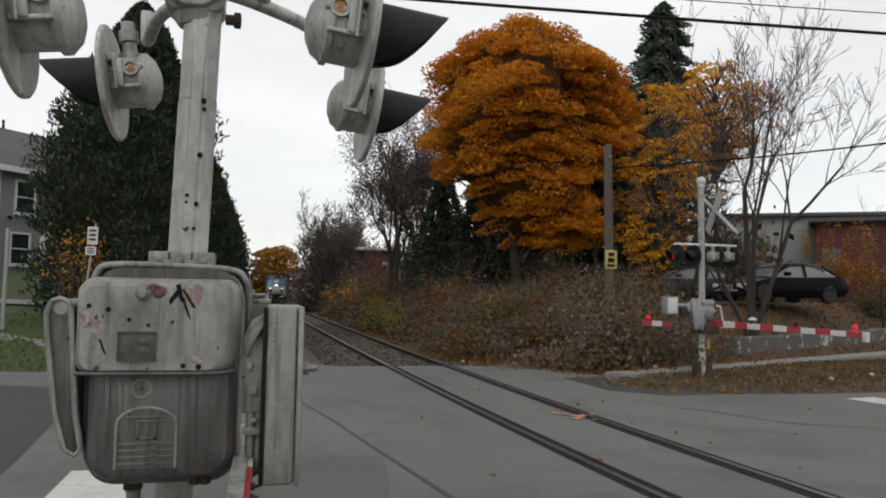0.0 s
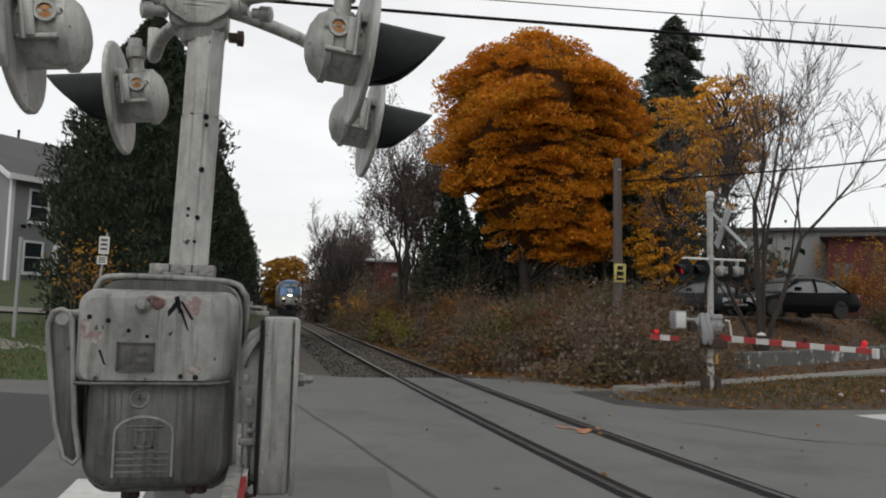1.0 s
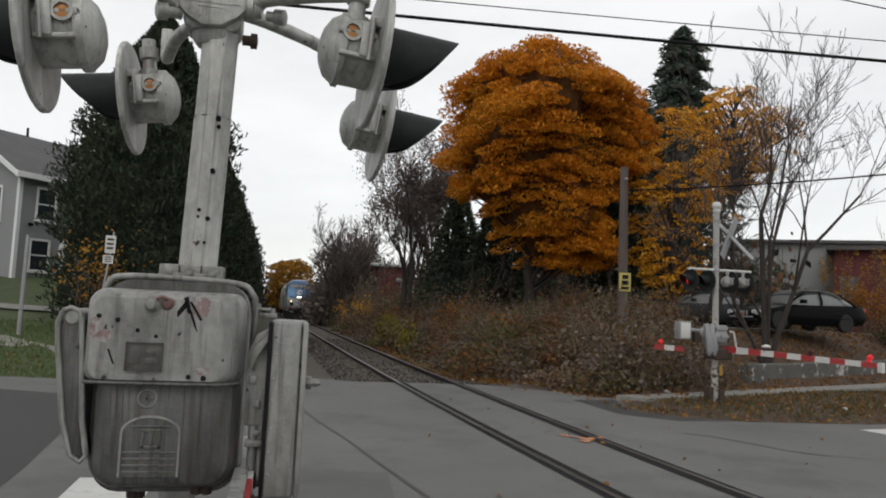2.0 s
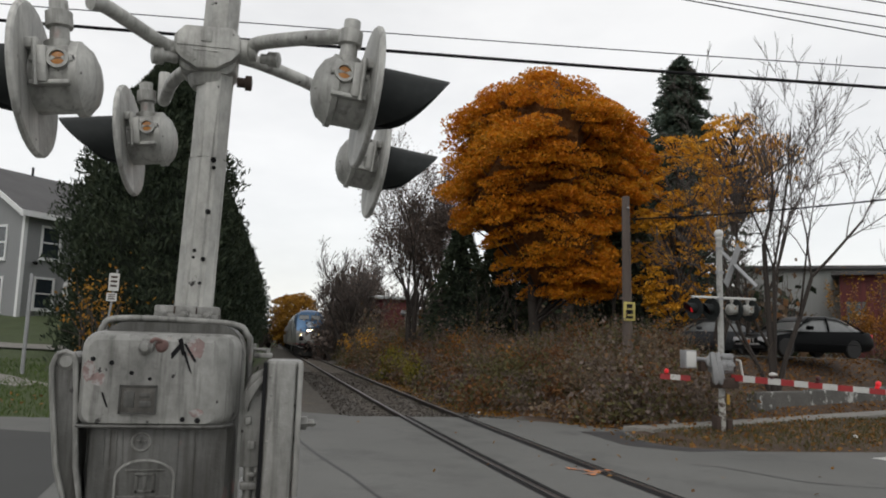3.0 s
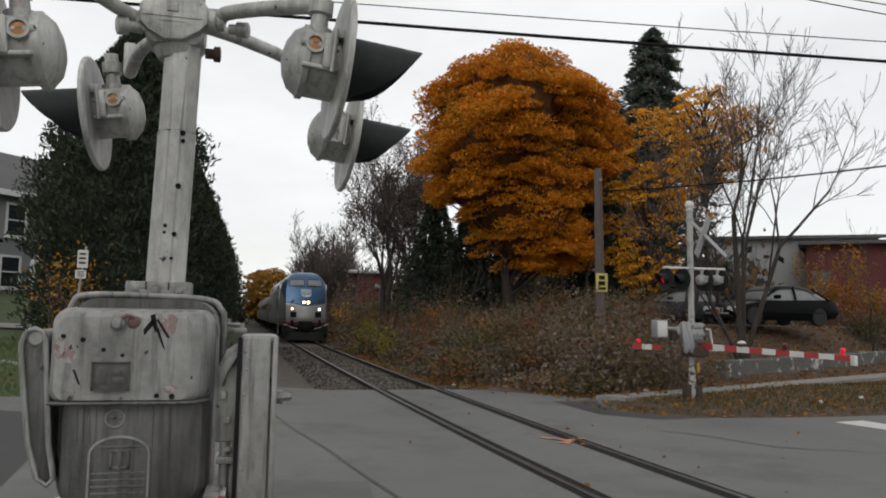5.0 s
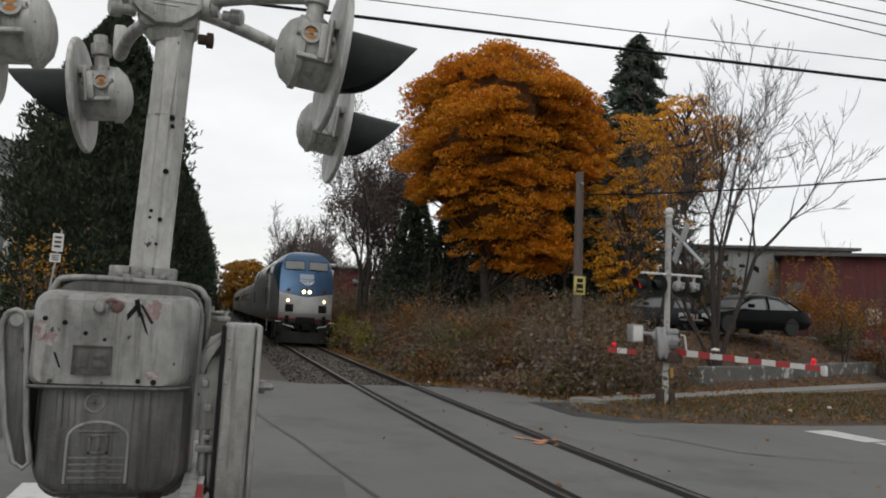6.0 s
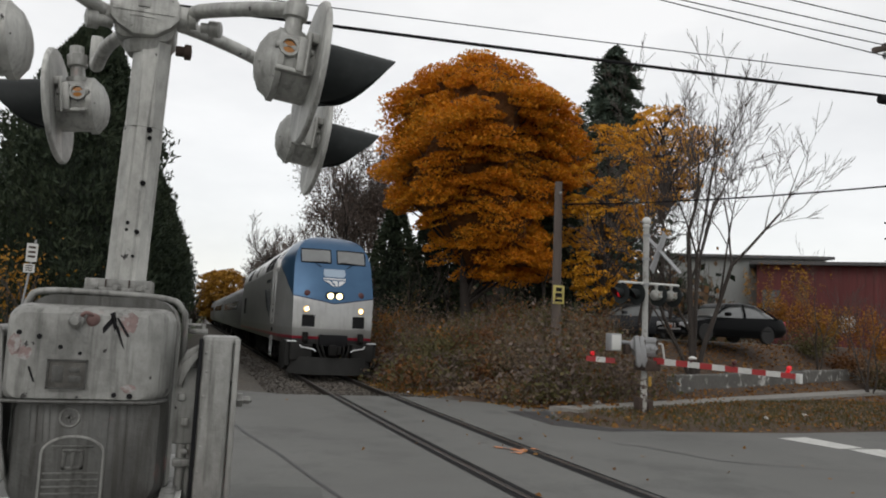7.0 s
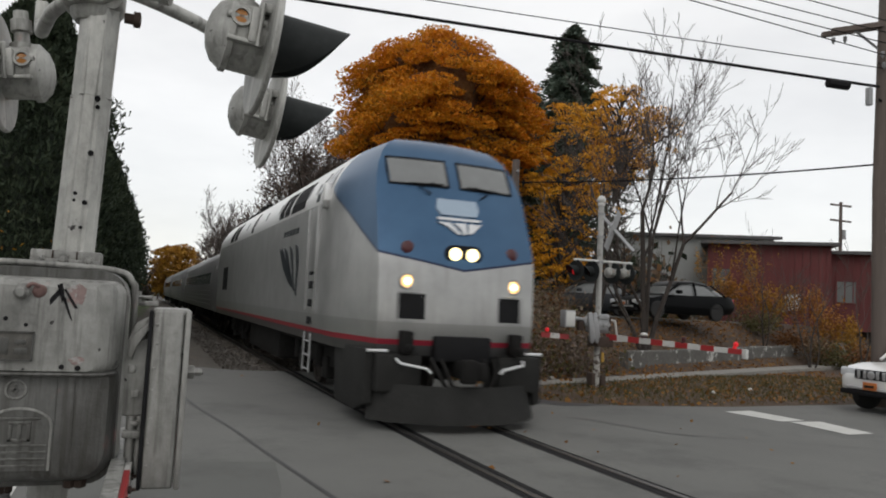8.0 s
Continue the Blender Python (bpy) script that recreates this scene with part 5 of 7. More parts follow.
def segs_mesh(segs):
    """Four-sided tapered sticks from rows of p0, p1, r0, r1."""
    s = np.asarray(segs, float)
    p0, p1, r0, r1 = s[:, :3], s[:, 3:6], s[:, 6:7], s[:, 7:8]
    d = p1 - p0
    d /= np.linalg.norm(d, axis=1)[:, None] + 1e-9
    up = np.where(np.abs(d[:, 2:3]) > 0.9, np.array([[1.0, 0, 0]]), np.array([[0, 0, 1.0]]))
    u = np.cross(d, up)
    u /= np.linalg.norm(u, axis=1)[:, None]
    w = np.cross(d, u)
    ring0 = [p0 + r0 * k for k in (u, w, -u, -w)]
    ring1 = [p1 + r1 * k for k in (u, w, -u, -w)]
    v = np.stack(ring0 + ring1, 1).reshape(-1, 3)
    base = np.arange(len(s))[:, None] * 8
    f = np.concatenate([base + np.array([[k, (k + 1) % 4, 4 + (k + 1) % 4, 4 + k]]) for k in range(4)])
    return v, f


def grow(segs, p, d, length, r, depth, rnd, spread=0.55, upward=0.12, tips=None, kids=(2, 3), shrink=0.68, wob=1.0):
    """A limb of three bends, and the limbs that leave it."""
    p, d = Vector(p), Vector(d).normalized()
    n = 3
    marks = []
    for k in range(n):
        d = (d + Vector((rnd.gauss(0, 0.13 * wob), rnd.gauss(0, 0.13 * wob), rnd.gauss(0, 0.09 * wob) + upward * 0.5))).normalized()
        q = p + d * length / n
        r1 = r * (0.86 if depth else 0.6)
        segs.append((*p, *q, r, r1))
        p, r = q, r1
        marks.append((p.copy(), d.copy(), r))
    if tips is not None and depth <= 1:
        tips.extend(tuple(m[0]) for m in marks)
    if depth <= 0:
        return
    for k in range(rnd.randint(*kids)):
        at, dd, rr = marks[-1] if k == 0 else rnd.choice(marks)
        side = Vector((rnd.gauss(0, 1), rnd.gauss(0, 1), rnd.gauss(0, 0.5)))
        side -= dd * side.dot(dd)
        turn = spread * (0.5 if k == 0 else 1.0) * rnd.uniform(0.7, 1.3)
        grow(segs, at, dd + side.normalized() * turn + Vector((0, 0, upward)), length * shrink * rnd.uniform(0.8, 1.15), rr * (0.75 if k == 0 else 0.55), depth - 1, rnd, spread, upward, tips, kids, shrink, wob)


def bare_tree(label, at, stems, depth=5, seed=1, spread=0.55, leaves=None, leaf_n=0, leaf_size=0.12, bark=None, kids=(2, 3), upward=0.12, name="bare_tree", shrink=0.68, wob=1.0, twig=0.008):
    """stems: rows of direction, length and thickness."""
    rnd = random.Random(seed)
    g = thing(name, label, "tree", at)
    segs, tips = [], []
    for d, length, r in stems:
        grow(segs, (0, 0, -0.1), d, length, r, depth, rnd, spread, upward, tips, kids, shrink, wob)
    raw_mesh("trunk", *segs_mesh([s for s in segs if s[6] >= 0.03]), bark or BARK, g)
    fine = [s for s in segs if s[6] < 0.03]
    if fine:
        tagged(raw_mesh("twig_mass", *segs_mesh([(*s[:6], max(s[6], twig), max(s[7], twig * 0.75)) for s in fine]), TWIG, g), kind="stuff")
    if leaves and tips:
        c = np.array(tips)[RNG.integers(0, len(tips), leaf_n)] + RNG.normal(0, 0.25, (leaf_n, 3))
        raw_mesh("crown", *leaf_mesh(c, RNG.uniform(0.6, 1.3, leaf_n) * leaf_size), leaves, g)
    return g


def profile_r(prof, z):
    zs, rs = [p[0] for p in prof], [p[1] for p in prof]
    return np.interp(z, zs, rs)


def leafy_tree(label, at, prof, mat, clumps, per, size, trunk_r, seed, lobes=0.16, droop=0.25, shift=None, name="maple_tree", clump_r=(0.5, 0.95), core=None):
    """prof: height and radius of the crown."""
    rnd = random.Random(seed)
    g = thing(name, label, "tree", at)
    z0, z1 = prof[0][0], prof[-1][0]
    centres = []
    while len(centres) < clumps:
        z = rnd.uniform(z0, z1)
        r = float(profile_r(prof, z))
        if rnd.random() > (r + 0.4) / (max(p[1] for p in prof) + 0.4):
            continue
        a = rnd.uniform(0, math.tau)
        k = 1 + lobes * noise.noise((math.cos(a) * 1.6 + seed, math.sin(a) * 1.6, z * 0.45)) * 2
        q = r * k * (rnd.uniform(0.80, 1.03) if rnd.random() < 0.8 else rnd.uniform(0.35, 0.8))
        sx = shift(z) if shift else (0, 0)
        centres.append((math.cos(a) * q + sx[0], math.sin(a) * q + sx[1], z, a, q))
    pts, sizes = [], []
    for x, y, z, a, q in centres:
        R = rnd.uniform(*clump_r)
        v = RNG.normal(size=(per, 3))
        v /= np.linalg.norm(v, axis=1)[:, None]
        v *= RNG.uniform(0.35, 1.0, (per, 1)) ** 0.5 * R
        v[:, 2] = v[:, 2] * 0.34
        out = v[:, 0] * math.cos(a) + v[:, 1] * math.sin(a)
        v[:, 2] -= droop * np.maximum(out, -0.2)
        pts.append(v + (x, y, z))
        sizes.append(RNG.uniform(0.65, 1.3, per) * size)
    raw_mesh("crown", *leaf_mesh(np.concatenate(pts), np.concatenate(sizes), 0.35, 0.8), mat, g)
    # added dark shell fills the gaps in place of shaded inner leaves
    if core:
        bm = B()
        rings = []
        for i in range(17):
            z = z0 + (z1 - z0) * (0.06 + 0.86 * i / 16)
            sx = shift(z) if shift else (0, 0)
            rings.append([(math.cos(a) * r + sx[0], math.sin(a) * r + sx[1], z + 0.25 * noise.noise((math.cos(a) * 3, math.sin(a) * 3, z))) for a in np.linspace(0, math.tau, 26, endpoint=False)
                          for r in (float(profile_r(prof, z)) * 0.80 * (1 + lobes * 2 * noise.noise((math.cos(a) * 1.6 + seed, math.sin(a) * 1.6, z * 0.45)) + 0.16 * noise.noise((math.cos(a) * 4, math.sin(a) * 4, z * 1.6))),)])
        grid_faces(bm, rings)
        part("shade_core", bm, core, g)
    segs = []
    top = z0 + (z1 - z0) * 0.75
    p = Vector((0, 0, -0.3))
    for k in range(8):
        q = Vector((0.12 * rnd.gauss(0, 1), 0.12 * rnd.gauss(0, 1), top * (k + 1) / 8))
        segs.append((*p, *q, trunk_r * (1 - k / 9), trunk_r * (1 - (k + 1) / 9)))
        p = q
    raw_mesh("trunk", *segs_mesh(segs), BARK, g)
    limbs = []
    for x, y, z, a, q in rnd.sample(centres, min(90, len(centres))):
        h = max(z0 * 0.55, z - q * 0.7 - 0.5)
        m = Vector((x * 0.5, y * 0.5, (h + z) / 2 + 0.3))
        limbs += [(0, 0, h, *m, trunk_r * 0.28, 0.05), (*m, x, y, z, 0.05, 0.015)]
    tagged(raw_mesh("limb_tangle", *segs_mesh(limbs), BARK, g), kind="stuff")
    return g


def conifer(label, at, height, radius, mat, n, seed, narrow=False, name="conifer", size=0.34, core=True, tiers=0):
    g = thing(name, label, "tree", at)
    u = RNG.random(n) ** (0.8 if narrow else 0.62)
    z = u * height
    t = 1 - u

    def rad(tt):
        return radius * (np.minimum(1.0, tt * 1.85 + 0.02) ** 0.75 if narrow else tt ** 0.62)

    a = RNG.uniform(0, math.tau, n)
    lump = np.array([noise.noise((math.cos(x) * 1.5 + seed, math.sin(x) * 1.5, h * 0.55)) for x, h in zip(a, z)])
    r = rad(1 - u) * (1 + (0.24 if narrow else 0.42) * lump)
    if tiers:
        ph = (z * tiers / height + 0.35 * np.sin(a * 2 + seed)) % 1.0
        r *= 0.42 + 0.68 * (1 - ph)
        r *= RNG.uniform(0.45, 1.06, n)
    else:
        fine = np.array([noise.noise((math.cos(x) * 5 + seed, math.sin(x) * 5, h * 1.9)) for x, h in zip(a, z)])
        r *= RNG.uniform(0.74, 1.10, n) * (1 + 0.34 * fine)
    c = np.stack([np.cos(a) * r, np.sin(a) * r, z + 0.05], 1)
    lean = np.stack([np.cos(a) * (0.5 if narrow else 0.9), np.sin(a) * (0.5 if narrow else 0.9), np.full(n, 0.75 if narrow else -0.15)], 1)
    raw_mesh("crown", *leaf_mesh(c, RNG.uniform(0.6, 1.3, n) * size, 0, 0.30, lean), mat, g)
    bm = B()
    tube(bm, [(0, 0, -0.3), (0, 0, height * 0.5), (0, 0, height * 0.97)], [radius * 0.10, radius * 0.06, 0.02], 8)
    part("trunk", bm, BARK, g)
    # added solid core, coloured near black for the shade inside the tree
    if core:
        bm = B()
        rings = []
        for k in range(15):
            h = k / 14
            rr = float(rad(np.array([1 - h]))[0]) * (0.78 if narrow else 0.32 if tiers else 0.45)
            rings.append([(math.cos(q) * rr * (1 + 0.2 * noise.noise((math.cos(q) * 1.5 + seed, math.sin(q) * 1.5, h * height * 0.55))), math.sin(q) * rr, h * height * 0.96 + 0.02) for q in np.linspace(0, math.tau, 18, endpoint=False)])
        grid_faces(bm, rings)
        part("shade_core", bm, CORE_GREEN, g)
    return g


MAPLE = leafy("orange_maple_leaf", [(0.26, 0.075, 0.006), (0.50, 0.16, 0.008), (0.66, 0.25, 0.012), (0.44, 0.20, 0.014), (0.22, 0.13, 0.018)])
# dark orange paints in the shade within the crown
MAPLE_CORE = surface("shaded_maple_core", (0.13, 0.05, 0.008), 0.9, var=0.5, big=2.0, fine=9, bump=0.9, depth=0.15)
YELLOW = leafy("yellow_brown_leaf", [(0.28, 0.12, 0.012), (0.58, 0.27, 0.02), (0.72, 0.38, 0.03), (0.36, 0.19, 0.03)])
DARK_GREEN = leafy("dark_evergreen_spray", [(0.015, 0.022, 0.015), (0.026, 0.038, 0.023), (0.044, 0.058, 0.034), (0.034, 0.039, 0.021)], 0.75, 0.1)
# base colour holds the shade inside the evergreens
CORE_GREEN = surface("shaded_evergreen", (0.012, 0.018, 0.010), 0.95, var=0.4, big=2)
SPRUCE = leafy("spruce_needles", [(0.038, 0.054, 0.042), (0.066, 0.090, 0.068), (0.10, 0.13, 0.098)], 0.75, 0.1)
RUSSET_TREE = leafy("far_ochre_leaf", [(0.16, 0.08, 0.02), (0.30, 0.15, 0.02), (0.36, 0.20, 0.03)])
OLIVE = leafy("yellow_green_shrub_leaf", [(0.10, 0.10, 0.02), (0.17, 0.16, 0.03), (0.25, 0.20, 0.03), (0.12, 0.08, 0.03)])
RUSSET = leafy("russet_shrub_leaf", [(0.10, 0.05, 0.025), (0.24, 0.10, 0.025), (0.34, 0.15, 0.02), (0.14, 0.08, 0.04)])
BRUSH_LEAF = leafy("withered_brush_leaf", [(0.05, 0.033, 0.022), (0.11, 0.07, 0.042), (0.20, 0.155, 0.105), (0.18, 0.08, 0.025), (0.09, 0.08, 0.03)])
DULL_RUSSET = leafy("withered_russet_leaf", [(0.06, 0.032, 0.022), (0.12, 0.052, 0.024), (0.19, 0.085, 0.026), (0.09, 0.055, 0.032)])
WEED = leafy("dull_green_weed_leaf", [(0.05, 0.045, 0.02), (0.085, 0.08, 0.03), (0.12, 0.105, 0.045), (0.10, 0.065, 0.035)])
DRY_LEAF = leafy("fallen_leaf", [(0.09, 0.048, 0.022), (0.19, 0.085, 0.026), (0.28, 0.14, 0.035), (0.15, 0.095, 0.05)])
# raised tones paint in the haze over the far trees
PALE_LEAF = leafy("last_grey_brown_leaf", [(0.085, 0.064, 0.053), (0.15, 0.115, 0.098), (0.22, 0.175, 0.15)])
GRASS = leafy("rough_grass_blade", [(0.045, 0.048, 0.016), (0.08, 0.072, 0.026), (0.13, 0.095, 0.045)], 0.7, 0.2)
GREEN_GRASS = leafy("lawn_grass_blade", [(0.045, 0.075, 0.018), (0.07, 0.11, 0.028), (0.11, 0.14, 0.04)], 0.7, 0.2)


def polar(az, d):
    return d * math.sin(radians(az)), d * math.cos(radians(az))


def at_az(az, d, sink=0.1):
    x, y = polar(az, d)
    return x, y, ground_z(x, y) - sink


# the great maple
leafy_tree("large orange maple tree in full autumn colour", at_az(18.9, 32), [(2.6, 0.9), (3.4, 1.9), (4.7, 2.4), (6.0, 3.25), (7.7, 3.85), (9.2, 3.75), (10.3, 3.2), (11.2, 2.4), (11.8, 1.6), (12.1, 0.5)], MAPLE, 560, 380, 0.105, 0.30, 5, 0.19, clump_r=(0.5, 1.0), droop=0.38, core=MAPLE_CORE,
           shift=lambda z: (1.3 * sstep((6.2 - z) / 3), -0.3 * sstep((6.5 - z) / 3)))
# yellow maples behind the far signal
leafy_tree("thin yellow maple tree losing its leaves", at_az(29.2, 33), [(1.2, 1.0), (3.0, 1.5), (5.5, 1.85), (7.4, 1.75), (8.6, 1.1), (9.2, 0.4)], YELLOW, 300, 46, 0.12, 0.14, 8, 0.4, clump_r=(0.25, 0.55), core=None)
leafy_tree("yellow maple crown behind bare branches", at_az(33.2, 36), [(6.4, 0.8), (7.8, 1.9), (9.4, 2.0), (10.5, 1.3), (11.0, 0.4)], YELLOW, 190, 50, 0.12, 0.14, 9, 0.4, clump_r=(0.3, 0.6))
leafy_tree("small far maple in yellow leaf beside the track", (1.4, 118, 0.0), [(0.8, 1.5), (2.5, 3.4), (5.0, 3.8), (7.2, 2.8), (8.6, 0.8)], RUSSET_TREE, 150, 60, 0.40, 0.2, 13, 0.2, clump_r=(0.9, 1.5))
# spruces
conifer("tall dark spruce tree with drooping tiers", at_az(29.5, 44), 17.0, 4.9, SPRUCE, 26000, 3, False, "spruce_tree", 0.38, True, 15)
conifer("dark spruce tree beside a taller one", at_az(26.7, 45), 13.2, 3.3, SPRUCE, 14000, 4, False, "spruce_tree", 0.38, True, 12)
conifer("dark evergreen below the orange maple", at_az(13.2, 40), 7.2, 2.0, DARK_GREEN, 4500, 6, False, "evergreen_tree", 0.36, True)
conifer("dark evergreen below the orange maple", at_az(16.2, 38), 6.0, 1.9, DARK_GREEN, 4500, 7, False, "evergreen_tree", 0.36, True)
conifer("dark evergreen below the orange maple", at_az(24.0, 38), 7.0, 1.8, DARK_GREEN, 4000, 8, False, "evergreen_tree", 0.36, True)
conifer("slim dark evergreen between two maples", at_az(25.9, 38), 9.6, 1.5, DARK_GREEN, 5000, 9, False, "evergreen_tree", 0.36, True)
# row of arborvitae along the track
for k, (x, y, h, r) in enumerate(((-4.35, 27.0, 11.0, 2.65), (-4.0, 31.2, 9.9, 2.2), (-3.9, 35.2, 9.6, 2.0), (-3.9, 39.2, 9.8, 2.0), (-4.0, 43.4, 9.5, 2.0), (-4.0, 48, 9.8, 2.0), (-4.0, 53.5, 9.6, 2.1), (-4.1, 60, 9.7, 2.2), (-4.3, 68, 9.6, 2.3), (-4.5, 77, 9.8, 2.4), (-4.8, 88, 9.7, 2.5), (-5.2, 101, 9.7, 2.6), (-5.6, 116, 9.7, 2.8))):
    conifer("tall dark green arborvitae in a dense row", (x, y, ground_z(x, y) - 0.1), h, r, DARK_GREEN, 60000 if k == 0 else 28000 if k < 4 else 6000, 20 + k, True, "arborvitae_tree", 0.22 if k == 0 else 0.26 if k < 4 else 0.42)
# orange vine leaves on the first of them
for x, y, z, n in ((-5.35, 23.6, 1.5, 120), (-4.95, 23.4, 2.3, 150), (-5.75, 23.9, 2.1, 90), (-2.8, 24.2, 2.4, 50)):
    g = thing("shrub", "small orange-leaved sapling against dark evergreens", "shrub", (x, y, ground_z(x, y) - 0.05), group="orange saplings")
    c = RNG.normal(size=(n, 3)) * (0.38, 0.3, 0.45) + (0, 0, z)
    raw_mesh("crown", *leaf_mesh(c, RNG.uniform(0.6, 1.3, n) * 0.13), RUSSET_TREE, g)
    rnd = random.Random(n)
    raw_mesh("stem", *segs_mesh([(0, 0, 0, 0.05 * k, 0.04 * k, z * 0.6, 0.03, 0.02) for k in (-1, 1)] + [(0, 0, z * 0.5, *c[i], 0.015, 0.006) for i in range(0, n, 12)]), TWIG, g)

# bare trees
bare_tree("bare many-stemmed tree on the leaf-strewn bank", at_az(35.6, 25.2), [((-0.16, 0.1, 1), 4.1, 0.10), ((0.10, 0.0, 1), 4.9, 0.13), ((0.24, -0.1, 1), 4.1, 0.11), ((-0.30, 0.2, 1), 3.6, 0.08)], 5, 23, 0.66, bark=BARK, shrink=0.62, upward=0.10, wob=0.6, kids=(3, 4), twig=0.008)
bare_tree("tall grey tree holding a few brown leaves", at_az(9.6, 44), [((-0.16, 0, 1), 3.9, 0.22), ((0.3, 0.1, 1), 3.6, 0.2), ((0.06, 0, 1), 3.9, 0.2)], 6, 3, 0.5, PALE_LEAF, 15000, 0.13, shrink=0.70, kids=(3, 3), twig=0.012)
bare_tree("grey tree with thin brown leaves behind brush", at_az(12.0, 46), [((0.1, 0, 1), 3.7, 0.2), ((-0.2, 0, 1), 3.7, 0.2)], 6, 12, 0.55, PALE_LEAF, 9000, 0.14, shrink=0.70, kids=(3, 3), twig=0.012)
bare_tree("bare round-headed tree beside the track", at_az(4.7, 66), [((-0.5, 0, 1), 3.0, 0.22), ((-0.15, 0.1, 1), 3.3, 0.22), ((0.2, 0, 1), 3.3, 0.24), ((0.55, 0, 1), 3.0, 0.2)], 6, 21, 0.6, PALE_LEAF, 5000, 0.12, kids=(3, 3), shrink=0.70, twig=0.017)
bare_tree("bare round-headed tree beside the track", at_az(5.9, 80), [((-0.3, 0, 1), 3.2, 0.24), ((0.05, 0, 1), 3.3, 0.22), ((0.4, 0.1, 1), 3.1, 0.22)], 6, 22, 0.6, PALE_LEAF, 4000, 0.14, kids=(3, 3), shrink=0.7, twig=0.02)
bare_tree("small far bare tree beside dark evergreens", at_az(-1.6, 98), [((-0.2, 0, 1), 2.4, 0.16), ((0.25, 0, 1), 2.3, 0.15)], 5, 31, 0.65)
bare_tree("thin bare tree before yellow leaves", at_az(32.0, 30), [((-0.1, 0, 1), 2.8, 0.10), ((0.2, 0, 1), 2.7, 0.09)], 5, 41, 0.6)
bare_tree("thin bare tree before yellow leaves", at_az(33.8, 31), [((-0.25, 0, 1), 2.6, 0.08), ((0.12, 0, 1), 2.7, 0.09)], 5, 42, 0.6)
bare_tree("slim bare sapling by the parking lot", at_az(46.5, 33), [((0.05, 0, 1), 2.0, 0.06), ((0.25, 0, 1), 1.7, 0.05), ((-0.2, 0, 1), 1.8, 0.05)], 4, 51, 0.45)
bare_tree("slim bare sapling by the parking lot", at_az(49.5, 30), [((0.05, 0, 1), 1.9, 0.05), ((-0.2, 0, 1), 1.7, 0.05)], 4, 52, 0.45)
bare_tree("slim bare sapling by the parking lot", at_az(43.5, 34), [((0.0, 0, 1), 2.1, 0.06), ((0.3, 0, 1), 1.6, 0.05)], 4, 53, 0.45)
for k, (az, d, s) in enumerate(((15.2, 33, 9), (17.4, 34, 10), (20.6, 33, 11), (22.3, 34, 12), (24.8, 32, 13), (14.0, 36, 14))):
    bare_tree("slender dark trunk in the shade of the maple", at_az(az, d), [((0.08 * (-1) ** k, 0, 1), 1.9, 0.10)], 4, 60 + s, 0.5)
bare_tree("leaning pale birch trunk in the brush", at_az(13.1, 39), [((0.33, 0, 1), 1.2, 0.13)], 1, 71, 0.3, bark=PALE_BARK)


def shrub(label, at, w, h, mat, n, size, seed):
    rnd = random.Random(seed)
    g = thing("shrub", label, "shrub", at)
    segs, tips = [], []
    for k in range(9):
        grow(segs, (rnd.gauss(0, 0.15), rnd.gauss(0, 0.15), 0), (rnd.gauss(0, 0.6) * w / h, rnd.gauss(0, 0.6) * w / h, 1), h * 0.42, 0.018, 2, rnd, 0.6, 0.08, tips)
    tagged(raw_mesh("stem_tangle", *segs_mesh(segs), TWIG, g), kind="stuff")
    c = np.array(tips)[RNG.integers(0, len(tips), n)] + RNG.normal(0, 0.16, (n, 3)) * (w / h * 0.9, w / h * 0.9, 1)
    c[:, 2] = np.maximum(c[:, 2], 0.05)
    raw_mesh("crown", *leaf_mesh(c, RNG.uniform(0.6, 1.3, n) * size), mat, g)


def bank_at(y, off):
    x = bank_foot(y) + off
    return x, y, ground_z(x, y) - 0.05


for k, (y, off, w, h, mat, n, label) in enumerate((
        (33.5, 0.7, 1.5, 1.3, OLIVE, 1500, "yellow-green shrub on the bank"), (31, 0.6, 1.3, 1.1, OLIVE, 1300, "yellow-green shrub on the bank"), (36.5, 0.8, 1.5, 1.6, OLIVE, 1300, "yellow-green shrub on the bank"),
        (29, 2.0, 1.1, 1.5, RUSSET, 300, "russet orange shrub among brush"), (33, 3.0, 1.2, 1.9, RUSSET, 700, "russet orange shrub among brush"), (27, 2.9, 1.0, 1.5, RUSSET, 220, "russet orange shrub among brush"),
        (24, 2.6, 0.8, 1.3, RUSSET, 260, "russet orange shrub among brush"), (52, 1.6, 1.6, 2.2, YELLOW, 500, "orange shrub beside the far track"), (60, 1.4, 1.6, 2.4, YELLOW, 500, "orange shrub beside the far track"),
        (70, 1.6, 1.6, 2.2, YELLOW, 400, "orange shrub beside the far track"), (45, 1.8, 1.2, 1.8, RUSSET, 400, "russet orange shrub among brush"))):
    shrub(label, bank_at(y, off), w, h, mat, n, 0.13, 100 + k)
for k, (az, d, h) in enumerate(((42.0, 38, 2.6), (44.5, 39, 2.6), (47.2, 38.5, 2.8), (48.8, 37, 2.6), (45.8, 40, 2.8), (41.0, 40, 4.6))):
    shrub("thin russet-leaved shrub by the parking lot", at_az(az, d), 1.7, h, RUSSET_TREE if k % 2 else RUSSET, 1200, 0.13, 130 + k)
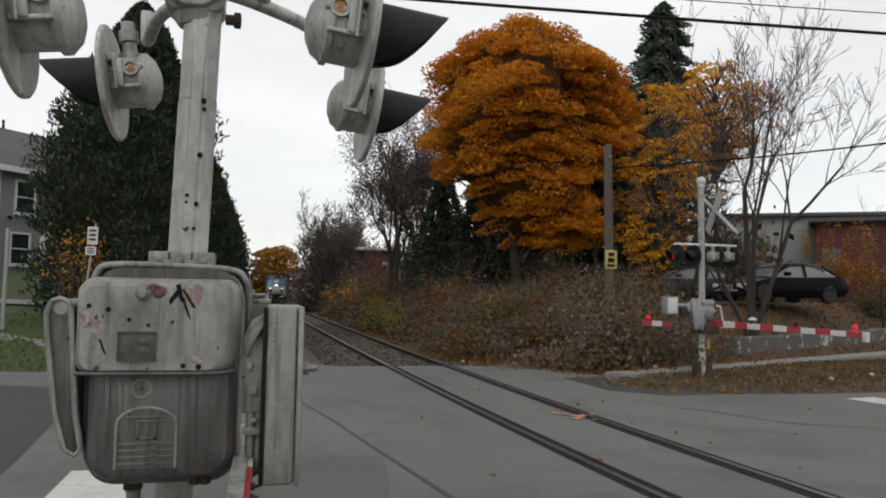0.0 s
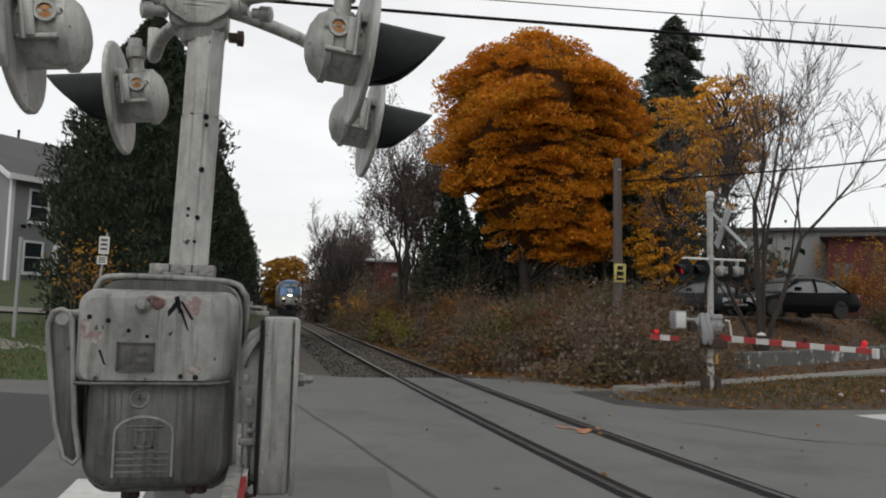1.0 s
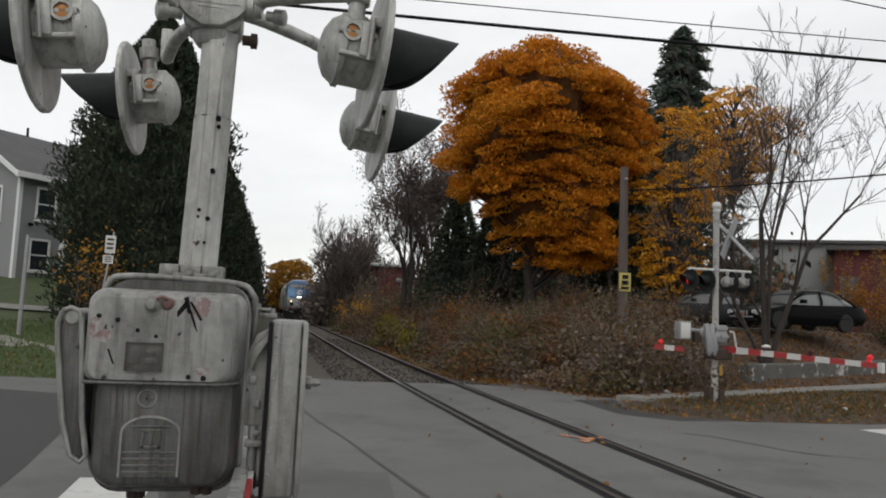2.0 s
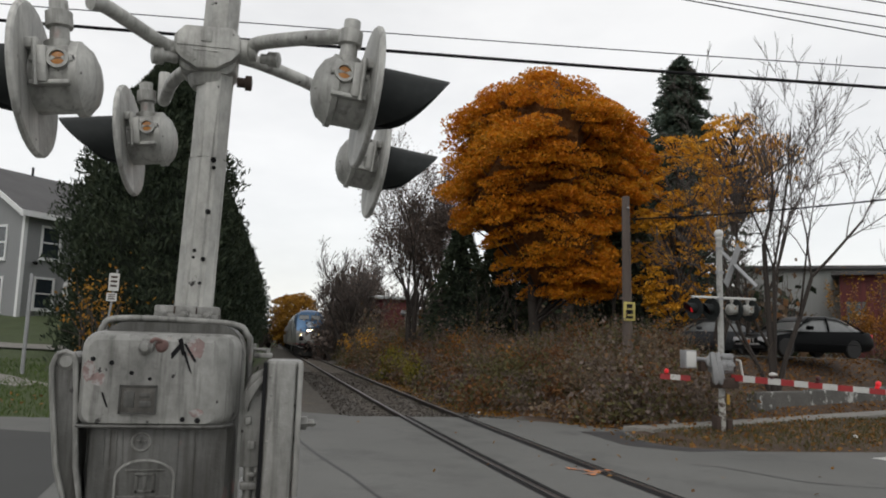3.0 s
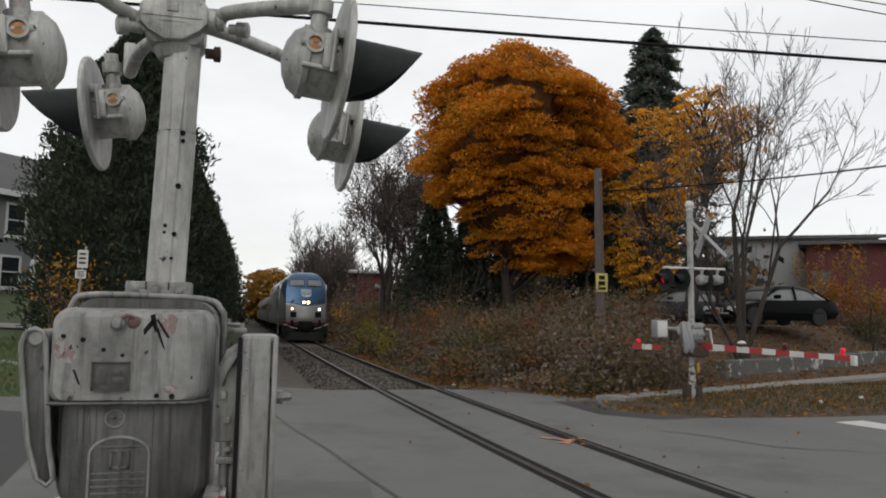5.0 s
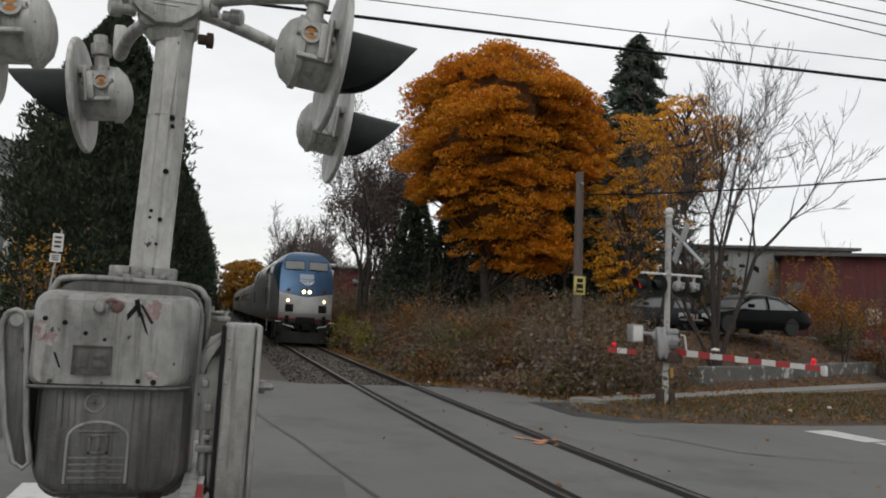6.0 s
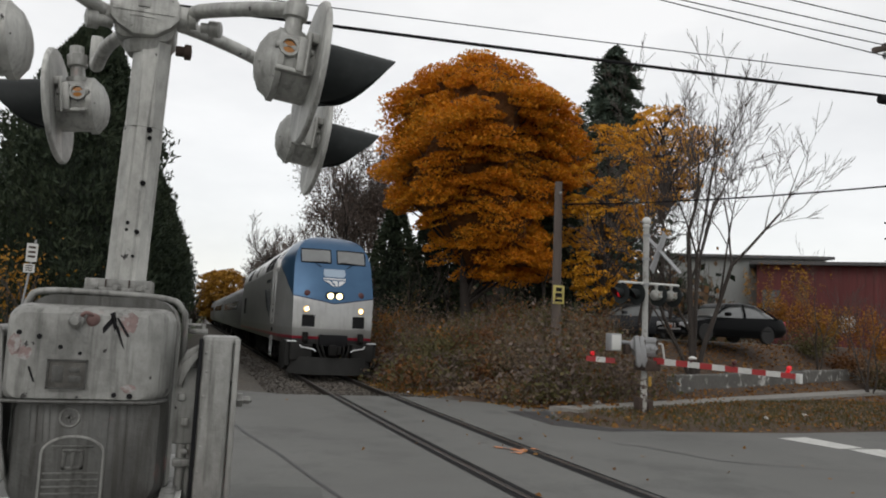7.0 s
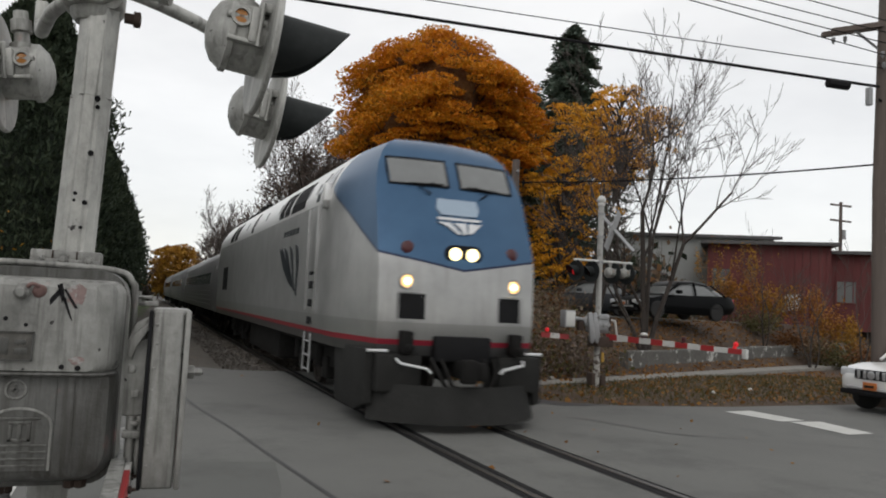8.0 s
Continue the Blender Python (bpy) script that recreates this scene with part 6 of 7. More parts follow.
for k, (az, d, h) in enumerate(((39.8, 37, 1.3), (43.2, 36, 1.5), (45.2, 36.5, 1.2), (46.6, 36, 1.6), (48.2, 35.5, 1.3), (50.2, 35, 1.5))):
    shrub("withered brown shrub by the parking lot", at_az(az, d), 2.0, h, (BRUSH_LEAF, WEED, DULL_RUSSET)[k % 3], 1000, 0.13, 160 + k)
for k in range(26):
    y = 18.6 + 0.75 * k + 0.9 * noise.noise((k * 1.3, 2.0, 0))
    off = 0.9 + 1.9 * abs(noise.noise((k * 2.7, 5.0, 0))) * 2 + (1.6 if k % 3 == 0 else 0)
    h = 0.75 + 0.6 * abs(noise.noise((k * 1.9, 9.0, 0))) * 2 + (0.35 if y > 26 else 0)
    shrub(("withered grey-brown shrub on the bank", "dull green withering shrub on the bank", "russet withering shrub on the bank", "dry straw-brown shrub on the bank")[k % 4], bank_at(y, off), h * 1.15, h, (PALE_LEAF, WEED, DULL_RUSSET, BRUSH_LEAF)[k % 4], 1100, 0.10, 180 + k)
shrub("clipped dark shrub by the house wall", (-13.4, 33.0, ground_z(-13.4, 33.0)), 1.5, 1.5, DARK_GREEN, 1800, 0.16, 140)


def brush():
    rnd = random.Random(5)
    segs, pts, sizes = [], [[], [], [], []], [[], [], [], []]
    for k in range(820):
        y = 16.9 + 46 * rnd.random() ** 1.9
        off = rnd.uniform(0.15, 8.5)
        x = bank_foot(y) + off
        if y < walk_back(x) + 0.5 or (x > 12.0 and y < walk_back(x) + 4.5) or x > 15:
            continue
        z = ground_z(x, y)
        lump = noise.noise((x * 0.55, y * 0.3, 3.1))
        h = rnd.uniform(0.55, 1.35) * (1 + 1.4 * lump) * (0.45 + 0.75 * sstep(off / 3)) * (1 if y < 45 else 1.5) * (0.6 if x > 9.5 else 1)
        for j in range(9):
            a, b = rnd.gauss(0, 0.35), rnd.gauss(0, 0.35)
            d = Vector((a, b, 1)).normalized()
            p = Vector((x + rnd.gauss(0, 0.3), y + rnd.gauss(0, 0.3), z - 0.05))
            m = p + d * h * 0.6
            q = m + (d + Vector((rnd.gauss(0, 0.5), rnd.gauss(0, 0.5), rnd.uniform(-0.9, 0.3)))).normalized() * h * 0.7
            segs += [(*p, *m, 0.009, 0.007), (*m, *q, 0.007, 0.004)]
        n = 150
        c = RNG.normal(size=(n, 3)) * (0.40, 0.40, 0.26 * h + 0.05) + (x, y, z + h * 0.5)
        c[:, 2] = np.maximum(c[:, 2], z + 0.02)
        kind = int(3.9 * rnd.random() + 4.0 * noise.noise((x * 0.5, y * 0.35, 8.7)))
        kind = (0, 1, 2, 2, 3)[max(0, min(kind, 4))]
        pts[kind].append(c)
        sizes[kind].append(RNG.uniform(0.6, 1.4, n) * (0.115 if y < 32 else 0.16))
    g = thing("brush", "tangled brown brush and dry weeds on the bank", "brush", kind="stuff")
    tagged(raw_mesh("stalks", *segs_mesh(segs), STALK, g), kind="stuff")
    for name, mat, c, s in zip(("dry_leaves", "grey_leaves", "green_leaves", "russet_leaves"), (BRUSH_LEAF, PALE_LEAF, WEED, DULL_RUSSET), pts, sizes):
        if c:
            tagged(raw_mesh(name, *leaf_mesh(np.concatenate(c), np.concatenate(s)), mat, g), kind="stuff")


brush()


def foot_leaves():
    """Fallen leaves gathered along the foot of the bank."""
    n = 3600
    y = 17.0 + 22 * RNG.random(n) ** 1.6
    off = RNG.normal(0.05, 0.34, n)
    c = np.array([(bank_foot(b) + o, b, ground_z(bank_foot(b) + o, b) + 0.03) for b, o in zip(y, off)])
    keep = np.array([noise.noise((b * 1.1, 0.0, 5.0)) > -0.15 for b in y])
    g = thing("leaf_drift", "orange fallen leaves along the foot of the bank", "leaves", kind="stuff")
    tagged(raw_mesh("fallen_leaves", *leaf_mesh(c[keep], RNG.uniform(0.06, 0.12, int(keep.sum())), 0.9), RUSSET_TREE, g), kind="stuff")


foot_leaves()


def woods():
    """Dense far undergrowth that closes the view behind the maple."""
    rnd = random.Random(77)
    segs, a, b, far = [], [], [], []
    for k in range(520):
        az, d = rnd.uniform(11.0, 36), rnd.uniform(46, 64)
        if az > 31:
            d = rnd.uniform(36, 42)
        x, y = polar(az, d)
        z = ground_z(x, y)
        h = rnd.uniform(1.5, 5.2) * (1 if az < 31 else 0.6)
        for j in range(7):
            q = Vector((x + rnd.gauss(0, 0.6), y + rnd.gauss(0, 0.6), z + h * rnd.uniform(0.7, 1.3)))
            segs.append((x + rnd.gauss(0, 0.3), y, z, *q, 0.035, 0.012))
        c = RNG.normal(size=(34, 3)) * (0.9, 0.9, 0.35 * h) + (x, y, z + h * 0.5)
        c[:, 2] = np.maximum(c[:, 2], z)
        (a if rnd.random() < 0.45 else b).append(c)
    for k in range(520):
        if k < 330:
            az, d = rnd.uniform(2.9, 6.2), rnd.uniform(68, 100)
            h = rnd.uniform(2.5, 6.5) * (0.6 + 0.4 * sstep((az - 2.9) / 1.6))
        else:
            az, d = rnd.uniform(6.0, 12.5), rnd.uniform(82, 100)
            h = rnd.uniform(2.5, 6.0)
        if k > 470:
            az, d, h = rnd.uniform(-3.2, -1.0), rnd.uniform(118, 140), rnd.uniform(2, 4.5)
        x, y = polar(az, d)
        z = min(ground_z(x, y), 1.0)
        for j in range(12):
            q = Vector((x + rnd.gauss(0, 0.9), y + rnd.gauss(0, 0.9), z + h * rnd.uniform(0.6, 1.35)))
            m = Vector((x + rnd.gauss(0, 0.3), y, z)).lerp(q, 0.5) + Vector((rnd.gauss(0, 0.2), 0, 0.3))
            segs += [(x, y, z, *m, 0.05, 0.03), (*m, *q, 0.03, 0.012)]
        e = RNG.normal(size=(46, 3)) * (0.9, 0.9, 0.33 * h) + (x, y, z + h * 0.5)
        e[:, 2] = np.maximum(e[:, 2], z)
        far.append(e)
    g = thing("woods", "dark far undergrowth and thicket behind the maple", "woods", kind="stuff")
    tagged(raw_mesh("stalks", *segs_mesh(segs), TWIG, g), kind="stuff")
    for cs, mat in ((a, DARK_GREEN), (b, BRUSH_LEAF), (far, PALE_LEAF)):
        c = np.concatenate(cs)
        tagged(raw_mesh("foliage", *leaf_mesh(c, RNG.uniform(0.6, 1.4, len(c)) * 0.42), mat, g), kind="stuff")


woods()


def scatter(name, label, cat, spots, mat, size, lie, aspect, lift=0.02, lean=None):
    c = np.array([(x, y, ground_z(x, y) + lift + z) for x, y, z in spots])
    ln = None if lean is None else np.tile(lean, (len(c), 1))
    ob = raw_mesh(name, *leaf_mesh(c, RNG.uniform(0.6, 1.4, len(c)) * size, lie, aspect, ln), mat, None, label)
    tagged(ob, "", cat, "", "stuff")


def loose_leaves():
    rnd = random.Random(9)
    a, b, c, d = [], [], [], []
    while len(a) < 11000:
        x, y = rnd.uniform(6.8, 24), rnd.uniform(12.6, 28)
        if y < 12.75 + max(0, 8.6 - x) * 0.75 + 0.11 * max(0, x - 11):
            continue
        on_walk = abs(y - (walk_back(x) - 0.35)) < 0.45
        if on_walk and rnd.random() < 0.8:
            continue
        if y < walk_back(x) - 0.8 and rnd.random() < 0.55:
            continue
        a.append((x, y, 0.06 if on_walk else 0.01))
    while len(b) < 2600:
        y = 16.5 + 30 * rnd.random() ** 1.6
        b.append((bank_foot(y) - 0.3 + abs(rnd.gauss(0, 0.7)), y, 0.01))
    while len(c) < 9000:
        x, y = rnd.uniform(6.9, 21), rnd.uniform(12.5, 20)
        if y > 12.75 + max(0, 8.6 - x) * 0.75 + 0.11 * max(0, x - 11) and y < walk_back(x) - 0.85:
            c.append((x, y, 0.01))
    while len(d) < 14000:
        x, y = rnd.uniform(-14, -2.2), rnd.uniform(17.4, 25)
        if y > 17.5 - (x + 4.5) * 0.11 and noise.noise((x, y, 0)) > -0.6:
            d.append((x, y, 0.0))
    scatter("fallen_leaves", "fallen brown leaves over the bank and verge", "fallen leaves", a + b, DRY_LEAF, 0.10, 0.85, 0.75)
    scatter("verge_grass", "short ragged verge grass with dry patches", "grass", c, GRASS, 0.11, 0, 0.14, 0.03, (0, 0, 1.2))
    scatter("lawn_grass", "mown green lawn grass with a few leaves", "grass", d, GREEN_GRASS, 0.13, 0, 0.14, 0.03, (0, 0, 1.2))
    e = [(rnd.uniform(-13, -3), rnd.uniform(17.9, 20), 0.03) for k in range(130)]
    scatter("lawn_leaves", "yellow leaves lying along the lawn edge", "fallen leaves", e, DRY_LEAF, 0.11, 0.85, 0.75)
    bits = [(rnd.uniform(1.2, 9), rnd.uniform(7, 18.5), 0.04) for k in range(46)]
    scatter("road_leaves", "stray pale leaves on the asphalt", "fallen leaves", bits, DRY_LEAF, 0.07, 0.9, 0.75, 0.005)
    # crushed stone of the track bed
    st = []
    while len(st) < 9000:
        y = 18.6 + 26 * rnd.random() ** 1.5
        x = track_x(y) + rnd.uniform(-2.2, 2.0)
        st.append((x, y, rnd.uniform(-0.01, 0.015)))
    scatter("ballast_stones", "grey-brown crushed stone ballast", "ballast", st, STONE, 0.075, 0.3, 0.9)


STONE = leafy("crushed_stone", [(0.05, 0.043, 0.036), (0.09, 0.081, 0.072), (0.17, 0.16, 0.15)], 0.9, 0.0)
loose_leaves()


def ties():
    me = None
    bed = thing("track_bed", "weathered wooden railway ties in ballast", "railway ties", kind="structure")
    for k in range(90):
        y = 18.95 + 0.55 * k
        if me is None:
            bm = B()
            box(bm, -1.28, 1.28, -0.11, 0.11, -0.16, 0.0, 0.012, 1)
            ob = part("tie", bm, TIE_WOOD, bed, "", False)
            me = ob.data
        else:
            ob = new("tie", me)
            ob.parent = bed
        ob.matrix_basis = pose(track_x(y), y, -0.105 + 0.008 * noise.noise((k * 1.3, 0, 0)), 0, 0, 1.5 * noise.noise((k * 2.1, 3, 0)))


ties()

# ---- wall, poles, wires, signs ----


def retaining_wall():
    g = thing("retaining_wall", "low old concrete retaining wall with flaking paint", "wall", kind="structure")
    n = 7
    for k in range(n):
        a, b = Vector((13.2, 19.25)).lerp(Vector((33, 28.9)), k / n), Vector((13.2, 19.25)).lerp(Vector((33, 28.9)), (k + 1) / n - 0.0005)
        d = (b - a).normalized()
        s = Vector((-d.y, d.x))
        h = 0.70 + 0.04 * noise.noise((k * 1.9, 0, 0)) + 0.03 * k
        bm = B()
        grid_faces(bm, [[(*(p + s * o), z) for o, z in ((-0.02, -0.1), (0.3, -0.1), (0.3, h - 0.03), (0.27, h), (0.03, h), (0.0, h - 0.03))] for p in (a, a.lerp(b, 0.33), a.lerp(b, 0.66), b)])
        part("wall_block", bm, OLD_CONCRETE, g)


retaining_wall()

PARK = [(12.6, 23.6), (16.0, 23.6), (30, 30.4), (40, 35.4), (40, 46), (14, 37), (12.3, 28)]


def parking_lot():
    bm = B()
    vs = [bm.verts.new((x, y, 1.70)) for x, y in PARK]
    bm.faces.new(vs)
    bmesh.ops.triangulate(bm, faces=bm.faces)
    r = bmesh.ops.extrude_face_region(bm, geom=list(bm.faces))
    bmesh.ops.translate(bm, vec=(0, 0, -0.3), verts=[v for v in r["geom"] if isinstance(v, bmesh.types.BMVert)])
    tagged(part("parking_lot", bm, ASPHALT, None, "grey asphalt parking lot above the bank", False), "", "parking lot", "", "structure")


parking_lot()


def wire(name, pts, r, sag, label):
    pts = [Vector(p) for p in pts]
    out = []
    for a, b in zip(pts, pts[1:]):
        n = 14
        for k in range(n):
            t = k / n
            p = a.lerp(b, t)
            p.z -= sag * 4 * t * (1 - t)
            out.append(p)
    out.append(pts[-1])
    bm = B()
    tube(bm, out, r, 6)
    tagged(part(name, bm, BLACK, None, label), "", "wire")


wire("telephone_cable", [(-26, 19.6, 8.95), (15.4, 12.62, 7.4)], 0.034, 0.12, "thick black telephone cable over the road")
wire("overhead_wire", [(-26, 19.8, 9.35), (15.3, 12.5, 7.8)], 0.011, 0.15, "thin overhead wire over the road")
wire("overhead_wire", [(10.9, 22.4, 6.0), (15.45, 12.75, 5.6)], 0.022, 0.12, "black service wire between two poles")
wire("overhead_wire", [(15.55, 12.8, 5.62), (45, 9, 5.9)], 0.017, 0.2, "black service wire from the pole")
for k, (z, y, o) in enumerate(((8.25, 12.2, 0.0), (8.42, 12.05, 0.35), (8.05, 12.35, -0.1), (8.6, 11.9, 0.7))):
    wire("power_line", [(-26, 18.6 + o, 13.8 + 0.4 * k), (15.1, y, z)], 0.012, 0.35, "thin power line over the road")
    wire("power_line", [(15.1, y, z), (46, 8.5 + o, 9.0 + 0.2 * k)], 0.012, 0.3, "thin power line over the road")


def right_pole():
    g = thing("utility_pole", "weathered brown wooden utility pole with crossarms", "utility pole", (15.55, 12.75, 0.02))
    bm = B()
    tube(bm, [(0, 0, -0.2), (-0.05, 0.0, 5), (-0.2, -0.25, 10.6)], [0.17, 0.15, 0.12], 14)
    part("post", bm, POLE_WOOD, g)
    for o in (-0.14, 0.14):
        bm = B()
        a, b = Vector((-1.35, o + 0.35, 8.62)), Vector((1.0, o - 0.55, 9.1))
        d = (b - a).normalized()
        s = d.cross(Vector((0, 0, 1))).normalized() * 0.05
        u = Vector((0, 0, 0.06))
        grid_faces(bm, [[p + i * s + j * u for i, j in ((-1, -1), (1, -1), (1, 1), (-1, 1))] for p in (a, b)])
        part("crossarm", bm, POLE_WOOD, g, "", False)
    bm = B()
    tube(bm, [(-0.16, -0.1, 8.25), (-0.75, 0.1, 8.70)], 0.03, 6)
    part("brace", bm, GALV, g)
    for x, y, z in ((-1.2, 0.3, 8.52), (-0.95, 0.2, 8.56), (-0.35, -0.3, 8.15), (-0.35, -0.45, 8.0), (-0.3, -0.3, 7.9)):
        bm = B()
        lathe(bm, (x, y, z), (0, 0, -1), [(0, 0.03), (0.03, 0.05), (0.06, 0.035), (0.09, 0.05), (0.12, 0.03), (0.16, 0.012)], 10)
        part("insulator", bm, GALV, g)
    bm = B()
    tube(bm, [(-0.02, 0.0, 7.95), (-0.35, -0.2, 7.9)], 0.02, 6)
    part("bracket", bm, BLACK, g)
    bm = B()
    tube(bm, arc([(-0.02, -0.05, 6.6), (-0.1, -0.12, 6.95), (-0.3, -0.18, 7.06)], 5), 0.03, 8)
    part("bracket", bm, BLACK, g)


right_pole()


def on_cable(name, x, w, h, drop, mat, label):
    t = (x + 26) / 41.4
    p = Vector((-26, 19.6, 8.95)).lerp(Vector((15.4, 12.62, 7.4)), t) - Vector((0, 0, 0.48 * t * (1 - t)))
    bm = B()
    d = Vector((41.05, -6.98, -1.45)).normalized()
    s = d.cross(Vector((0, 0, 1))).normalized()
    rings = []
    for q, k in ((-w, 0.8), (-w * 0.94, 1), (w * 0.94, 1), (w, 0.8)):
        rings.append([p + d * q + s * h * 0.5 * k * math.cos(a) + Vector((0, 0, h * 0.5 * k * math.sin(a) - drop)) for a in np.linspace(0, math.tau, 8, endpoint=False) + math.pi / 8])
    grid_faces(bm, rings)
    tagged(part(name, bm, mat, None, label), "", "cable box")


on_cable("splice_case", 14.25, 0.28, 0.21, 0.09, BLACK, "black splice case hung on the cable")
bm = B()
box(bm, 14.98, 15.1, 12.6, 12.72, 6.92, 7.34, 0.02)
tagged(part("terminal_box", bm, GALV, None, "small grey terminal box hung on the cable"), "", "cable box")


def plate_sign(name, at, h, plates, label, lean=(0, 0), mat=None, face=180, post=0.028, post_mat=None):
    """plates: rows of low and high edge, width and bars."""
    g = thing(name, label, "sign", at)
    bm = B()
    tube(bm, [(0, 0, -0.1), (lean[0], lean[1], h)], post, 8)
    part("post", bm, post_mat or GALV, g)
    for z0, z1, w in plates:
        t = z0 / h
        bm = B()
        prism(bm, round_rect(-w / 2, w / 2, z0, z1, 0.02, 2), -0.045, -0.033, "xz")
        bmesh.ops.translate(bm, vec=(lean[0] * t, lean[1] * t, 0), verts=bm.verts)
        pl = part("plate", bm, mat or WHITE_PAINT, g)
        bm = B()
        for k in range(3):
            zz = z0 + (z1 - z0) * (0.22 + 0.25 * k)
            box(bm, -w * 0.32 + lean[0] * t, w * 0.32 + lean[0] * t, -0.05 + lean[1] * t, -0.046 + lean[1] * t, zz, zz + (z1 - z0) * 0.12)
        part("lettering_bars", bm, RUST, pl, "dark bars of unreadable lettering")
    return g


plate_sign("parking_sign", (-4.75, 21.4, ground_z(-4.75, 21.4) - 0.12), 3.35, [(2.78, 3.25, 0.26), (2.5, 2.72, 0.26)], "small white parking sign on a leaning steel post", (0.35, 0))
plate_sign("sign_post", (-6.9, 22.7, ground_z(-6.9, 22.7)), 2.75, [], "bare grey steel post in the lawn", (0.02, 0), post=0.055)
plate_sign("marker_post", (4.75, 74.5, ground_z(4.75, 74.5)), 3.0, [], "leaning pale post beside the far track", (-0.75, 0), post=0.09, post_mat=CONCRETE)


def mid_pole():
    x, y = 10.8, 22.5
    g = thing("utility_pole", "grey wooden utility pole standing in the brush", "utility pole", (x, y, ground_z(x, y) - 0.05))
    h = 6.4 - ground_z(x, y)
    bm = B()
    tube(bm, [(0.05, 0, 0), (0, 0, h * 0.5), (-0.05, 0, h + 0.4)], [0.17, 0.15, 0.125], 12)
    part("post", bm, POLE_WOOD, g)
    bm = B()
    box(bm, -0.2, 0.2, -0.19, -0.175, 1.55, 2.15, 0.004)
    pl = part("sign_plate", bm, surface("faded_yellow_sign", (0.50, 0.42, 0.12), 0.6, 0, 0.15, 5), g, "faded yellow warning plate")
    for z0, z1, x0, x1 in ((1.95, 2.08, -0.10, 0.10), (1.76, 1.9, -0.12, 0.12), (1.62, 1.70, -0.13, 0.13)):
        bm = B()
        box(bm, x0, x1, -0.198, -0.191, z0, z1)
        part("lettering_bar", bm, BLACK, pl, "dark bar of unreadable lettering")
    bm = B()
    tube(bm, [(-0.05, -0.15, h), (-0.05, -0.05, h)], 0.03, 8)
    lathe(bm, (-0.05, -0.18, h - 0.05), (0, 0, 1), [(0, 0.03), (0.04, 0.05), (0.08, 0.03)], 10)
    part("insulator", bm, GALV, g)


mid_pole()


def far_pole(az, d, h):
    x, y = polar(az, d)
    g = thing("utility_pole", "distant utility pole with two crossarms", "utility pole", (x, y, 2.2))
    bm = B()
    tube(bm, [(0, 0, 0), (0, 0, h)], [0.2, 0.14], 8)
    part("post", bm, POLE_WOOD, g)
    for z in (h - 0.4, h - 1.9):
        bm = B()
        box(bm, -1.3, 1.3, -0.08, 0.08, z, z + 0.16)
        part("crossarm", bm, POLE_WOOD, g)
    bm = B()
    lathe(bm, (0.35, 0, h - 3.6), (0, 0, 1), [(0, 0.25), (0.9, 0.25)], 10)
    part("transformer", bm, GALV, g)


far_pole(48.0, 82, 11.5)

# ---- buildings ----
SIDING = surface("grey_clapboard", (0.235, 0.24, 0.245), 0.7, var=0.08, big=0.8, fine=10, bump=0.1)
SHINGLE = surface("grey_roof_shingle", (0.095, 0.093, 0.095), 0.9, var=0.2, big=1, fine=14, bump=0.3)
TRIM = surface("white_house_trim", (0.68, 0.69, 0.69), 0.6, var=0.06, big=2)
BARN_RED = surface("weathered_red_boards", (0.115, 0.026, 0.026), 0.8, var=0.3, big=1.2, fine=8, bump=0.2, stretch=(1, 1, 0.15), dirt=(0.09, 0.05, 0.045))
METAL_WALL = surface("pale_metal_siding", (0.33, 0.345, 0.335), 0.6, var=0.12, big=0.6, fine=6, stretch=(1, 1, 0.1), dirt=(0.28, 0.27, 0.25))
PALE_WALL = surface("pale_painted_block", (0.52, 0.53, 0.52), 0.7, var=0.1, big=0.8, fine=8)


def window_unit(parent, x, z, w, h, y=0.0, n_out=-1, side="y"):
    """A framed sash window on a wall face across x (or y) of the house."""
    def put(bm):
        if side == "x":
            bmesh.ops.rotate(bm, cent=(0, 0, 0), matrix=Matrix.Rotation(radians(90), 3, "Z"), verts=bm.verts)
            bmesh.ops.rotate(bm, cent=(0, 0, 0), matrix=Matrix.Rotation(radians(180), 3, "Z"), verts=bm.verts)
        return bm
    win = new("window")
    win.parent = parent
    bm = B()
    t = 0.1
    for x0, x1, z0, z1 in ((x - w / 2 - t, x - w / 2, z - t, z + h + t), (x + w / 2, x + w / 2 + t, z - t, z + h + t), (x - w / 2, x + w / 2, z + h, z + h + t), (x - w / 2, x + w / 2, z - t, z), (x - w / 2, x + w / 2, z + h * 0.5 - 0.03, z + h * 0.5 + 0.03)):
        box(bm, x0, x1, y - 0.06, y + 0.05, z0, z1)
    part("window_frame", put(bm), TRIM, win)
    for z0, z1 in ((z, z + h * 0.5 - 0.03), (z + h * 0.5 + 0.03, z + h)):
        bm = B()
        box(bm, x - w / 2, x + w / 2, y - 0.02, y + 0.0, z0, z1)
        part("pane", put(bm), DARK_GLASS, win)
    bm = B()
    box(bm, x - w / 2 - 0.14, x + w / 2 + 0.14, y - 0.12, y + 0.02, z - t - 0.05, z - t)
    part("window_sill", put(bm), TRIM, win)


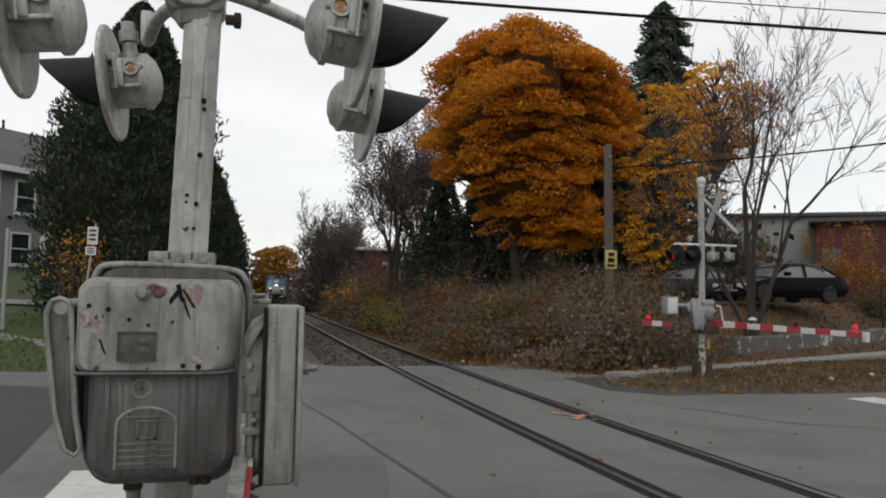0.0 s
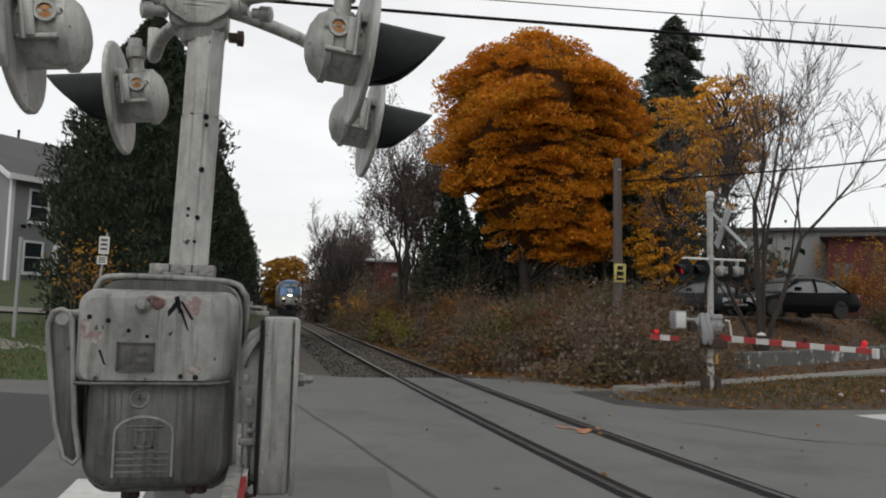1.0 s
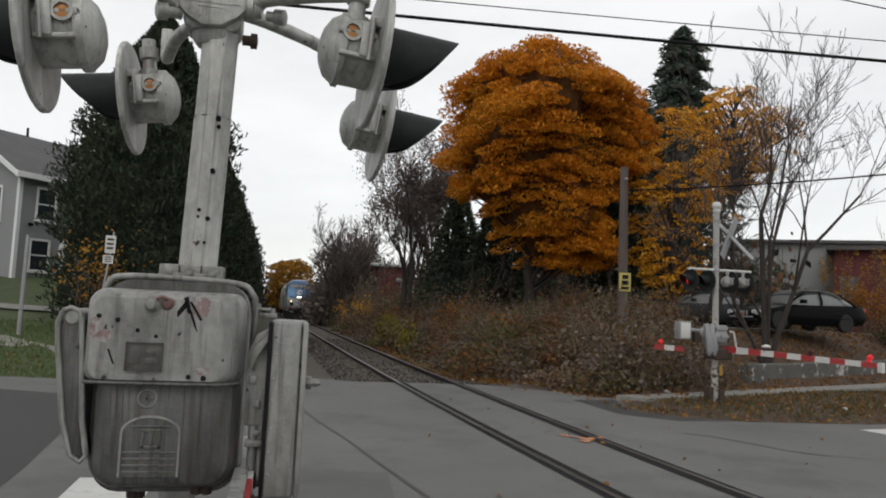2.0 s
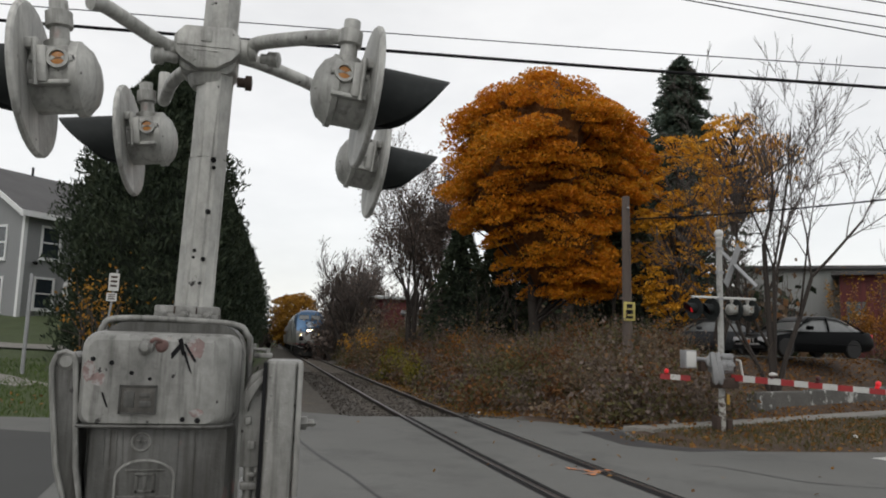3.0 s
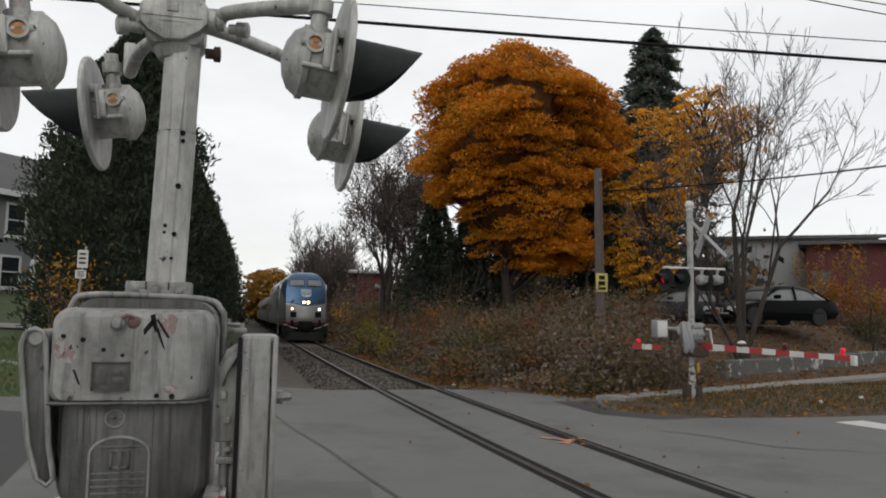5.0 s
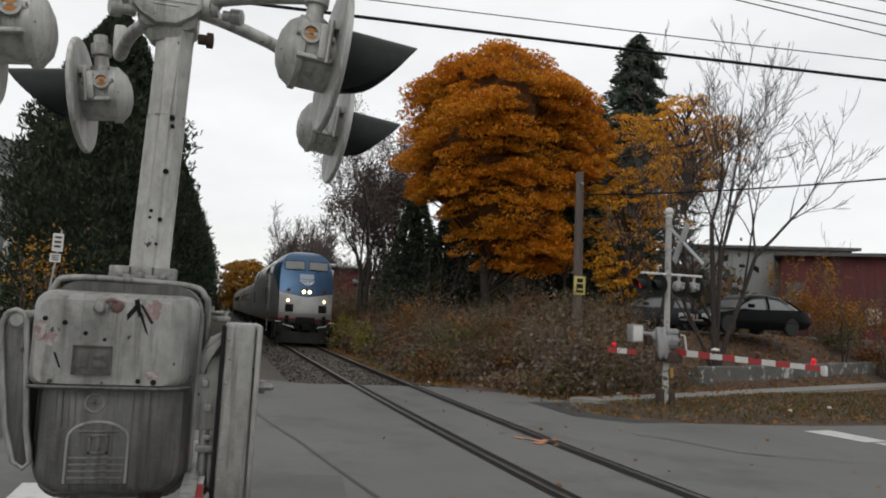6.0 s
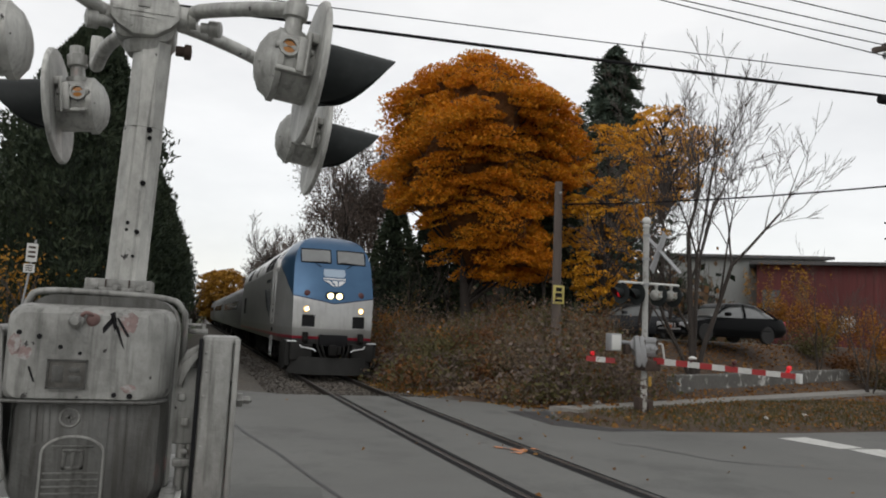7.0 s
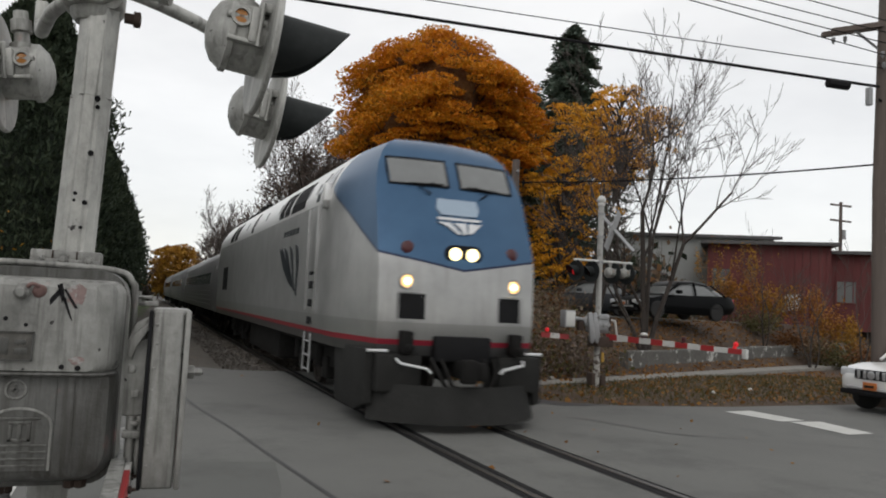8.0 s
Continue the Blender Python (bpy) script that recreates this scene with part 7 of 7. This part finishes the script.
def clapboard_wall(name, parent, x0, x1, z0, z1, y, mat, top=None, pitch=0.16):
    """Lapped boards along x, each with its own edge, in one wall."""
    bm = B()
    n = int((z1 - z0) / pitch)
    prof = [(y + 0.1, z0)]
    for k in range(n):
        prof += [(y - 0.018, z0 + (z1 - z0) * k / n), (y - 0.002, z0 + (z1 - z0) * (k + 1) / n - 0.002)]
    prof.append((y + 0.1, z1))
    prism(bm, prof, x0, x1, "yz")
    return part(name, bm, mat, parent, "", False)


def grey_house():
    az, d = -17.6, 38
    cx, cy = polar(az, d)
    rot = math.degrees(math.atan2(0.80, 0.60))
    g = thing("house", "two-storey grey clapboard house with white trim", "house", (cx, cy, ground_z(cx, cy) - 0.3), rot)
    L, D, H = 11.0, 8.0, 4.95
    clapboard_wall("front_wall", g, 0, L, 0, H, 0, SIDING)
    bm = B()
    box(bm, 0.0, L, 0.1, D, 0, H)
    part("wall_core", bm, SIDING, g)
    # gable end
    bm = B()
    prism(bm, [(0.002, 0), (0.002, H), (D / 2, H + 2.3), (D, H), (D, 0)], -0.012, 0.1, "yz")
    part("gable_wall", bm, SIDING, g, "", False)
    bm = B()
    for s in (-1, 1):
        y0, y1 = (D / 2, -0.45) if s < 0 else (D / 2, D + 0.45)
        za, zb = H + 2.45, H - 0.12
        grid_faces(bm, [[(x, y0, za), (x, y1, zb), (x, y1, zb + 0.12), (x, y0, za + 0.14)] for x in (-0.45, L + 0.45)])
    part("roof", bm, SHINGLE, g, "grey shingle roof", False)
    bm = B()
    box(bm, -0.5, L + 0.5, -0.52, -0.45, H - 0.22, H + 0.03)
    part("eave_board", bm, TRIM, g)
    bm = B()
    for s in (-1, 1):
        y1 = -0.5 if s < 0 else D + 0.5
        grid_faces(bm, [[(x, D / 2, H + 2.36), (x, y1, H - 0.26), (x, y1, H - 0.03), (x, D / 2, H + 2.6)] for x in (-0.52, -0.45)])
    part("rake_board", bm, TRIM, g, "", False)
    bm = B()
    box(bm, -0.03, 0.14, -0.035, 0.14, 0, H)
    part("corner_board", bm, TRIM, g)
    bm = B()
    box(bm, -0.3, L, -0.42, 0, H - 0.16, H - 0.12)
    part("soffit", bm, TRIM, g)
    window_unit(g, 1.35, 3.05, 0.85, 1.35)
    window_unit(g, 4.6, 3.05, 0.85, 1.35)
    window_unit(g, 1.2, 0.75, 0.85, 1.3)
    window_unit(g, -1.6, 2.95, 0.9, 1.4, 0.0, -1, "x")
    window_unit(g, -1.6, 0.6, 0.9, 1.4, 0.0, -1, "x")
    # arched porch doorway
    bm = B()
    ring = [(2.2, 0.0), (2.2, 1.85)] + [(2.85 + 0.65 * math.cos(a), 1.85 + 0.45 * math.sin(a)) for a in np.linspace(math.pi, 0, 10)] + [(3.5, 1.85), (3.5, 0.0)]
    inner = [(2.85 + (x - 2.85) * 0.76, z if z < 0.1 else z - 0.14) for x, z in ring]
    vs = [[bm.verts.new((x, y, z)) for x, z in r] for r, y in ((ring, -0.2), (inner, -0.2), (inner, 0.02), (ring, 0.02))]
    for a, b in zip(vs, vs[1:] + vs[:1]):
        for i in range(len(ring) - 1):
            bm.faces.new((a[i], a[i + 1], b[i + 1], b[i]))
    part("porch_arch", bm, TRIM, g, "white arched door surround", False)
    bm = B()
    box(bm, 2.4, 3.3, -0.03, -0.02, 0.0, 2.15)
    part("door", bm, TRIM, g)
    bm = B()
    box(bm, 2.65, 3.05, -0.05, -0.031, 1.0, 1.9)
    part("door_glass", bm, DARK_GLASS, g)
    bm = B()
    lathe(bm, (0.55, -0.15, 2.75), (0, -1, -0.3), [(-0.1, 0.05), (0.0, 0.09), (0.12, 0.07)], 10)
    part("wall_lamp", bm, BLACK, g)
    bm = B()
    tube(bm, [(3.0, 4.0, H + 2.4), (3.0, 4.0, H + 3.0)], 0.06, 8)
    part("vent_pipe", bm, BLACK, g)


grey_house()


def shed(name, label, az, d, rot, w, depth, h, rise, wall, roof, openings=(), base=None, board=0.0):
    """A simple building: front along local x, roof falling to the front."""
    x, y = polar(az, d)
    g = thing(name, label, "building", (x, y, (ground_z(x, y) if base is None else base) - 0.4), rot)
    h += 0.4
    bm = B()
    box(bm, -w / 2, w / 2, 0, depth, 0, h)
    part("wall", bm, wall, g, "", False)
    bm = B()
    grid_faces(bm, [[(px, -0.5, h - 0.05), (px, depth * 0.5, h + rise), (px, depth + 0.5, h - 0.05), (px, depth + 0.5, h + 0.13), (px, depth * 0.5, h + rise + 0.2), (px, -0.5, h + 0.13)] for px in (-w / 2 - 0.4, w / 2 + 0.4)])
    part("roof", bm, roof, g, "", False)
    bm = B()
    for s in (-1, 1):
        grid_faces(bm, [[(s * w / 2, 0, h), (s * w / 2, depth * 0.5, h + rise), (s * w / 2, depth, h)], [(s * (w / 2 - 0.1), 0, h), (s * (w / 2 - 0.1), depth * 0.5, h + rise), (s * (w / 2 - 0.1), depth, h)]])
    part("gable", bm, wall, g, "", False)
    if board:
        n = int(w / board)
        me = None
        for k in range(n):
            px = -w / 2 + (k + 0.5) * w / n
            if me is None:
                bm = B()
                box(bm, -0.03, 0.03, -0.03, 0.0, 0, h - 0.1)
                ob = part("batten", bm, wall, g, "", False)
                me = ob.data
            else:
                ob = new("batten", me)
                ob.parent = g
            ob.matrix_basis = pose(px, 0, 0)
    for ox, oz, ow, oh, mat in openings:
        win = new("window")
        win.parent = g
        bm = B()
        for x0, x1, z0, z1 in ((ox - 0.08, ox, oz - 0.08, oz + oh + 0.08), (ox + ow, ox + ow + 0.08, oz - 0.08, oz + oh + 0.08), (ox, ox + ow, oz + oh, oz + oh + 0.08), (ox, ox + ow, oz - 0.08, oz)):
            box(bm, x0, x1, -0.07, 0.02, z0, z1)
        part("window_frame", bm, wall, win)
        bm = B()
        box(bm, ox, ox + ow, -0.02, -0.012, oz, oz + oh)
        part("pane", bm, mat, win)
    return g


shed("warehouse", "pale grey metal-sided building behind bare trees", 38.6, 50, -32, 9.5, 10, 5.0, 0.35, METAL_WALL, SHINGLE, [(-2.5, 1.4, 1.0, 1.6, DARK_GLASS), (2.2, 1.2, 0.9, 1.4, DARK_GLASS)], 1.9, 0.6)
shed("red_building", "weathered dark red boarded building with grey roof", 43.6, 46, -40, 6.4, 8, 4.25, 0.14, BARN_RED, SHINGLE, [(-2.9, 2.0, 0.9, 1.2, DARK_GLASS), (0.9, 1.0, 0.8, 0.9, PALE_WALL)], 1.88, 0.4)
shed("red_building", "long weathered red building with low roof", 49.6, 49, -42, 7.6, 8, 4.0, 0.2, BARN_RED, SHINGLE, [(-1.5, 1.6, 1.0, 1.2, DARK_GLASS)], 1.9, 0.4)
shed("red_building", "far red boarded shed with pale roof edge", 7.6, 72, -8, 4.6, 6, 4.1, 0.25, BARN_RED, METAL_WALL, [(-1.9, 1.2, 1.3, 2.4, BLACK)], 1.7, 0.5)
shed("garage", "small pale garage glimpsed through brush", 10.0, 66, -10, 2.4, 4, 1.9, 0.3, PALE_WALL, SHINGLE, [], 2.2)

# ---- cars ----
TYRE = surface("tyre_rubber", (0.018, 0.018, 0.018), 0.85, var=0.2, big=8)
RIM = surface("alloy_rim", (0.48, 0.485, 0.49), 0.35, 0.6, var=0.15, big=8)
LAMP_CLEAR = surface("clear_lamp_lens", (0.62, 0.64, 0.66), 0.12, 0.1, var=0.1, big=10, bump=0)
TAIL_RED = surface("red_tail_lens", (0.40, 0.02, 0.02), 0.2, var=0.15, big=10, bump=0)
PLATE = surface("orange_number_plate", (0.42, 0.13, 0.03), 0.5, var=0.15, big=10)


def car_paint(name, col, rough=0.22, coat=0.25):
    m = surface(name, col, rough, 0.1, var=0.06, big=1.5, fine=20, bump=0)
    b = m.node_tree.nodes["Principled BSDF"]
    b.inputs["Coat Weight"].default_value, b.inputs["Coat Roughness"].default_value = coat, 0.1
    b.inputs["Specular IOR Level"].default_value = 0.02 + 1.5 * coat
    return m


def hull(bm, stations, half):
    """stations: x, low, high, width factor. half: cross-section from the sill up (across, up), in parts of width and height."""
    rings = []
    for x, z0, z1, k in stations:
        side = [(u * k, z0 + v * (z1 - z0)) for u, v in half]
        rings.append([(x, y, z) for y, z in side] + [(x, -y, z) for y, z in side[::-1]])
    grid_faces(bm, rings)


def build_car(name, label, at, rz, paint, suv=False):
    g = thing(name, label, "car", at, rz)
    L, W = (4.7, 0.94) if suv else (4.8, 0.91)
    low, belt, roof = (0.34, 1.08, 1.72) if suv else (0.24, 0.93, 1.46)
    nose = 0.98 if suv else 0.72
    tail = 1.05 if suv else 0.98
    half = [(0.90, 0.0), (0.99, 0.18), (1.0, 0.45), (0.97, 0.8), (0.90, 0.97), (0.55, 1.0)]
    bm = B()
    st = [(0.0, low + 0.18, nose - 0.22, 0.74), (0.06, low + 0.08, nose - 0.1, 0.86), (0.25, low, nose - 0.02, 0.95), (0.7, low - 0.02, nose + 0.06, 0.99), (1.35, low - 0.04, belt - 0.02, 1.0), (2.4, low - 0.05, belt, 1.0), (3.4, low - 0.04, belt + 0.03, 1.0), (4.2, low, tail, 0.98), (4.6, low + 0.04, tail - 0.02, 0.93), (L, low + 0.16, tail - 0.16, 0.84)]
    hull(bm, [(x, a, b, k * W) for x, a, b, k in st], half)
    part("body", bm, paint, g)
    bm = B()
    glass_half = [(0.93, 0.0), (0.90, 0.3), (0.80, 0.85), (0.70, 0.97), (0.4, 1.0)]
    gs = [(1.25, belt - 0.03, belt + 0.02, 0.92), (1.75, belt - 0.03, roof - 0.22, 0.93), (2.1, belt - 0.03, roof - 0.05, 0.94), (2.7, belt - 0.03, roof, 0.94), (3.3, belt - 0.02, roof - 0.04, 0.93)]
    gs += [(4.2, belt, roof - 0.12, 0.92), (4.55, belt, belt + 0.15, 0.86)] if suv else [(3.75, belt, roof - 0.2, 0.9), (4.3, belt, belt + 0.06, 0.84)]
    hull(bm, [(x, a, b, k * W) for x, a, b, k in gs], glass_half)
    part("glazing", bm, GREY_GLASS, g, "glazing with the sky's reflection put into its grey")
    bm = B()
    rs = [(x, b - 0.09, b + 0.018, k * W * 0.87) for x, a, b, k in gs[1:-1]]
    rings = [[(x, y * k, z) for y, z in ((-1, a), (-0.88, (a + b) / 2 + 0.02), (-0.6, b), (0.6, b), (0.88, (a + b) / 2 + 0.02), (1, a))] for x, a, b, k in rs]
    grid_faces(bm, rings)
    part("roof", bm, paint, g)
    for s in (-1, 1):
        for x0, z0, x1, z1 in ((1.28, belt, 1.95, roof - 0.1), (2.72, belt, 2.70, roof - 0.06), (gs[-1][0] - 0.05, belt, gs[-2][0] - 0.2, roof - 0.12)):
            bm = B()
            tube(bm, [(x0, s * W * 0.925, z0), ((x0 + x1) / 2, s * W * 0.87, (z0 + z1) / 2), (x1, s * W * 0.78, z1)], 0.035, 8)
            part("pillar", bm, paint, g)
        bm = B()
        box(bm, 1.65, 1.85, s * W, s * (W + 0.17), belt + 0.02, belt + 0.16, 0.03)
        part("mirror", bm, paint, g)
        bm = B()
        box(bm, 1.5, 3.9, s * W * 0.995, s * W * 1.01, low + 0.22, low + 0.26, 0.004)
        part("door_strip", bm, paint, g)
        for xw in (0.85, 3.75):
            wheel = new("wheel")
            wheel.parent = g
            R = 0.36 if suv else 0.325
            bm = B()
            lathe(bm, (xw, s * (W - 0.2), R), (0, s, 0), [(0, R - 0.06), (0.0, R - 0.02), (0.03, R), (0.18, R), (0.205, R - 0.03), (0.205, R - 0.1)], 26)
            part("tyre", bm, TYRE, wheel)
            bm = B()
            lathe(bm, (xw, s * (W - 0.02), R), (0, s, 0), [(-0.05, R - 0.09), (0.01, R - 0.09), (-0.02, R - 0.12), (-0.03, 0.08), (0.0, 0.06), (0.01, 0.02)], 10)
            part("rim", bm, RIM, wheel)
            bm = B()
            ring = [(xw + (R + 0.045) * math.cos(a), s * (W + 0.004), R + (R + 0.045) * math.sin(a)) for a in np.linspace(-0.3, math.pi + 0.3, 16)]
            tube(bm, ring, 0.009, 6)
            part("arch", bm, BLACK, g)
        bm = B()
        yl = W * 0.68
        box(bm, 0.02, 0.22, s * yl - 0.19, s * yl + 0.17, nose - 0.24, nose - 0.06, 0.03)
        part("headlight", bm, LAMP_CLEAR, g, "clear headlight lens")
        bm = B()
        box(bm, L - 0.18, L - 0.02, s * W * 0.66 - 0.17, s * W * 0.66 + 0.16, tail - 0.3, tail - 0.1, 0.03)
        part("tail_light", bm, TAIL_RED, g, "red tail light lens")
    bm = B()
    box(bm, -0.03, 0.12, -0.42, 0.42, nose - 0.28, nose - 0.08, 0.03)
    grille = part("grille", bm, BLACK, g, "black grille with bright bars")
    for y in (-0.3, -0.15, 0.15, 0.3):
        bm = B()
        box(bm, -0.045, 0.02, y - 0.035, y + 0.035, nose - 0.26, nose - 0.1, 0.01)
        part("grille_bar", bm, RIM, grille)
    bm = B()
    lathe(bm, (-0.03, 0, nose - 0.18), (-1, 0, 0), [(0, 0.09), (0.02, 0.085), (0.03, 0.05)], 14)
    part("badge", bm, RIM, grille, "plain bright round badge")
    bm = B()
    box(bm, -0.06, 0.3, -W * 0.80, W * 0.80, low + 0.02, low + 0.13, 0.03)
    part("lower_bumper", bm, BLACK, g, "black lower bumper")
    bm = B()
    box(bm, -0.07, 0.1, -W * 0.62, W * 0.62, low + 0.14, low + 0.20, 0.02)
    part("bumper_strip", bm, RIM, g)
    bm = B()
    box(bm, -0.085, -0.05, -0.16, 0.16, low + 0.15, low + 0.31, 0.008)
    pl = part("number_plate", bm, PLATE, g, "orange number plate with dark bars")
    bm = B()
    box(bm, -0.092, -0.086, -0.11, 0.11, low + 0.20, low + 0.25)
    part("plate_bar", bm, BLACK, pl, "dark bar in place of characters")
    return g


WHITE_CAR, BLACK_CAR, SILVER_CAR = car_paint("white_car_paint", (0.72, 0.72, 0.71)), car_paint("black_car_paint", (0.005, 0.0055, 0.006), 0.35, 0.015), car_paint("grey_car_paint", (0.035, 0.037, 0.04), 0.35, 0.04)
build_car("suv", "white sport utility car waiting at the stop line", (14.0, 11.62, 0.0), 0, WHITE_CAR, True)
build_car("sedan", "black sedan parked above the leaf-strewn bank", (15.85, 23.6, 1.70), 6, BLACK_CAR)
build_car("sedan", "dark grey car parked behind bare stems", (14.6, 28.6, 1.70), -4, SILVER_CAR)


def litter_bits():
    rnd = random.Random(3)
    for k, (x, y) in enumerate(((12.2, 14.3), (9.4, 16.9), (13.9, 15.0), (8.8, 17.4), (15.2, 20.6), (15.6, 20.9), (5.5, 20.6))):
        bm = B()
        w = rnd.uniform(0.05, 0.1)
        rings = [[(math.cos(a) * w * r * rnd.uniform(0.7, 1.2), math.sin(a) * w * r * 0.7, h) for a in np.linspace(0, math.tau, 7, endpoint=False)] for r, h in ((0.9, 0.0), (1.0, 0.03), (0.6, 0.06))]
        grid_faces(bm, rings)
        ob = part("paper_litter", bm, WHITE_PAINT, None, "crumpled scrap of white litter on leaves")
        ob.matrix_basis = pose(x, y, ground_z(x, y) + 0.01)
        tagged(ob, "", "litter")


litter_bits()

# ---- movement ----


def motions():
    run = [(0.0, 113.5), (1.5, 94.3), (3.0, 75.6), (4.5, 56.2), (5.25, 46.6), (6.0, 36.9), (6.5, 30.4), (7.0, 23.8), (7.5, 17.1), (8.0, 10.3)]
    for ob, behind, length in TRAIN:
        rows = []
        for t, y in run:
            y0 = y + behind
            dx = track_x(y0 + length) - track_x(y0)
            rows.append((t, pose(track_x(y0) + 0.16, y0, 0.022, 0, 0, -math.degrees(math.atan2(dx, length)))))
        walk(ob, rows)


motions()
